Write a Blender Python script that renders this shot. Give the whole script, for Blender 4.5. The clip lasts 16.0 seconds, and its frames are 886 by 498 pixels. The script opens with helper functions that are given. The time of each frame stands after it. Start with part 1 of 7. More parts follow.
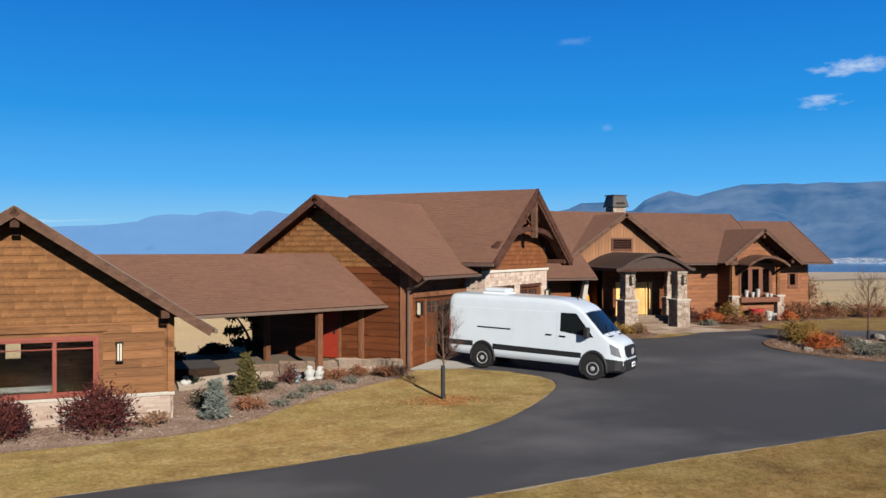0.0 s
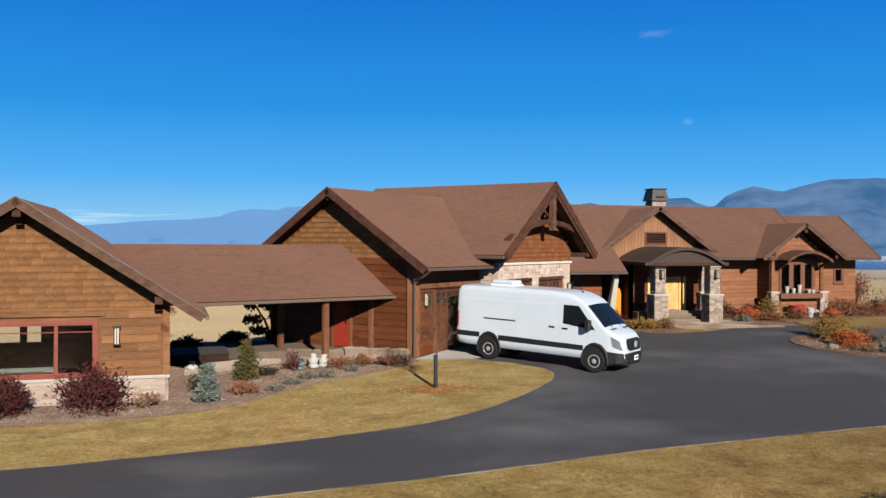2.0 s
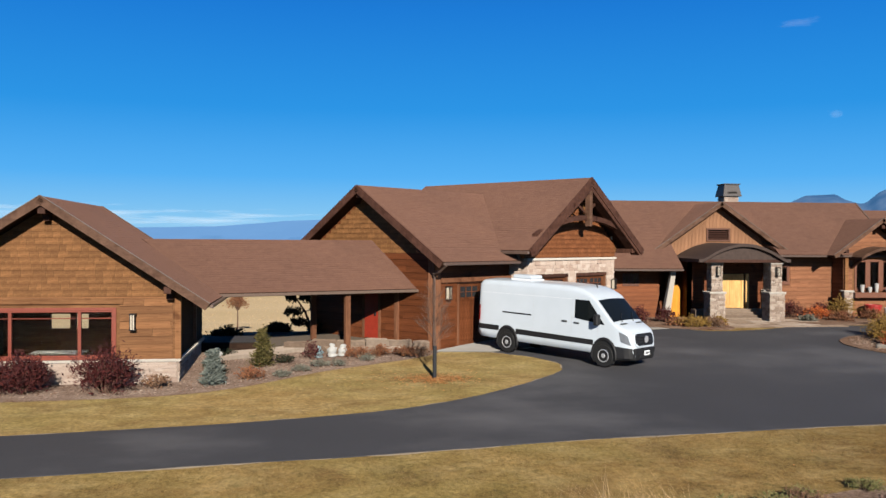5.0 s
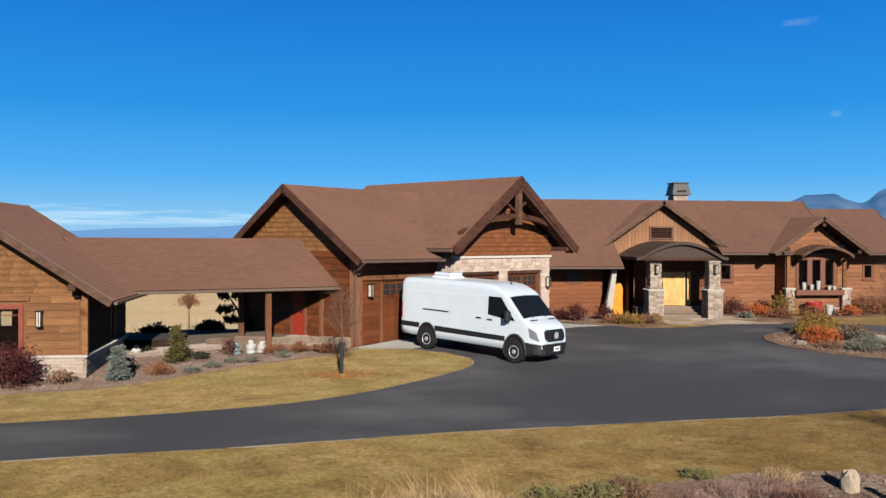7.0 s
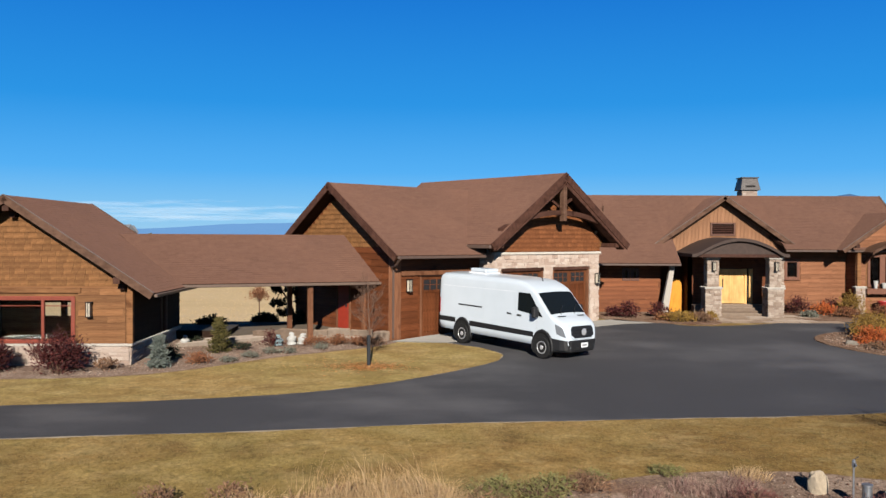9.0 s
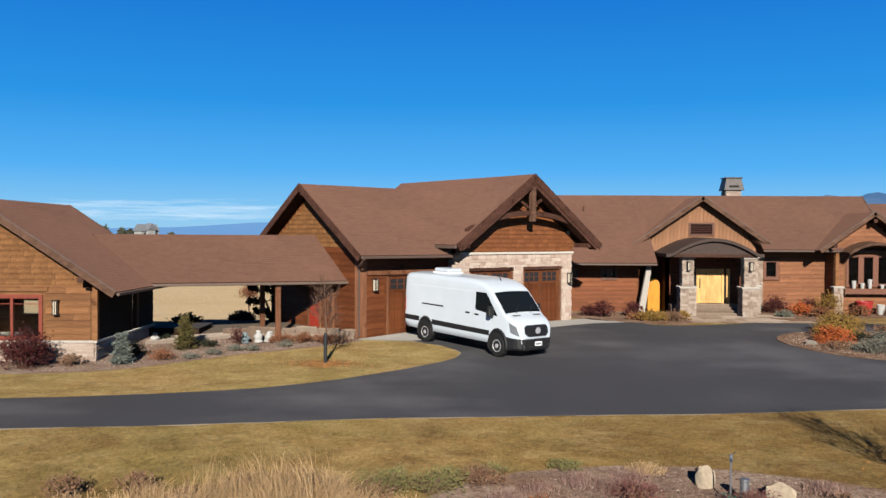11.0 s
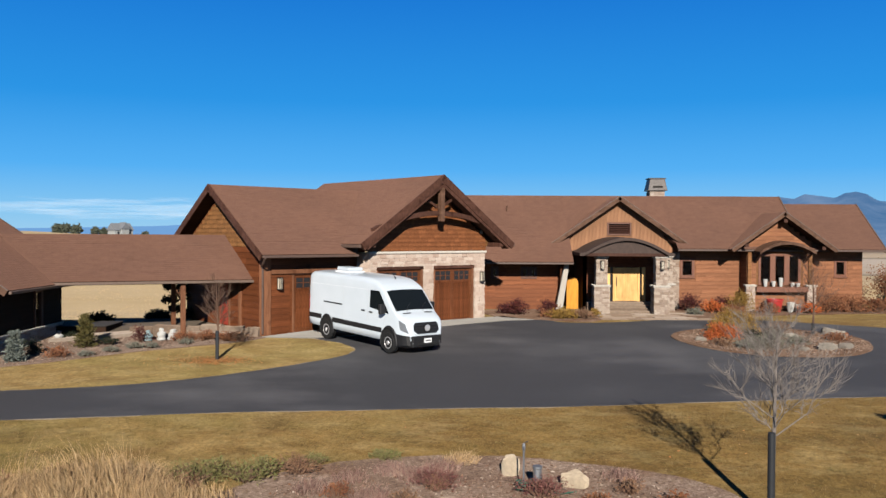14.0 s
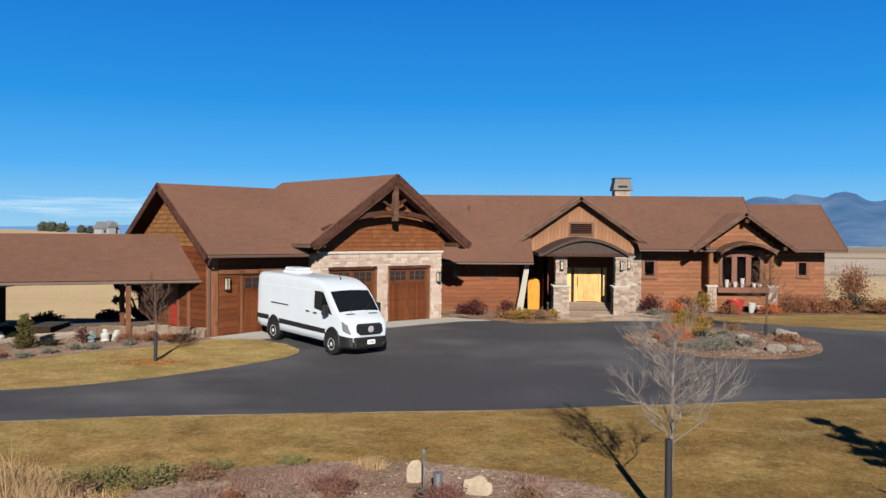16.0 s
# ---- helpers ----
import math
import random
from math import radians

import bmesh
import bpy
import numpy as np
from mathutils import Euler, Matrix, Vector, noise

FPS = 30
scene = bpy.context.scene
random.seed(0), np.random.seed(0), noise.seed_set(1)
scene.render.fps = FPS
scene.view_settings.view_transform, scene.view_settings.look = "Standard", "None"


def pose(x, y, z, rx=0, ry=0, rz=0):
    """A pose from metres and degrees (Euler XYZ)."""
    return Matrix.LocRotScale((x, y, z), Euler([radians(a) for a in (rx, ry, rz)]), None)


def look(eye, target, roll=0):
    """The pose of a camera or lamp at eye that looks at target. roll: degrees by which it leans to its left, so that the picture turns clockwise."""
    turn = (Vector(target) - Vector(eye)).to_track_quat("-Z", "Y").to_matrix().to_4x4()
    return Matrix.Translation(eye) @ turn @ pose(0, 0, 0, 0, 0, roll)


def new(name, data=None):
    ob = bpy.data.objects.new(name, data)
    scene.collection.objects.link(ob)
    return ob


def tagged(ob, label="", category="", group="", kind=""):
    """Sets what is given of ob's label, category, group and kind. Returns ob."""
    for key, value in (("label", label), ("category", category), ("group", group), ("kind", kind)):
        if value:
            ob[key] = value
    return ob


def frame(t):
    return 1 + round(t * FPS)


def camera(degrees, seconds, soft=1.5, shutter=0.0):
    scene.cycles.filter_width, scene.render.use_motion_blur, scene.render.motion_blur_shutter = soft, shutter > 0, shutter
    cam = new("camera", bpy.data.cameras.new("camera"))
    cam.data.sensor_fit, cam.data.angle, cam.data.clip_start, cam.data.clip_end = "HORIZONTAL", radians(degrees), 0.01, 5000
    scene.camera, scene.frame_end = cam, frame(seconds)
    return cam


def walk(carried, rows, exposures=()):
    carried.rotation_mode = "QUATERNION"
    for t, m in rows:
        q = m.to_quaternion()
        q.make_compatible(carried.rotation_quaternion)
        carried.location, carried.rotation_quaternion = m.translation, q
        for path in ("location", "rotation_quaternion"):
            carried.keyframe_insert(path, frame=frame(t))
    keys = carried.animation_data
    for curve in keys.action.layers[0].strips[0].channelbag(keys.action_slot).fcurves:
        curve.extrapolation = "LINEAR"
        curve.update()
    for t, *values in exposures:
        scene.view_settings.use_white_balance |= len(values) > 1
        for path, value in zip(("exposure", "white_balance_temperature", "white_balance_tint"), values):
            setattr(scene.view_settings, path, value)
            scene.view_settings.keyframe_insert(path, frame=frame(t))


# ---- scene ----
cam = camera(53.9, 16.0)
PATH = [
    (0, (-0.01, 0.496, 4.781), (0.687, 2.37, 4.782), 0.0),
    (0.5, (0.592, 0.228, 4.767), (1.253, 2.116, 4.763), 0.2),
    (1, (1.187, -0.058, 4.736), (1.809, 1.843, 4.728), 0.3),
    (1.5, (1.767, -0.359, 4.697), (2.359, 1.552, 4.688), 0.3),
    (2, (2.338, -0.67, 4.654), (2.868, 1.258, 4.644), 0.3),
    (2.5, (2.912, -0.97, 4.621), (3.368, 0.977, 4.61), 0.3),
    (3, (3.549, -1.236, 4.61), (3.916, 0.73, 4.596), 0.3),
    (5.5, (7.044, -2.568, 4.497), (7.278, -0.581, 4.484), 0.3),
    (6, (7.796, -2.767, 4.484), (8.039, -0.782, 4.471), 0.3),
    (6.5, (8.559, -2.944, 4.47), (8.806, -0.96, 4.456), 0.2),
    (7, (9.329, -3.122, 4.452), (9.563, -1.136, 4.439), 0.2),
    (7.5, (10.067, -3.297, 4.451), (10.273, -1.308, 4.436), 0.3),
    (8, (10.729, -3.491, 4.458), (10.854, -1.495, 4.439), 0.3),
    (10.5, (13.775, -4.445, 4.579), (13.71, -2.446, 4.551), 0.3),
    (11, (14.375, -4.568, 4.585), (14.316, -2.569, 4.557), 0.3),
    (11.5, (14.938, -4.684, 4.585), (14.889, -2.685, 4.557), 0.3),
    (12, (15.506, -4.819, 4.586), (15.461, -2.82, 4.558), 0.3),
    (12.5, (16.099, -4.955, 4.583), (16.063, -2.955, 4.554), 0.3),
    (13, (16.637, -5.111, 4.576), (16.608, -3.111, 4.546), 0.3),
    (13.5, (17.213, -5.249, 4.592), (17.189, -3.249, 4.562), 0.4),
    (14, (17.747, -5.326, 4.625), (17.728, -3.326, 4.595), 0.3),
    (14.5, (18.222, -5.318, 4.648), (18.207, -3.318, 4.619), 0.4),
    (15, (18.744, -5.211, 4.669), (18.734, -3.211, 4.639), 0.3),
    (15.5, (19.25, -5.051, 4.682), (19.251, -3.051, 4.651), 0.5),
    (16, (19.494, -4.924, 4.676), (19.494, -2.924, 4.644), 0.4),
]
walk(cam, [(t, look(eye, target, roll)) for t, eye, target, roll in PATH])

# ---- world and sun ----
SUN_EL, SUN_AZ = 21.5, 0.05
world = bpy.data.worlds.new("sky")
scene.world = world
world.use_nodes = True
wn = world.node_tree
wn.nodes.clear()
sky = wn.nodes.new("ShaderNodeTexSky")
sky.sky_type = 'NISHITA'
sky.sun_disc = False
sky.sun_elevation = radians(SUN_EL)
sky.sun_rotation = math.pi
sky.altitude = 900
sky.air_density, sky.dust_density, sky.ozone_density = 1.0, 0.35, 3.6
# the deep autumn blue of a clear dry sky, paler towards the horizon
geo = wn.nodes.new("ShaderNodeTexCoord")
sep = wn.nodes.new("ShaderNodeSeparateXYZ")
grad = wn.nodes.new("ShaderNodeValToRGB")
el = grad.color_ramp.elements
SKY = [(0.0, (0.33, 0.62, 0.88)), (0.03, (0.22, 0.56, 0.90)), (0.075, (0.078, 0.43, 0.92)), (0.15, (0.016, 0.298, 0.80)), (0.26, (0.006, 0.196, 0.69)), (0.36, (0.004, 0.10, 0.36)), (0.5, (0.003, 0.04, 0.16)), (1.0, (0.002, 0.018, 0.08))]
while len(el) < len(SKY):
    el.new(0.5)
for e_, (pos_, col_) in zip(el, SKY):
    e_.position, e_.color = pos_, (*col_, 1)
dim = wn.nodes.new("ShaderNodeVectorMath")
dim.operation = 'SCALE'
dim.inputs["Scale"].default_value = 0.07
blend = wn.nodes.new("ShaderNodeMix")
blend.data_type = 'RGBA'
blend.inputs[0].default_value = 0.95
bg = wn.nodes.new("ShaderNodeBackground")
bg.inputs["Strength"].default_value = 0.565
wo = wn.nodes.new("ShaderNodeOutputWorld")
wn.links.new(geo.outputs["Generated"], sep.inputs[0])
wn.links.new(sep.outputs["Z"], grad.inputs[0])
wn.links.new(sky.outputs[0], dim.inputs[0])
wn.links.new(dim.outputs[0], blend.inputs[6])
wn.links.new(grad.outputs[0], blend.inputs[7])
wn.links.new(blend.outputs[2], bg.inputs[0])
wn.links.new(bg.outputs[0], wo.inputs[0])
scene.view_settings.exposure = 0.82

sun_data = bpy.data.lights.new("sun", 'SUN')
sun_data.energy = 5.0
sun_data.angle = radians(0.55)
sun_data.color = (1.0, 0.93, 0.83)
sun = new("sun", sun_data)
sun.matrix_basis = look((SUN_AZ * 100, -100, 100 * math.tan(radians(SUN_EL))), (0, 0, 0))

# ---- materials ----


class Mat:
    """A node material with a principled shader and short helpers."""

    def __init__(self, name, rough=0.8, metal=0.0, spec=0.3):
        self.m = bpy.data.materials.new(name)
        self.m.use_nodes = True
        self.t = self.m.node_tree
        self.p = self.t.nodes["Principled BSDF"]
        self.p.inputs["Roughness"].default_value = rough
        self.p.inputs["Metallic"].default_value = metal
        self.p.inputs["Specular IOR Level"].default_value = spec
        self.p.inputs["Diffuse Roughness"].default_value = 1.0 if rough >= 0.8 else 0.3
        self.tc = self.t.nodes.new("ShaderNodeTexCoord")

    def n(self, kind, **kw):
        nd = self.t.nodes.new(kind)
        for k, v in kw.items():
            nd.inputs[k.replace("_", " ")].default_value = v
        return nd

    def link(self, a, b):
        self.t.links.new(a, b)
        return b

    def coords(self, kind="Object", scale=(1, 1, 1)):
        mp = self.n("ShaderNodeMapping")
        mp.inputs["Scale"].default_value = scale
        self.link(self.tc.outputs[kind], mp.inputs["Vector"])
        return mp.outputs[0]

    def noise(self, scale, detail=4.0, rough=0.6, kind="Object", stretch=(1, 1, 1)):
        nd = self.n("ShaderNodeTexNoise", Scale=scale, Detail=detail, Roughness=rough)
        self.link(self.coords(kind, stretch), nd.inputs["Vector"])
        return nd.outputs["Fac"]

    def ramp(self, fac, stops):
        r = self.n("ShaderNodeValToRGB")
        el = r.color_ramp.elements
        while len(el) < len(stops):
            el.new(0.5)
        for e, (pos, col) in zip(el, stops):
            e.position, e.color = pos, (*col, 1)
        self.link(fac, r.inputs[0])
        return r.outputs[0]

    def mix(self, fac, a, b, blend='MIX'):
        x = self.t.nodes.new("ShaderNodeMix")
        x.data_type, x.blend_type = 'RGBA', blend
        for v, i in ((fac, 0), (a, 6), (b, 7)):
            if isinstance(v, (int, float)):
                x.inputs[i].default_value = v
            elif isinstance(v, tuple):
                x.inputs[i].default_value = (*v, 1)
            else:
                self.link(v, x.inputs[i])
        return x.outputs[2]

    def math(self, op, a, b=0.0):
        x = self.t.nodes.new("ShaderNodeMath")
        x.operation = op
        for v, i in ((a, 0), (b, 1)):
            if isinstance(v, (int, float)):
                x.inputs[i].default_value = v
            else:
                self.link(v, x.inputs[i])
        return x.outputs[0]

    def rand(self):
        return self.t.nodes.new("ShaderNodeObjectInfo").outputs["Random"]

    def island(self):
        return self.t.nodes.new("ShaderNodeNewGeometry").outputs["Random Per Island"]

    def color(self, c):
        if isinstance(c, tuple):
            self.p.inputs["Base Color"].default_value = (*c, 1)
        else:
            self.link(c, self.p.inputs["Base Color"])
        return self

    def bump(self, h, strength=0.3, dist=0.02):
        b = self.n("ShaderNodeBump", Strength=strength, Distance=dist)
        self.link(h, b.inputs["Height"])
        self.link(b.outputs[0], self.p.inputs["Normal"])
        return self


def plain(name, col, rough=0.6, metal=0.0, vary=0.12, scale=6.0, spec=0.3):
    k = Mat(name, rough, metal, spec)
    f = k.noise(scale, 5)
    lo = tuple(c * (1 - vary) for c in col)
    hi = tuple(min(1, c * (1 + vary)) for c in col)
    k.color(k.ramp(f, [(0.3, lo), (0.7, hi)]))
    k.bump(k.noise(scale * 8, 3), 0.15, 0.01)
    return k.m


def wood(name, lo, hi, grain=(1, 14, 14), rough=0.65, spread=0.35, knots=True, bumpy=0.25):
    """Stained wood: grain drawn out along x, each board its own tone."""
    k = Mat(name, rough, 0, 0.12)
    g = k.noise(1.6, 6, 0.65, stretch=grain)
    col = k.ramp(g, [(0.28, lo), (0.72, hi)])
    r = k.rand()
    tone = k.ramp(r, [(0.0, (1 - spread,) * 3), (0.5, (0.92,) * 3), (1.0, (1 + spread * 0.6,) * 3)])
    col = k.mix(1.0, col, tone, 'MULTIPLY')
    if knots:
        kn = k.noise(2.3, 2, 0.4)
        dark = k.ramp(kn, [(0.63, (1, 1, 1)), (0.72, (0.5, 0.42, 0.36))])
        col = k.mix(0.8, col, dark, 'MULTIPLY')
    streak = k.noise(1.1, 6, 0.7, stretch=(0.5, 0.5, 3.0) if grain[2] > 1 else (1, 1, 0.3))
    col = k.mix(1.0, col, k.ramp(streak, [(0.36, (0.74, 0.70, 0.66)), (0.5, (1.0, 1.0, 1.0)), (0.66, (1.22, 1.22, 1.24))]), 'MULTIPLY')
    weather = k.noise(0.5, 4)
    col = k.mix(1.0, col, k.ramp(weather, [(0.35, (0.86, 0.84, 0.82)), (0.65, (1.05, 1.03, 1.0))]), 'MULTIPLY')
    k.color(col)
    k.bump(g, bumpy, 0.012)
    return k.m


def stone_mat(name, stops, rough=0.85):
    k = Mat(name, rough, 0, 0.2)
    base = k.ramp(k.rand(), stops)
    f = k.noise(7, 6, 0.7)
    col = k.mix(1.0, base, k.ramp(f, [(0.3, (0.72, 0.70, 0.68)), (0.7, (1.1, 1.08, 1.05))]), 'MULTIPLY')
    k.color(col)
    k.bump(k.noise(18, 5, 0.7), 0.5, 0.02)
    return k.m


def ground_mat(name, stops, big=0.25, fine=14.0, patch=None, rough=0.95, bumpy=0.5, speck=0.0, strips=None):
    k = Mat(name, rough, 0, 0.1)
    f = k.math('ADD', k.math('MULTIPLY', k.noise(big, 5, 0.6), 0.50), k.math('MULTIPLY', k.noise(fine, 6, 0.75), 0.32))
    f = k.math('ADD', f, k.math('MULTIPLY', k.noise(big * 6, 4, 0.65, stretch=(0.55, 1.5, 1)), 0.22))
    col = k.ramp(f, stops)
    if patch:
        p = k.noise(patch[0], 4, 0.6, stretch=patch[3] if len(patch) > 3 else (1, 1, 1))
        col = k.mix(k.ramp(p, [(patch[1], (0, 0, 0)), (patch[1] + 0.16, (0.75,) * 3)]), col, patch[2])
    if strips:
        # fallow strips, a ditch and a brown slope across the eastern fields
        where = k.n("ShaderNodeSeparateXYZ")
        k.link(k.tc.outputs["Object"], where.inputs[0])
        across = k.math('ADD', where.outputs["Y"], k.math('MULTIPLY', k.noise(0.02, 4, 0.6), 30.0))
        east = k.ramp(k.math('MULTIPLY', where.outputs["X"], 0.01), [(0.56, (0, 0, 0)), (0.66, (1, 1, 1))])
        band = k.ramp(k.math('MULTIPLY', across, 0.002), strips)
        col = k.mix(east, col, k.mix(1.0, band, k.ramp(k.noise(0.25, 6, 0.75, stretch=(0.4, 1.6, 1)), [(0.3, (0.72, 0.72, 0.72)), (0.7, (1.2, 1.2, 1.2))]), 'MULTIPLY'))
    if speck:
        chips = k.noise(speck, 5, 0.9)
        col = k.mix(1.0, col, k.ramp(chips, [(0.36, (0.34, 0.30, 0.28)), (0.48, (0.9, 0.88, 0.86)), (0.56, (1.1, 1.1, 1.1)), (0.66, (1.9, 1.95, 2.0))]), 'MULTIPLY')
    k.color(k.mix(1.0, col, (0.49, 0.49, 0.49), 'MULTIPLY'))
    k.bump(k.noise(fine * 2.2, 5, 0.8), bumpy, 0.04)
    return k.m


M = {}
# asphalt with faint worn, dusty swathes
k = Mat("asphalt", 0.79, 0, 0.3)
f = k.noise(0.16, 5, 0.6)
f2 = k.noise(60, 4, 0.8)
col = k.ramp(f, [(0.32, (0.023, 0.023, 0.026)), (0.55, (0.032, 0.032, 0.036)), (0.75, (0.056, 0.055, 0.058))])
col = k.mix(0.5, col, k.ramp(f2, [(0.3, (0.023, 0.023, 0.025)), (0.7, (0.068, 0.066, 0.069))]))
tr = k.noise(0.16, 6, 0.62, stretch=(0.8, 1.0, 1))
col = k.mix(k.ramp(tr, [(0.50, (0, 0, 0)), (0.72, (0.7,) * 3)]), col, (0.098, 0.095, 0.098))
k.color(col)
k.bump(f2, 0.35, 0.01)
M["asphalt"] = k.m
# lawn: straw gold and olive, browner where it is worn
k = Mat("dry_lawn", 0.95, 0, 0.1)
f = k.math('ADD', k.math('MULTIPLY', k.noise(1.1, 6, 0.7, stretch=(0.8, 1.1, 1)), 0.48), k.math('MULTIPLY', k.noise(20, 6, 0.8), 0.52))
gold = k.ramp(f, [(0.34, (0.180, 0.108, 0.036)), (0.47, (0.306, 0.192, 0.070)), (0.58, (0.396, 0.266, 0.110)), (0.72, (0.504, 0.372, 0.186))])
olive = k.ramp(f, [(0.34, (0.155, 0.105, 0.034)), (0.48, (0.280, 0.198, 0.068)), (0.60, (0.390, 0.285, 0.115)), (0.74, (0.510, 0.395, 0.200))])
brown = k.ramp(f, [(0.34, (0.135, 0.078, 0.026)), (0.48, (0.245, 0.150, 0.050)), (0.60, (0.325, 0.215, 0.080)), (0.74, (0.430, 0.310, 0.145))])
along = k.n("ShaderNodeSeparateXYZ")
k.link(k.tc.outputs["Object"], along.inputs[0])
dry = k.math('ADD', k.math('MULTIPLY', k.math('SUBTRACT', along.outputs["X"], 15.2), 0.07), k.math('MULTIPLY', k.noise(0.3, 4, 0.6), 1.0))
col = k.mix(k.ramp(k.noise(0.17, 4, 0.6), [(0.42, (0, 0, 0)), (0.58, (1, 1, 1))]), gold, olive)
col = k.mix(k.ramp(dry, [(0.40, (0, 0, 0)), (0.75, (1, 1, 1))]), col, brown)
worn = k.noise(0.42, 6, 0.72)
col = k.mix(k.ramp(worn, [(0.50, (0, 0, 0)), (0.64, (0.7,) * 3)]), col, (0.185, 0.108, 0.042))
straw = k.noise(0.8, 7, 0.78, stretch=(0.7, 1.2, 1))
col = k.mix(k.ramp(straw, [(0.50, (0, 0, 0)), (0.62, (0.6,) * 3)]), col, (0.43, 0.31, 0.142))
tufts = k.noise(2.6, 5, 0.7)
col = k.mix(k.ramp(tufts, [(0.56, (0, 0, 0)), (0.68, (0.55,) * 3)]), col, (0.16, 0.125, 0.042))
beyond = k.ramp(k.math('ADD', k.math('MULTIPLY', k.math('SUBTRACT', along.outputs["Y"], k.math('MULTIPLY', along.outputs["X"], 0.12)), 0.2), -2.7), [(0.0, (1, 1, 1)), (1.0, (0, 0, 0))])
shade = k.ramp(k.noise(0.55, 5, 0.7), [(0.36, (0.70, 0.71, 0.66)), (0.64, (1.02, 0.98, 0.94))])
col = k.mix(beyond, col, k.mix(1.0, col, shade, 'MULTIPLY'))
grain = k.noise(9, 6, 0.85, stretch=(1.0, 0.8, 1))
col = k.mix(1.0, col, k.ramp(grain, [(0.34, (0.55, 0.54, 0.50)), (0.5, (1.0, 1.0, 1.0)), (0.68, (1.42, 1.40, 1.36))]), 'MULTIPLY')
k.color(k.mix(1.0, col, (0.43, 0.445, 0.46), 'MULTIPLY'))
k.bump(k.noise(50, 5, 0.8), 0.3, 0.03)
M["lawn"] = k.m
M["field"] = ground_mat("dry_field", [(0.30, (0.330, 0.235, 0.128)), (0.5, (0.450, 0.340, 0.196)), (0.72, (0.510, 0.405, 0.260))],
                        0.03, 2.2, (0.012, 0.52, (0.360, 0.285, 0.190), (1, 2.6, 1)), strips=[
                            (0.20, (0.45, 0.345, 0.215)), (0.300, (0.46, 0.36, 0.235)), (0.312, (0.16, 0.13, 0.09)), (0.324, (0.40, 0.33, 0.265)), (0.50, (0.46, 0.39, 0.325)), (0.520, (0.20, 0.16, 0.115)),
                            (0.545, (0.44, 0.35, 0.25)), (0.66, (0.42, 0.33, 0.235)), (0.72, (0.265, 0.205, 0.155)), (1.0, (0.29, 0.23, 0.18))])
M["bark_bed"] = ground_mat("bark_mulch", [(0.33, (0.077, 0.043, 0.029)), (0.5, (0.194, 0.119, 0.080)), (0.68, (0.338, 0.240, 0.181))], 0.9, 30, (0.6, 0.55, (0.156, 0.075, 0.043)), bumpy=0.4, speck=9.0)
M["mulch"] = ground_mat("gravel_mulch", [(0.33, (0.112, 0.070, 0.052)), (0.5, (0.232, 0.162, 0.125)), (0.68, (0.37, 0.290, 0.235))], 0.9, 30, (0.6, 0.55, (0.17, 0.095, 0.060)), bumpy=0.35, speck=11.0)
M["verge"] = ground_mat("verge_gravel", [(0.3, (0.194, 0.146, 0.097)), (0.5, (0.324, 0.259, 0.186)), (0.7, (0.421, 0.365, 0.292))], 2.0, 30)
M["concrete"] = ground_mat("concrete", [(0.3, (0.272, 0.252, 0.224)), (0.7, (0.408, 0.388, 0.354))], 0.6, 20, bumpy=0.2)

# roof: asphalt shingle courses, uv in metres
k = Mat("roof_shingle", 0.9, 0, 0.15)
br = k.n("ShaderNodeTexBrick", Scale=1.0)
br.inputs["Brick Width"].default_value, br.inputs["Row Height"].default_value = 0.31, 0.145
br.inputs["Mortar Size"].default_value = 0.004
for i, c in ((1, (0.092, 0.047, 0.033)), (2, (0.110, 0.058, 0.042)), (3, (0.070, 0.036, 0.027))):
    br.inputs[i].default_value = (*c, 1)
k.link(k.tc.outputs["UV"], br.inputs["Vector"])
g = k.noise(20, 5, 0.85, kind="UV")
col = k.mix(0.55, br.outputs["Color"], k.ramp(g, [(0.3, (0.074, 0.038, 0.027)), (0.7, (0.142, 0.079, 0.057))]))
big = k.noise(0.25, 4, 0.6, kind="UV")
col = k.mix(1.0, col, k.ramp(big, [(0.3, (0.88, 0.88, 0.88)), (0.7, (1.08, 1.06, 1.03))]), 'MULTIPLY')
mottle = k.noise(3.2, 5, 0.75, kind="UV", stretch=(0.9, 1.3, 1))
col = k.mix(1.0, col, k.ramp(mottle, [(0.36, (0.90, 0.89, 0.88)), (0.5, (1.0, 1.0, 1.0)), (0.66, (1.08, 1.07, 1.05))]), 'MULTIPLY')
k.color(col)
k.bump(g, 0.6, 0.015)
M["roof"] = k.m

M["shingle"] = wood("cedar_shingle", (0.111, 0.049, 0.018), (0.207, 0.103, 0.042), (12, 12, 1.2), 0.75, 0.20, False)
M["siding"] = wood("cedar_siding", (0.120, 0.050, 0.020), (0.218, 0.109, 0.047), (1, 1, 12), 0.7, 0.26)
M["red_shingle"] = wood("red_cedar_shingle", (0.105, 0.036, 0.014), (0.205, 0.082, 0.034), (12, 12, 1.2), 0.75, 0.16, False)
M["house_siding"] = wood("house_cedar_siding", (0.146, 0.058, 0.029), (0.256, 0.119, 0.061), (1, 1, 12), 0.7, 0.2)
# near-black copy of the siding: an unlit wall's shade is in the colour
M["shade_siding"] = wood("shade_dark_siding", (0.020, 0.010, 0.006), (0.042, 0.022, 0.013), (1, 1, 12), 0.8, 0.2)
M["entry_board"] = wood("pale_cedar_boards", (0.172, 0.084, 0.044), (0.235, 0.126, 0.070), (12, 12, 1), 0.7, 0.08, False)
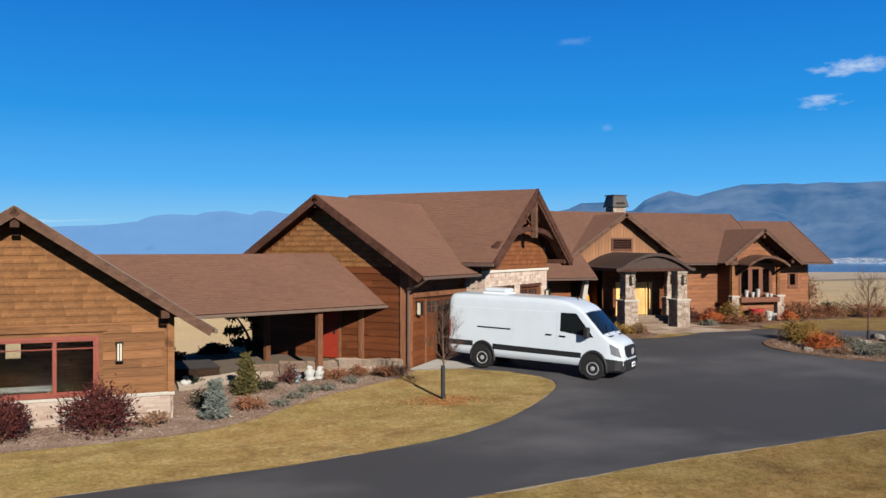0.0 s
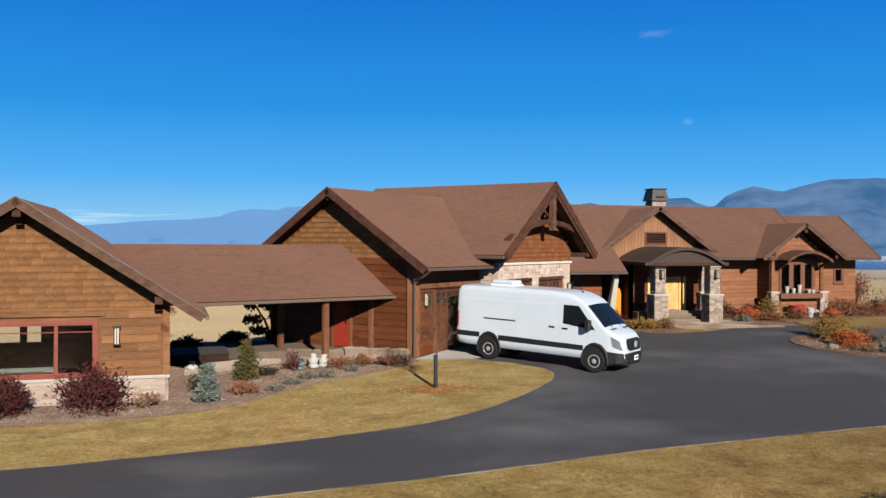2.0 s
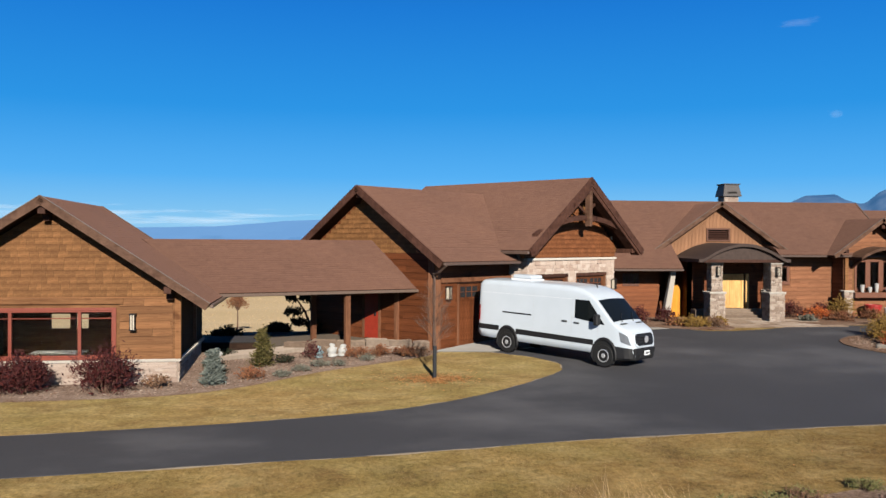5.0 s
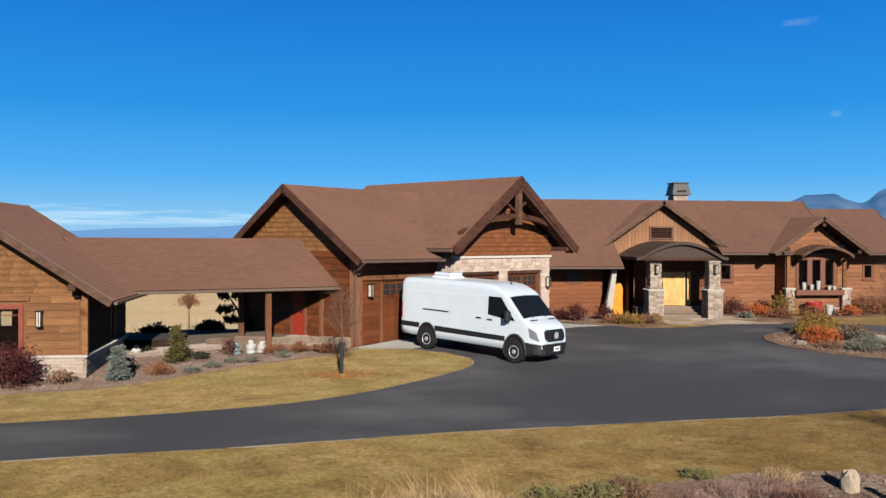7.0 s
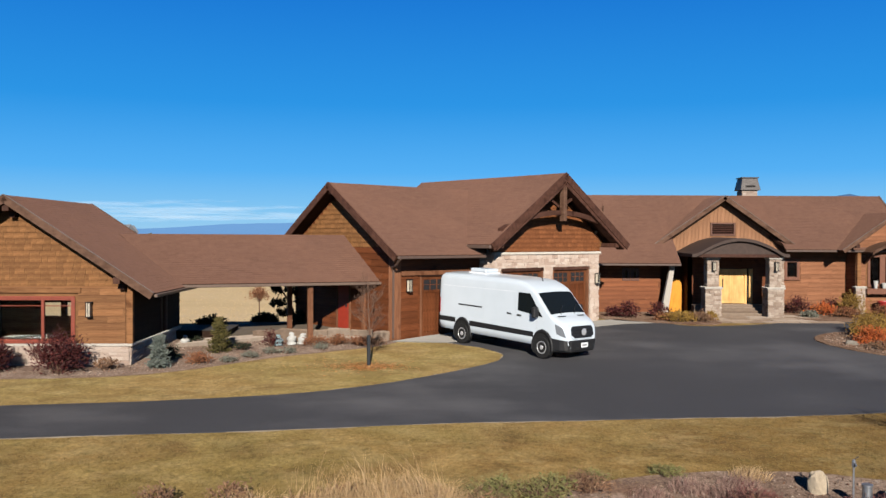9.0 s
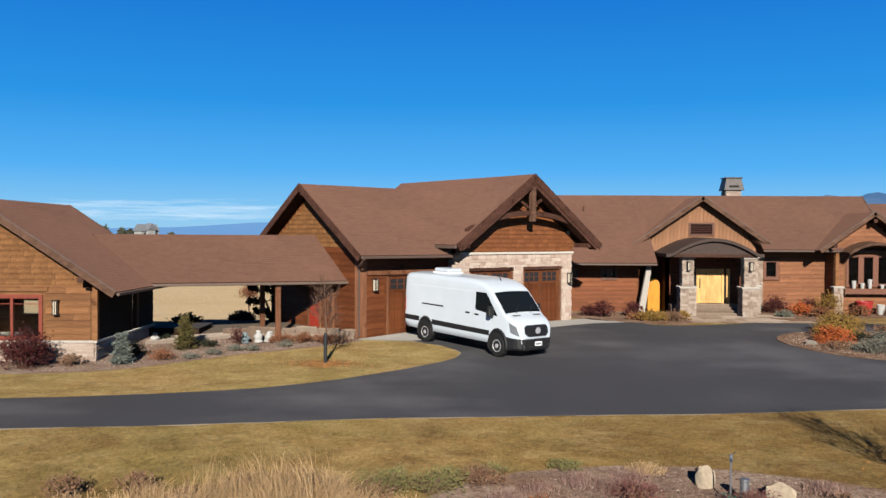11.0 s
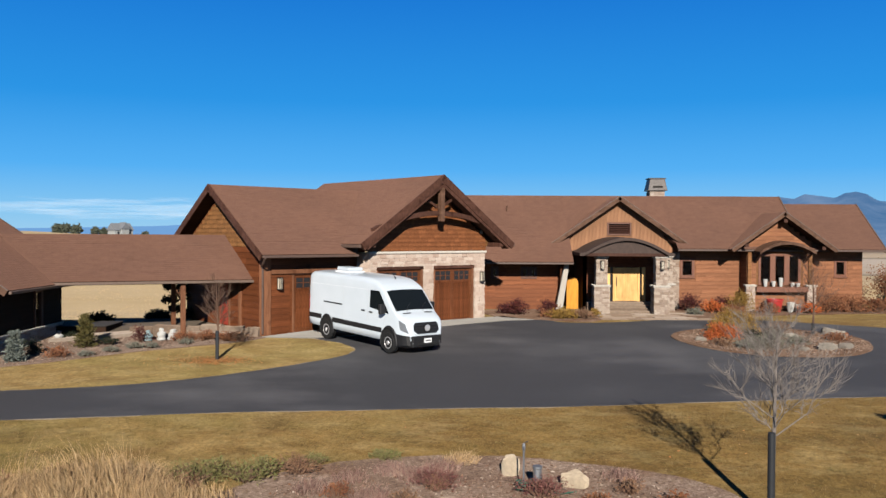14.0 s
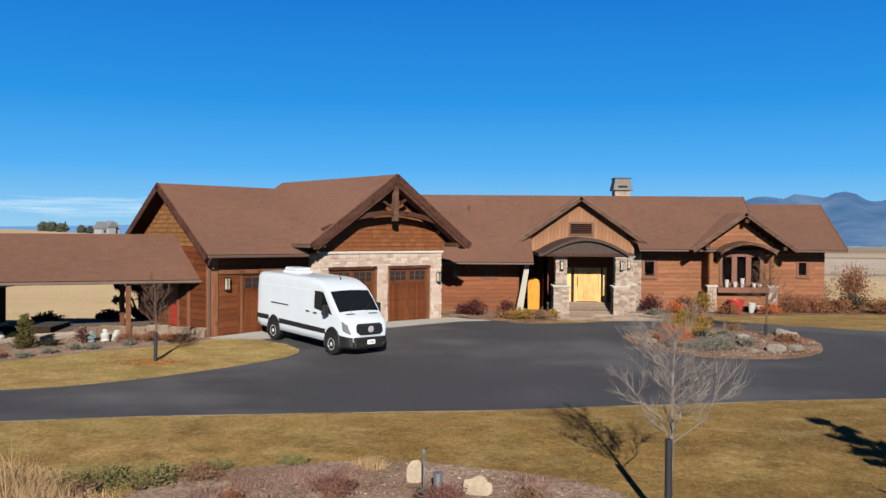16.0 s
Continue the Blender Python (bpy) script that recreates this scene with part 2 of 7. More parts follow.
M["wing_siding"] = wood("wing_red_siding", (0.115, 0.036, 0.013), (0.205, 0.072, 0.027), (1, 1, 12), 0.6, 0.18)
M["redwood"] = wood("red_stained_siding", (0.068, 0.021, 0.008), (0.136, 0.046, 0.018), (1, 1, 12), 0.6, 0.22)
M["door_wood"] = wood("garage_door_wood", (0.078, 0.026, 0.011), (0.142, 0.051, 0.021), (12, 12, 1), 0.5, 0.15)
M["timber"] = wood("dark_timber", (0.032, 0.014, 0.010), (0.080, 0.038, 0.026), (6, 6, 2), 0.7, 0.2)
M["post"] = wood("brown_post", (0.102, 0.042, 0.022), (0.184, 0.085, 0.046), (8, 8, 1), 0.7, 0.15)
M["rake"] = wood("weathered_rake_board", (0.064, 0.034, 0.022), (0.132, 0.074, 0.050), (3, 3, 3), 0.75, 0.15)
# soffit darkened well below the siding: under-eave shade is in its colour
M["soffit"] = wood("shaded_soffit_boards", (0.024, 0.011, 0.007), (0.049, 0.023, 0.014), (1, 10, 10), 0.75, 0.1, False)
M["honey"] = wood("honey_wood", (0.500, 0.300, 0.105), (0.620, 0.400, 0.165), (12, 12, 1), 0.5, 0.08, False)
M["amber"] = wood("sun_patch_wood", (0.400, 0.165, 0.016), (0.520, 0.245, 0.034), (12, 12, 1), 0.5, 0.08, False)
M["red_frame"] = plain("red_window_frame", (0.163, 0.034, 0.018), 0.45, vary=0.15)
M["brown_frame"] = plain("brown_window_frame", (0.084, 0.032, 0.017), 0.5, vary=0.15)
M["bay_frame"] = plain("red_brown_bay_frame", (0.125, 0.048, 0.026), 0.5, vary=0.15)
M["vent_slat"] = plain("dark_red_vent_slat", (0.036, 0.014, 0.009), 0.6)
M["red_door"] = plain("red_door", (0.204, 0.023, 0.011), 0.5)
M["stone"] = stone_mat("veneer_stone", [(0.0, (0.275, 0.202, 0.165)), (0.25, (0.330, 0.260, 0.217)), (0.55, (0.362, 0.296, 0.252)), (0.85, (0.400, 0.341, 0.296)), (1.0, (0.300, 0.226, 0.186))])
M["pale_stone"] = stone_mat("pale_stone", [(0.0, (0.225, 0.168, 0.132)), (0.3, (0.300, 0.238, 0.194)), (0.6, (0.345, 0.286, 0.238)), (0.85, (0.395, 0.340, 0.290)), (1.0, (0.250, 0.186, 0.146))])
M["mortar"] = plain("mortar", (0.270, 0.218, 0.178), 0.95, scale=20)
M["boulder"] = stone_mat("boulder", [(0.0, (0.145, 0.128, 0.111)), (1.0, (0.222, 0.201, 0.171))])
M["flag"] = stone_mat("flagstone", [(0.0, (0.135, 0.096, 0.070)), (0.5, (0.200, 0.152, 0.116)), (1.0, (0.245, 0.205, 0.170))])
M["buff"] = stone_mat("buff_boulder", [(0.0, (0.265, 0.211, 0.148)), (1.0, (0.343, 0.289, 0.218))])
# patio stone darkened: the shade beneath the breezeway is in this colour
M["shaded_patio_stone"] = stone_mat("shaded_patio_stone", [(0.0, (0.042, 0.034, 0.025)), (1.0, (0.069, 0.055, 0.042))])
M["cap"] = plain("stone_cap", (0.359, 0.329, 0.287), 0.85, scale=14)
M["copper"] = plain("dark_metal_roof", (0.042, 0.026, 0.020), 0.72, 0.1, 0.2)
M["hood"] = plain("grey_metal_hood", (0.050, 0.044, 0.042), 0.5, 0.3, 0.2)
M["pale_gutter"] = plain("pale_gutter", (0.110, 0.076, 0.058), 0.4, 0.0, 0.1)
M["drip"] = plain("pale_drip_edge", (0.098, 0.078, 0.066), 0.5, 0.1, 0.15)
M["gutter"] = plain("brown_gutter", (0.082, 0.053, 0.041), 0.4, 0.0, 0.1)
M["iron"] = plain("dark_iron", (0.019, 0.016, 0.015), 0.5, 0.4)
M["lamp_glass"] = plain("frosted_lamp_glass", (0.42, 0.375, 0.30), 0.35, vary=0.05)
# near black for rooms, openings and the coping; their darkness is in the colour
M["shade_black"] = plain("shade_black_surface", (0.020, 0.017, 0.015), 0.9)
M["galv"] = plain("galvanised_steel", (0.286, 0.292, 0.306), 0.4, 0.8)
k = Mat("window_glass", 0.02, 0, 0.5)
k.color((0.86, 0.89, 0.90))
k.p.inputs["Transmission Weight"].default_value = 1.0
k.p.inputs["IOR"].default_value = 1.28
M["glass"] = k.m

# ---- building helpers ----


def bm_new():
    return bmesh.new()


def part(name, bm, material, parent, label="", smooth=False, kind=""):
    """Links a bmesh as one mesh object under a thing or a part."""
    bmesh.ops.recalc_face_normals(bm, faces=bm.faces)
    me = bpy.data.meshes.new(name)
    bm.to_mesh(me)
    bm.free()
    me.materials.append(material)
    if smooth:
        me.polygons.foreach_set("use_smooth", [True] * len(me.polygons))
    ob = new(name, me)
    ob.parent = parent
    return tagged(ob, label, kind=kind)


def thing(name, m, label, category, group="", kind=""):
    ob = new(name)
    ob.empty_display_size = 0.3
    ob.matrix_basis = m
    return tagged(ob, label, category, group, kind)


def solid(bm, pts, faces):
    vs = [bm.verts.new(p) for p in pts]
    for fc in faces:
        bm.faces.new([vs[i] for i in fc])
    return vs


BOX = [(0, 3, 2, 1), (4, 5, 6, 7), (0, 1, 5, 4), (1, 2, 6, 5), (2, 3, 7, 6), (3, 0, 4, 7)]


def box(bm, x0, x1, y0, y1, z0, z1):
    return solid(bm, [(x0, y0, z0), (x1, y0, z0), (x1, y1, z0), (x0, y1, z0), (x0, y0, z1), (x1, y0, z1), (x1, y1, z1), (x0, y1, z1)], BOX)


def bev(bm, w):
    bmesh.ops.bevel(bm, geom=bm.edges[:], offset=w, segments=1, affect='EDGES', clamp_overlap=True)
    return bm


def beam(bm, p, q, w, h, up=(0, 0, 1)):
    """A square-cut beam from p to q, w wide and h high."""
    p, q = Vector(p), Vector(q)
    d = (q - p).normalized()
    s = d.cross(Vector(up)).normalized()
    u = s.cross(d)
    c = [(-1, -1), (1, -1), (1, 1), (-1, 1)]
    pts = [e + s * (a * w / 2) + u * (b * h / 2) for e in (p, q) for a, b in c]
    return solid(bm, pts, BOX)


def tube(bm, pts, radii, n=6, caps=True):
    """A round, tapering tube through points."""
    pts = [Vector(p) for p in pts]
    rings = []
    for i, p in enumerate(pts):
        d = (pts[min(i + 1, len(pts) - 1)] - pts[max(i - 1, 0)]).normalized()
        a = d.orthogonal().normalized() if i == 0 else (a - d * a.dot(d)).normalized()
        b = d.cross(a)
        r = radii[i] if isinstance(radii, (list, tuple)) else radii
        rings.append([bm.verts.new(p + a * (r * math.cos(2 * math.pi * j / n)) + b * (r * math.sin(2 * math.pi * j / n))) for j in range(n)])
    for r0, r1 in zip(rings, rings[1:]):
        for j in range(n):
            bm.faces.new((r0[j], r0[(j + 1) % n], r1[(j + 1) % n], r1[j]))
    if caps:
        bm.faces.new(rings[0][::-1])
        bm.faces.new(rings[-1])


def lathe(bm, prof, n=20, axis='z', at=(0, 0, 0)):
    """A turned form: (radius, height) pairs about an axis."""
    rings = []
    for r, h in prof:
        ring = []
        for j in range(n):
            a = 2 * math.pi * j / n
            c, s = r * math.cos(a), r * math.sin(a)
            v = {'z': (c, s, h), 'y': (c, h, s), 'x': (h, c, s)}[axis]
            ring.append(bm.verts.new(Vector(at) + Vector(v)))
        rings.append(ring)
    for r0, r1 in zip(rings, rings[1:]):
        for j in range(n):
            bm.faces.new((r0[j], r0[(j + 1) % n], r1[(j + 1) % n], r1[j]))
    bm.faces.new(rings[0][::-1])
    bm.faces.new(rings[-1])


class Face:
    """A wall's face: a start point, the way along it, and outwards; places are (along, up, out)."""

    def __init__(self, start, end):
        self.p = Vector((*start, 0))
        self.len = (Vector((*end, 0)) - self.p).length
        self.d = (Vector((*end, 0)) - self.p).normalized()
        self.n = Vector((self.d.y, -self.d.x, 0))

    def at(self, s, z, o=0.0):
        return self.p + self.d * s + self.n * o + Vector((0, 0, z))

    def block(self, bm, s0, s1, z0, z1, o0, o1):
        c = [(s0, o0), (s1, o0), (s1, o1), (s0, o1)]
        solid(bm, [self.at(s, z0, o) for s, o in c] + [self.at(s, z1, o) for s, o in c], BOX)


def wall(parent, name, face, outline, holes, material, thick=0.2, label=""):
    """A wall with real thickness, its openings cut through. outline and holes: (along, up)."""
    bm = bm_new()
    for loop in (outline, *holes):
        vs = [bm.verts.new(face.at(s, z)) for s, z in loop]
        for a, b in zip(vs, vs[1:] + vs[:1]):
            bm.edges.new((a, b))
    bmesh.ops.triangle_fill(bm, use_beauty=True, use_dissolve=False, edges=bm.edges[:])
    ext = bmesh.ops.extrude_face_region(bm, geom=bm.faces[:])
    bmesh.ops.translate(bm, vec=face.n * -thick, verts=[v for v in ext["geom"] if isinstance(v, bmesh.types.BMVert)])
    return part(name, bm, material, parent, label)


def rect(s0, s1, z0, z1):
    return [(s0, z0), (s1, z0), (s1, z1), (s0, z1)]


def piece_mesh(name, material, style="board"):
    """A unit piece, centred, shared by many pieces: y is out of the wall."""
    bm = bm_new()
    if style == "shingle":
        solid(bm, [(-.5, -.5, -.5), (.5, -.5, -.5), (.5, .5, -.5), (-.5, .5, -.5), (-.5, .2, .5), (.5, .2, .5), (.5, .5, .5), (-.5, .5, .5)], BOX)
        bmesh.ops.bevel(bm, geom=bm.edges[:], offset=0.02, segments=1, affect='EDGES')
    elif style == "stone":
        box(bm, -.5, .5, -.5, .5, -.5, .5)
        bmesh.ops.bevel(bm, geom=bm.edges[:], offset=0.11, segments=1, affect='EDGES')
        for v in bm.verts:
            v.co += Vector((random.uniform(-.07, .07), random.uniform(-.14, .06), random.uniform(-.09, .09)))
    else:
        solid(bm, [(-.5, -.5, -.5), (.5, -.5, -.5), (.5, .5, -.5), (-.5, .5, -.5), (-.5, 0.1, .5), (.5, 0.1, .5), (.5, .5, .5), (-.5, .5, .5)], BOX)
        bmesh.ops.bevel(bm, geom=bm.edges[:], offset=0.012, segments=1, affect='EDGES')
    bmesh.ops.recalc_face_normals(bm, faces=bm.faces)
    me = bpy.data.meshes.new(name)
    bm.to_mesh(me)
    bm.free()
    me.materials.append(material)
    return me


def piece(name, me, parent, face, s0, s1, z0, z1, out, thick):
    ob = new(name, me)
    ob.parent = parent
    c = face.at((s0 + s1) / 2, (z0 + z1) / 2, out - thick / 2)
    m = Matrix.Identity(4)
    for i, v in enumerate((face.d * (s1 - s0), -face.n * thick, Vector((0, 0, z1 - z0)))):
        m.col[i][:3] = v
    m.col[3][:3] = c
    ob.matrix_basis = m
    return ob


def inside(s0, s1, z0, z1, holes):
    return any(s1 > h[0] + .01 and s0 < h[1] - .01 and z1 > h[2] + .01 and z0 < h[3] - .01 for h in holes)


def clad(parent, face, name, meshes, z0, z1, row, widths, span, holes=(), out=0.03, thick=0.03, gap=0.004, rnd=None, uneven=0.0):
    """Pieces in rows over a face. span(z) gives (from, to) along the face at a height; holes: (s0, s1, z0, z1) left free."""
    rnd = rnd or random.Random(7)
    z = z0
    while z < z1 - 0.03:
        h = min(row * (1 + rnd.uniform(-uneven, uneven)), z1 - z)
        a, b = span(z + h * 0.9)
        s = a
        while s < b - 0.03:
            w = min(rnd.uniform(*widths), b - s)
            if b - s - w < 0.06:
                w = b - s
            cuts = [(s, s + w)]
            for hs0, hs1, hz0, hz1 in holes:
                if z + h > hz0 + .02 and z < hz1 - .02:
                    nxt = []
                    for c0, c1 in cuts:
                        if c1 <= hs0 or c0 >= hs1:
                            nxt.append((c0, c1))
                        else:
                            if c0 < hs0:
                                nxt.append((c0, hs0))
                            if c1 > hs1:
                                nxt.append((hs1, c1))
                    cuts = nxt
            for c0, c1 in cuts:
                if c1 - c0 > 0.04:
                    piece(name, rnd.choice(meshes), parent, face, c0 + gap / 2, c1 - gap / 2, z + gap / 2, z + h - gap / 2, out + rnd.uniform(-.2, .2) * thick, thick)
            s += w
        z += h


def gable_span(s0, s1, zt, mid, slope, zpeak, inset=0.02):
    """The width of a gable wall at each height: full up to the slope, then closing to the peak."""
    return lambda z: (max(s0, mid - (zpeak - z) / slope + inset), min(s1, mid + (zpeak - z) / slope - inset))


def slope(parent, ll, lr, ur, ul, thick=0.16, course=0.145, name="roof_slope", rakes=(0, 0), gut=True, rake_mat="rake", gut_mat="gutter"):
    """One roof slope: real shingle courses over a soffit slab. Corners: lower left, lower right, upper right, upper left, seen from outside."""
    ll, lr, ur, ul = map(Vector, (ll, lr, ur, ul))
    n = (lr - ll).cross(ul - ll).normalized()
    run = max((ul - ll).length, (ur - lr).length)
    rows = max(2, int(run / course))
    along = (lr - ll).normalized()
    bm = bm_new()
    uv = bm.loops.layers.uv.new("uv")
    for i in range(rows):
        t0, t1 = i / rows, (i + 1) / rows
        a, b = ll.lerp(ul, t0) + n * 0.010, lr.lerp(ur, t0) + n * 0.010
        c, d = lr.lerp(ur, t1) + n * 0.006, ll.lerp(ul, t1) + n * 0.006
        a0, b0 = a - n * 0.004, b - n * 0.004
        for quad, vv in (((a, b, c, d), (t0, t0, t1, t1)), ((a0, b0, b, a), (t0, t0, t0, t0))):
            if (quad[2] - quad[3]).length < 1e-4:
                quad, vv = quad[:3], vv[:3]
            fc = bm.faces.new([bm.verts.new(p) for p in quad])
            for lp, v in zip(fc.loops, vv):
                lp[uv].uv = (lp.vert.co.dot(along) + 0.155 * (i % 2), v * rows * 0.145)
    bmesh.ops.remove_doubles(bm, verts=bm.verts[:], dist=1e-4)
    me = bpy.data.meshes.new(name)
    bm.to_mesh(me)
    bm.free()
    me.materials.append(M["roof"])
    top = new(name, me)
    top.parent = parent
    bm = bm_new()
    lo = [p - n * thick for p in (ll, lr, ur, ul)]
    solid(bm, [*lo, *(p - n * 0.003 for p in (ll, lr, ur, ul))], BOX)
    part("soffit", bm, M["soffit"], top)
    for side, (p, q) in enumerate(((ll, ul), (lr, ur))):
        if rakes[side]:
            bm = bm_new()
            w = rakes[side]
            o = along * (-0.03 if side == 0 else 0.03)
            beam(bm, p + o - n * (w / 2 - 0.03), q + o - n * (w / 2 - 0.03), 0.06, w, n)
            bev(bm, 0.006)
            part("rake_board", bm, M[rake_mat], top)
            if rake_mat == "rake":
                bm = bm_new()
                beam(bm, p + o * 1.9 + n * .024, q + o * 1.9 + n * .024, .05, .022, n)
                part("drip_edge", bm, M["drip"], top)
    if gut:
        bm = bm_new()
        out = Vector((n.x, n.y, 0)).normalized()
        p, q = ll + out * 0.055 - Vector((0, 0, 0.075)), lr + out * 0.055 - Vector((0, 0, 0.075))
        beam(bm, p, q, 0.11, 0.11)
        bev(bm, 0.02)
        part("gutter", bm, M[gut_mat], top)
    return top


def window(parent, face, s0, s1, z0, z1, frame_mat, mull=(), bars=(), out=0.05, name="window", sill=True):
    """A window set in an opening: frame, mullions and panes of glass."""
    w = 0.09
    bm = bm_new()
    for a in ((s0 - w, s0, z0 - w, z1 + w), (s1, s1 + w, z0 - w, z1 + w), (s0, s1, z1, z1 + w), (s0, s1, z0 - w, z0)):
        face.block(bm, *a, -0.08, out)
    bev(bm, 0.006)
    win = part(name, bm, frame_mat, parent)
    xs = [s0, *mull, s1]
    for a, b in zip(xs, xs[1:]):
        bm = bm_new()
        face.block(bm, a + .03, b - .03, z0 + .03, z1 - .03, -0.06, -0.045)
        part("pane", bm, M["glass"], win)
        bm = bm_new()
        for r in ((a, a + .05, z0, z1), (b - .05, b, z0, z1), (a + .05, b - .05, z0, z0 + .05), (a + .05, b - .05, z1 - .05, z1)):
            face.block(bm, *r, -0.07, out - 0.02)
        for zb in bars:
            face.block(bm, a + .05, b - .05, zb - .012, zb + .012, -0.065, out - 0.035)
        bev(bm, 0.004)
        part("sash", bm, frame_mat, win)
    if sill:
        bm = bm_new()
        face.block(bm, s0 - w - .04, s1 + w + .04, z0 - w - .05, z0 - w, -0.05, out + .06)
        bev(bm, 0.008)
        part("sill", bm, frame_mat, win)
    return win


def lantern(m, label, h=0.5):
    """A box lantern on a wall: back plate, cage bars, caps and a frosted glass."""
    e = thing("wall_lantern", m, label, "wall lamp", "wall lanterns")
    w = 0.16
    bm = bm_new()
    box(bm, -.07, .07, -.02, 0, -h * .45, h * .45)
    part("back_plate", bev(bm, .004), M["iron"], e)
    bm = bm_new()
    for z in (-h / 2, h / 2 - .03):
        box(bm, -w / 2 - .02, w / 2 + .02, -.24, -.02, z, z + .03)
    part("cap", bev(bm, .006), M["iron"], e)
    for x in (-w / 2, -.012, w / 2 - .024):
        bm = bm_new()
        box(bm, x, x + .024, -.225, -.201, -h / 2 + .03, h / 2 - .03)
        part("bar", bm, M["iron"], e)
    bm = bm_new()
    box(bm, -w / 2 + .024, w / 2 - .024, -.2, -.04, -h / 2 + .03, h / 2 - .03)
    part("glass", bm, M["lamp_glass"], e)
    return e

# ---- ground, drive, beds, distance ----


def smooth(a, b, v):
    t = min(1.0, max(0.0, (v - a) / (b - a)))
    return t * t * (3 - 2 * t)


def interp(v, table):
    if v <= table[0][0]:
        return table[0][1]
    for (a, p), (b, q) in zip(table, table[1:]):
        if v <= b:
            return p + (q - p) * (v - a) / (b - a)
    return table[-1][1]


RISE = [(-80, .2), (-40, .2), (-26, .16), (-23.5, .04), (-20.5, -.12), (-17, -.25), (-13, -.4), (-8, -.55), (5, -.55), (20, -.6), (28, -.6), (34, -.2), (60, -.3), (180, -.3)]


def ground_z(x, y):
    """The lie of the land: gently up to the house, then out to plain and far rise."""
    z = 0.5 * smooth(20, 37, y) - 0.36 * (1 - smooth(9.5, 17.5, y)) * smooth(-6, 4, x)
    behind = y - interp(x, [(-30, 34.2), (8, 35.8), (12, 40.5), (20, 52), (42, 60), (60, 75)])
    if behind > 0:
        z -= 1.25 * smooth(0, 10, behind) + 0.75 * smooth(10, 32, behind)
    dx, dy = x - 15, y + 5
    r = math.hypot(dx, dy)
    if r > 85:
        az = math.degrees(math.atan2(dx, dy))
        far = 4.7 + min(r, 1600 if interp(az, RISE) > 0 else 1e9) * math.tan(radians(interp(az, RISE)))
        z += (far - z) * smooth(160, interp(az, [(-17, 420), (-9, 1300)]), r)
        low = smooth(30, 37, az) * (1 - smooth(75, 90, az))
        z += (-48 - z) * low * smooth(235, 860, r) * (1 - 0.02 * smooth(2600, 3000, r))
        z += 0.5 * noise.noise(Vector((x * .012, y * .012, 3))) * smooth(90, 300, r)
    return z


def lines(lo, hi, step, far):
    out = [lo + step * i for i in range(int((hi - lo) / step) + 1)]
    d = step
    a, b = out[0], out[-1]
    while a > -far or b < far:
        d *= 1.16
        a, b = a - d, b + d
        out = [a, *out, b]
    return out


gx, gy = lines(-30, 62, 1, 4700), lines(-14, 66, 1, 4700)
verts = [(x, y, ground_z(x, y)) for y in gy for x in gx]
nx = len(gx)
faces = [(j * nx + i, j * nx + i + 1, (j + 1) * nx + i + 1, (j + 1) * nx + i) for j in range(len(gy) - 1) for i in range(nx - 1)]
me = bpy.data.meshes.new("ground")
me.from_pydata(verts, [], faces)
me.polygons.foreach_set("use_smooth", [True] * len(me.polygons))
me.materials.append(M["field"])
tagged(new("ground", me), "dry golden grassland rolling out to the horizon", "ground", kind="structure")


def curve_loop(pts, steps=6, closed=True):
    """A smooth closed outline through a few corner points."""
    out, n = [], len(pts)
    for i in range(n):
        p0, p1, p2, p3 = (Vector(pts[(i + k) % n]) for k in (-1, 0, 1, 2))
        for s in range(steps):
            t = s / steps
            out.append(0.5 * ((2 * p1) + (p2 - p0) * t + (2 * p0 - 5 * p1 + 4 * p2 - p3) * t * t + (3 * p1 - p0 - 3 * p2 + p3) * t ** 3))
    return [tuple(v) for v in out]


def sheet(name, loop, lift, material, label, category="ground", edge=0.06, wob=0.0, hole=None):
    """A ground layer with a real edge that follows the lie of the land."""
    bm = bm_new()
    rnd = random.Random(len(loop))
    vs = [bm.verts.new((x + rnd.uniform(-wob, wob), y + rnd.uniform(-wob, wob), 0)) for x, y in loop]
    for a, b in zip(vs, vs[1:] + vs[:1]):
        bm.edges.new((a, b))
    if hole:
        hv = [bm.verts.new((x, y, 0)) for x, y in hole]
        for a, b in zip(hv, hv[1:] + hv[:1]):
            bm.edges.new((a, b))
    bmesh.ops.triangle_fill(bm, use_beauty=True, use_dissolve=True, edges=bm.edges[:])
    for axis in (0, 1):
        lo, hi = min(v.co[axis] for v in bm.verts), max(v.co[axis] for v in bm.verts)
        for c in range(math.floor(lo) + 1, math.ceil(hi)):
            no = [0, 0, 0]
            no[axis] = 1
            bmesh.ops.bisect_plane(bm, geom=bm.verts[:] + bm.edges[:] + bm.faces[:], plane_co=[c * n for n in no], plane_no=no)
    for v in bm.verts:
        v.co.z = ground_z(v.co.x, v.co.y) + lift
    rim = [e for e in bm.edges if e.is_boundary]
    ext = bmesh.ops.extrude_edge_only(bm, edges=rim)
    for v in ext["geom"]:
        if isinstance(v, bmesh.types.BMVert):
            v.co.z -= edge + lift
    bmesh.ops.recalc_face_normals(bm, faces=bm.faces)
    me = bpy.data.meshes.new(name)
    bm.to_mesh(me)
    bm.free()
    me.materials.append(material)
    return tagged(new(name, me), label, category, kind="structure")


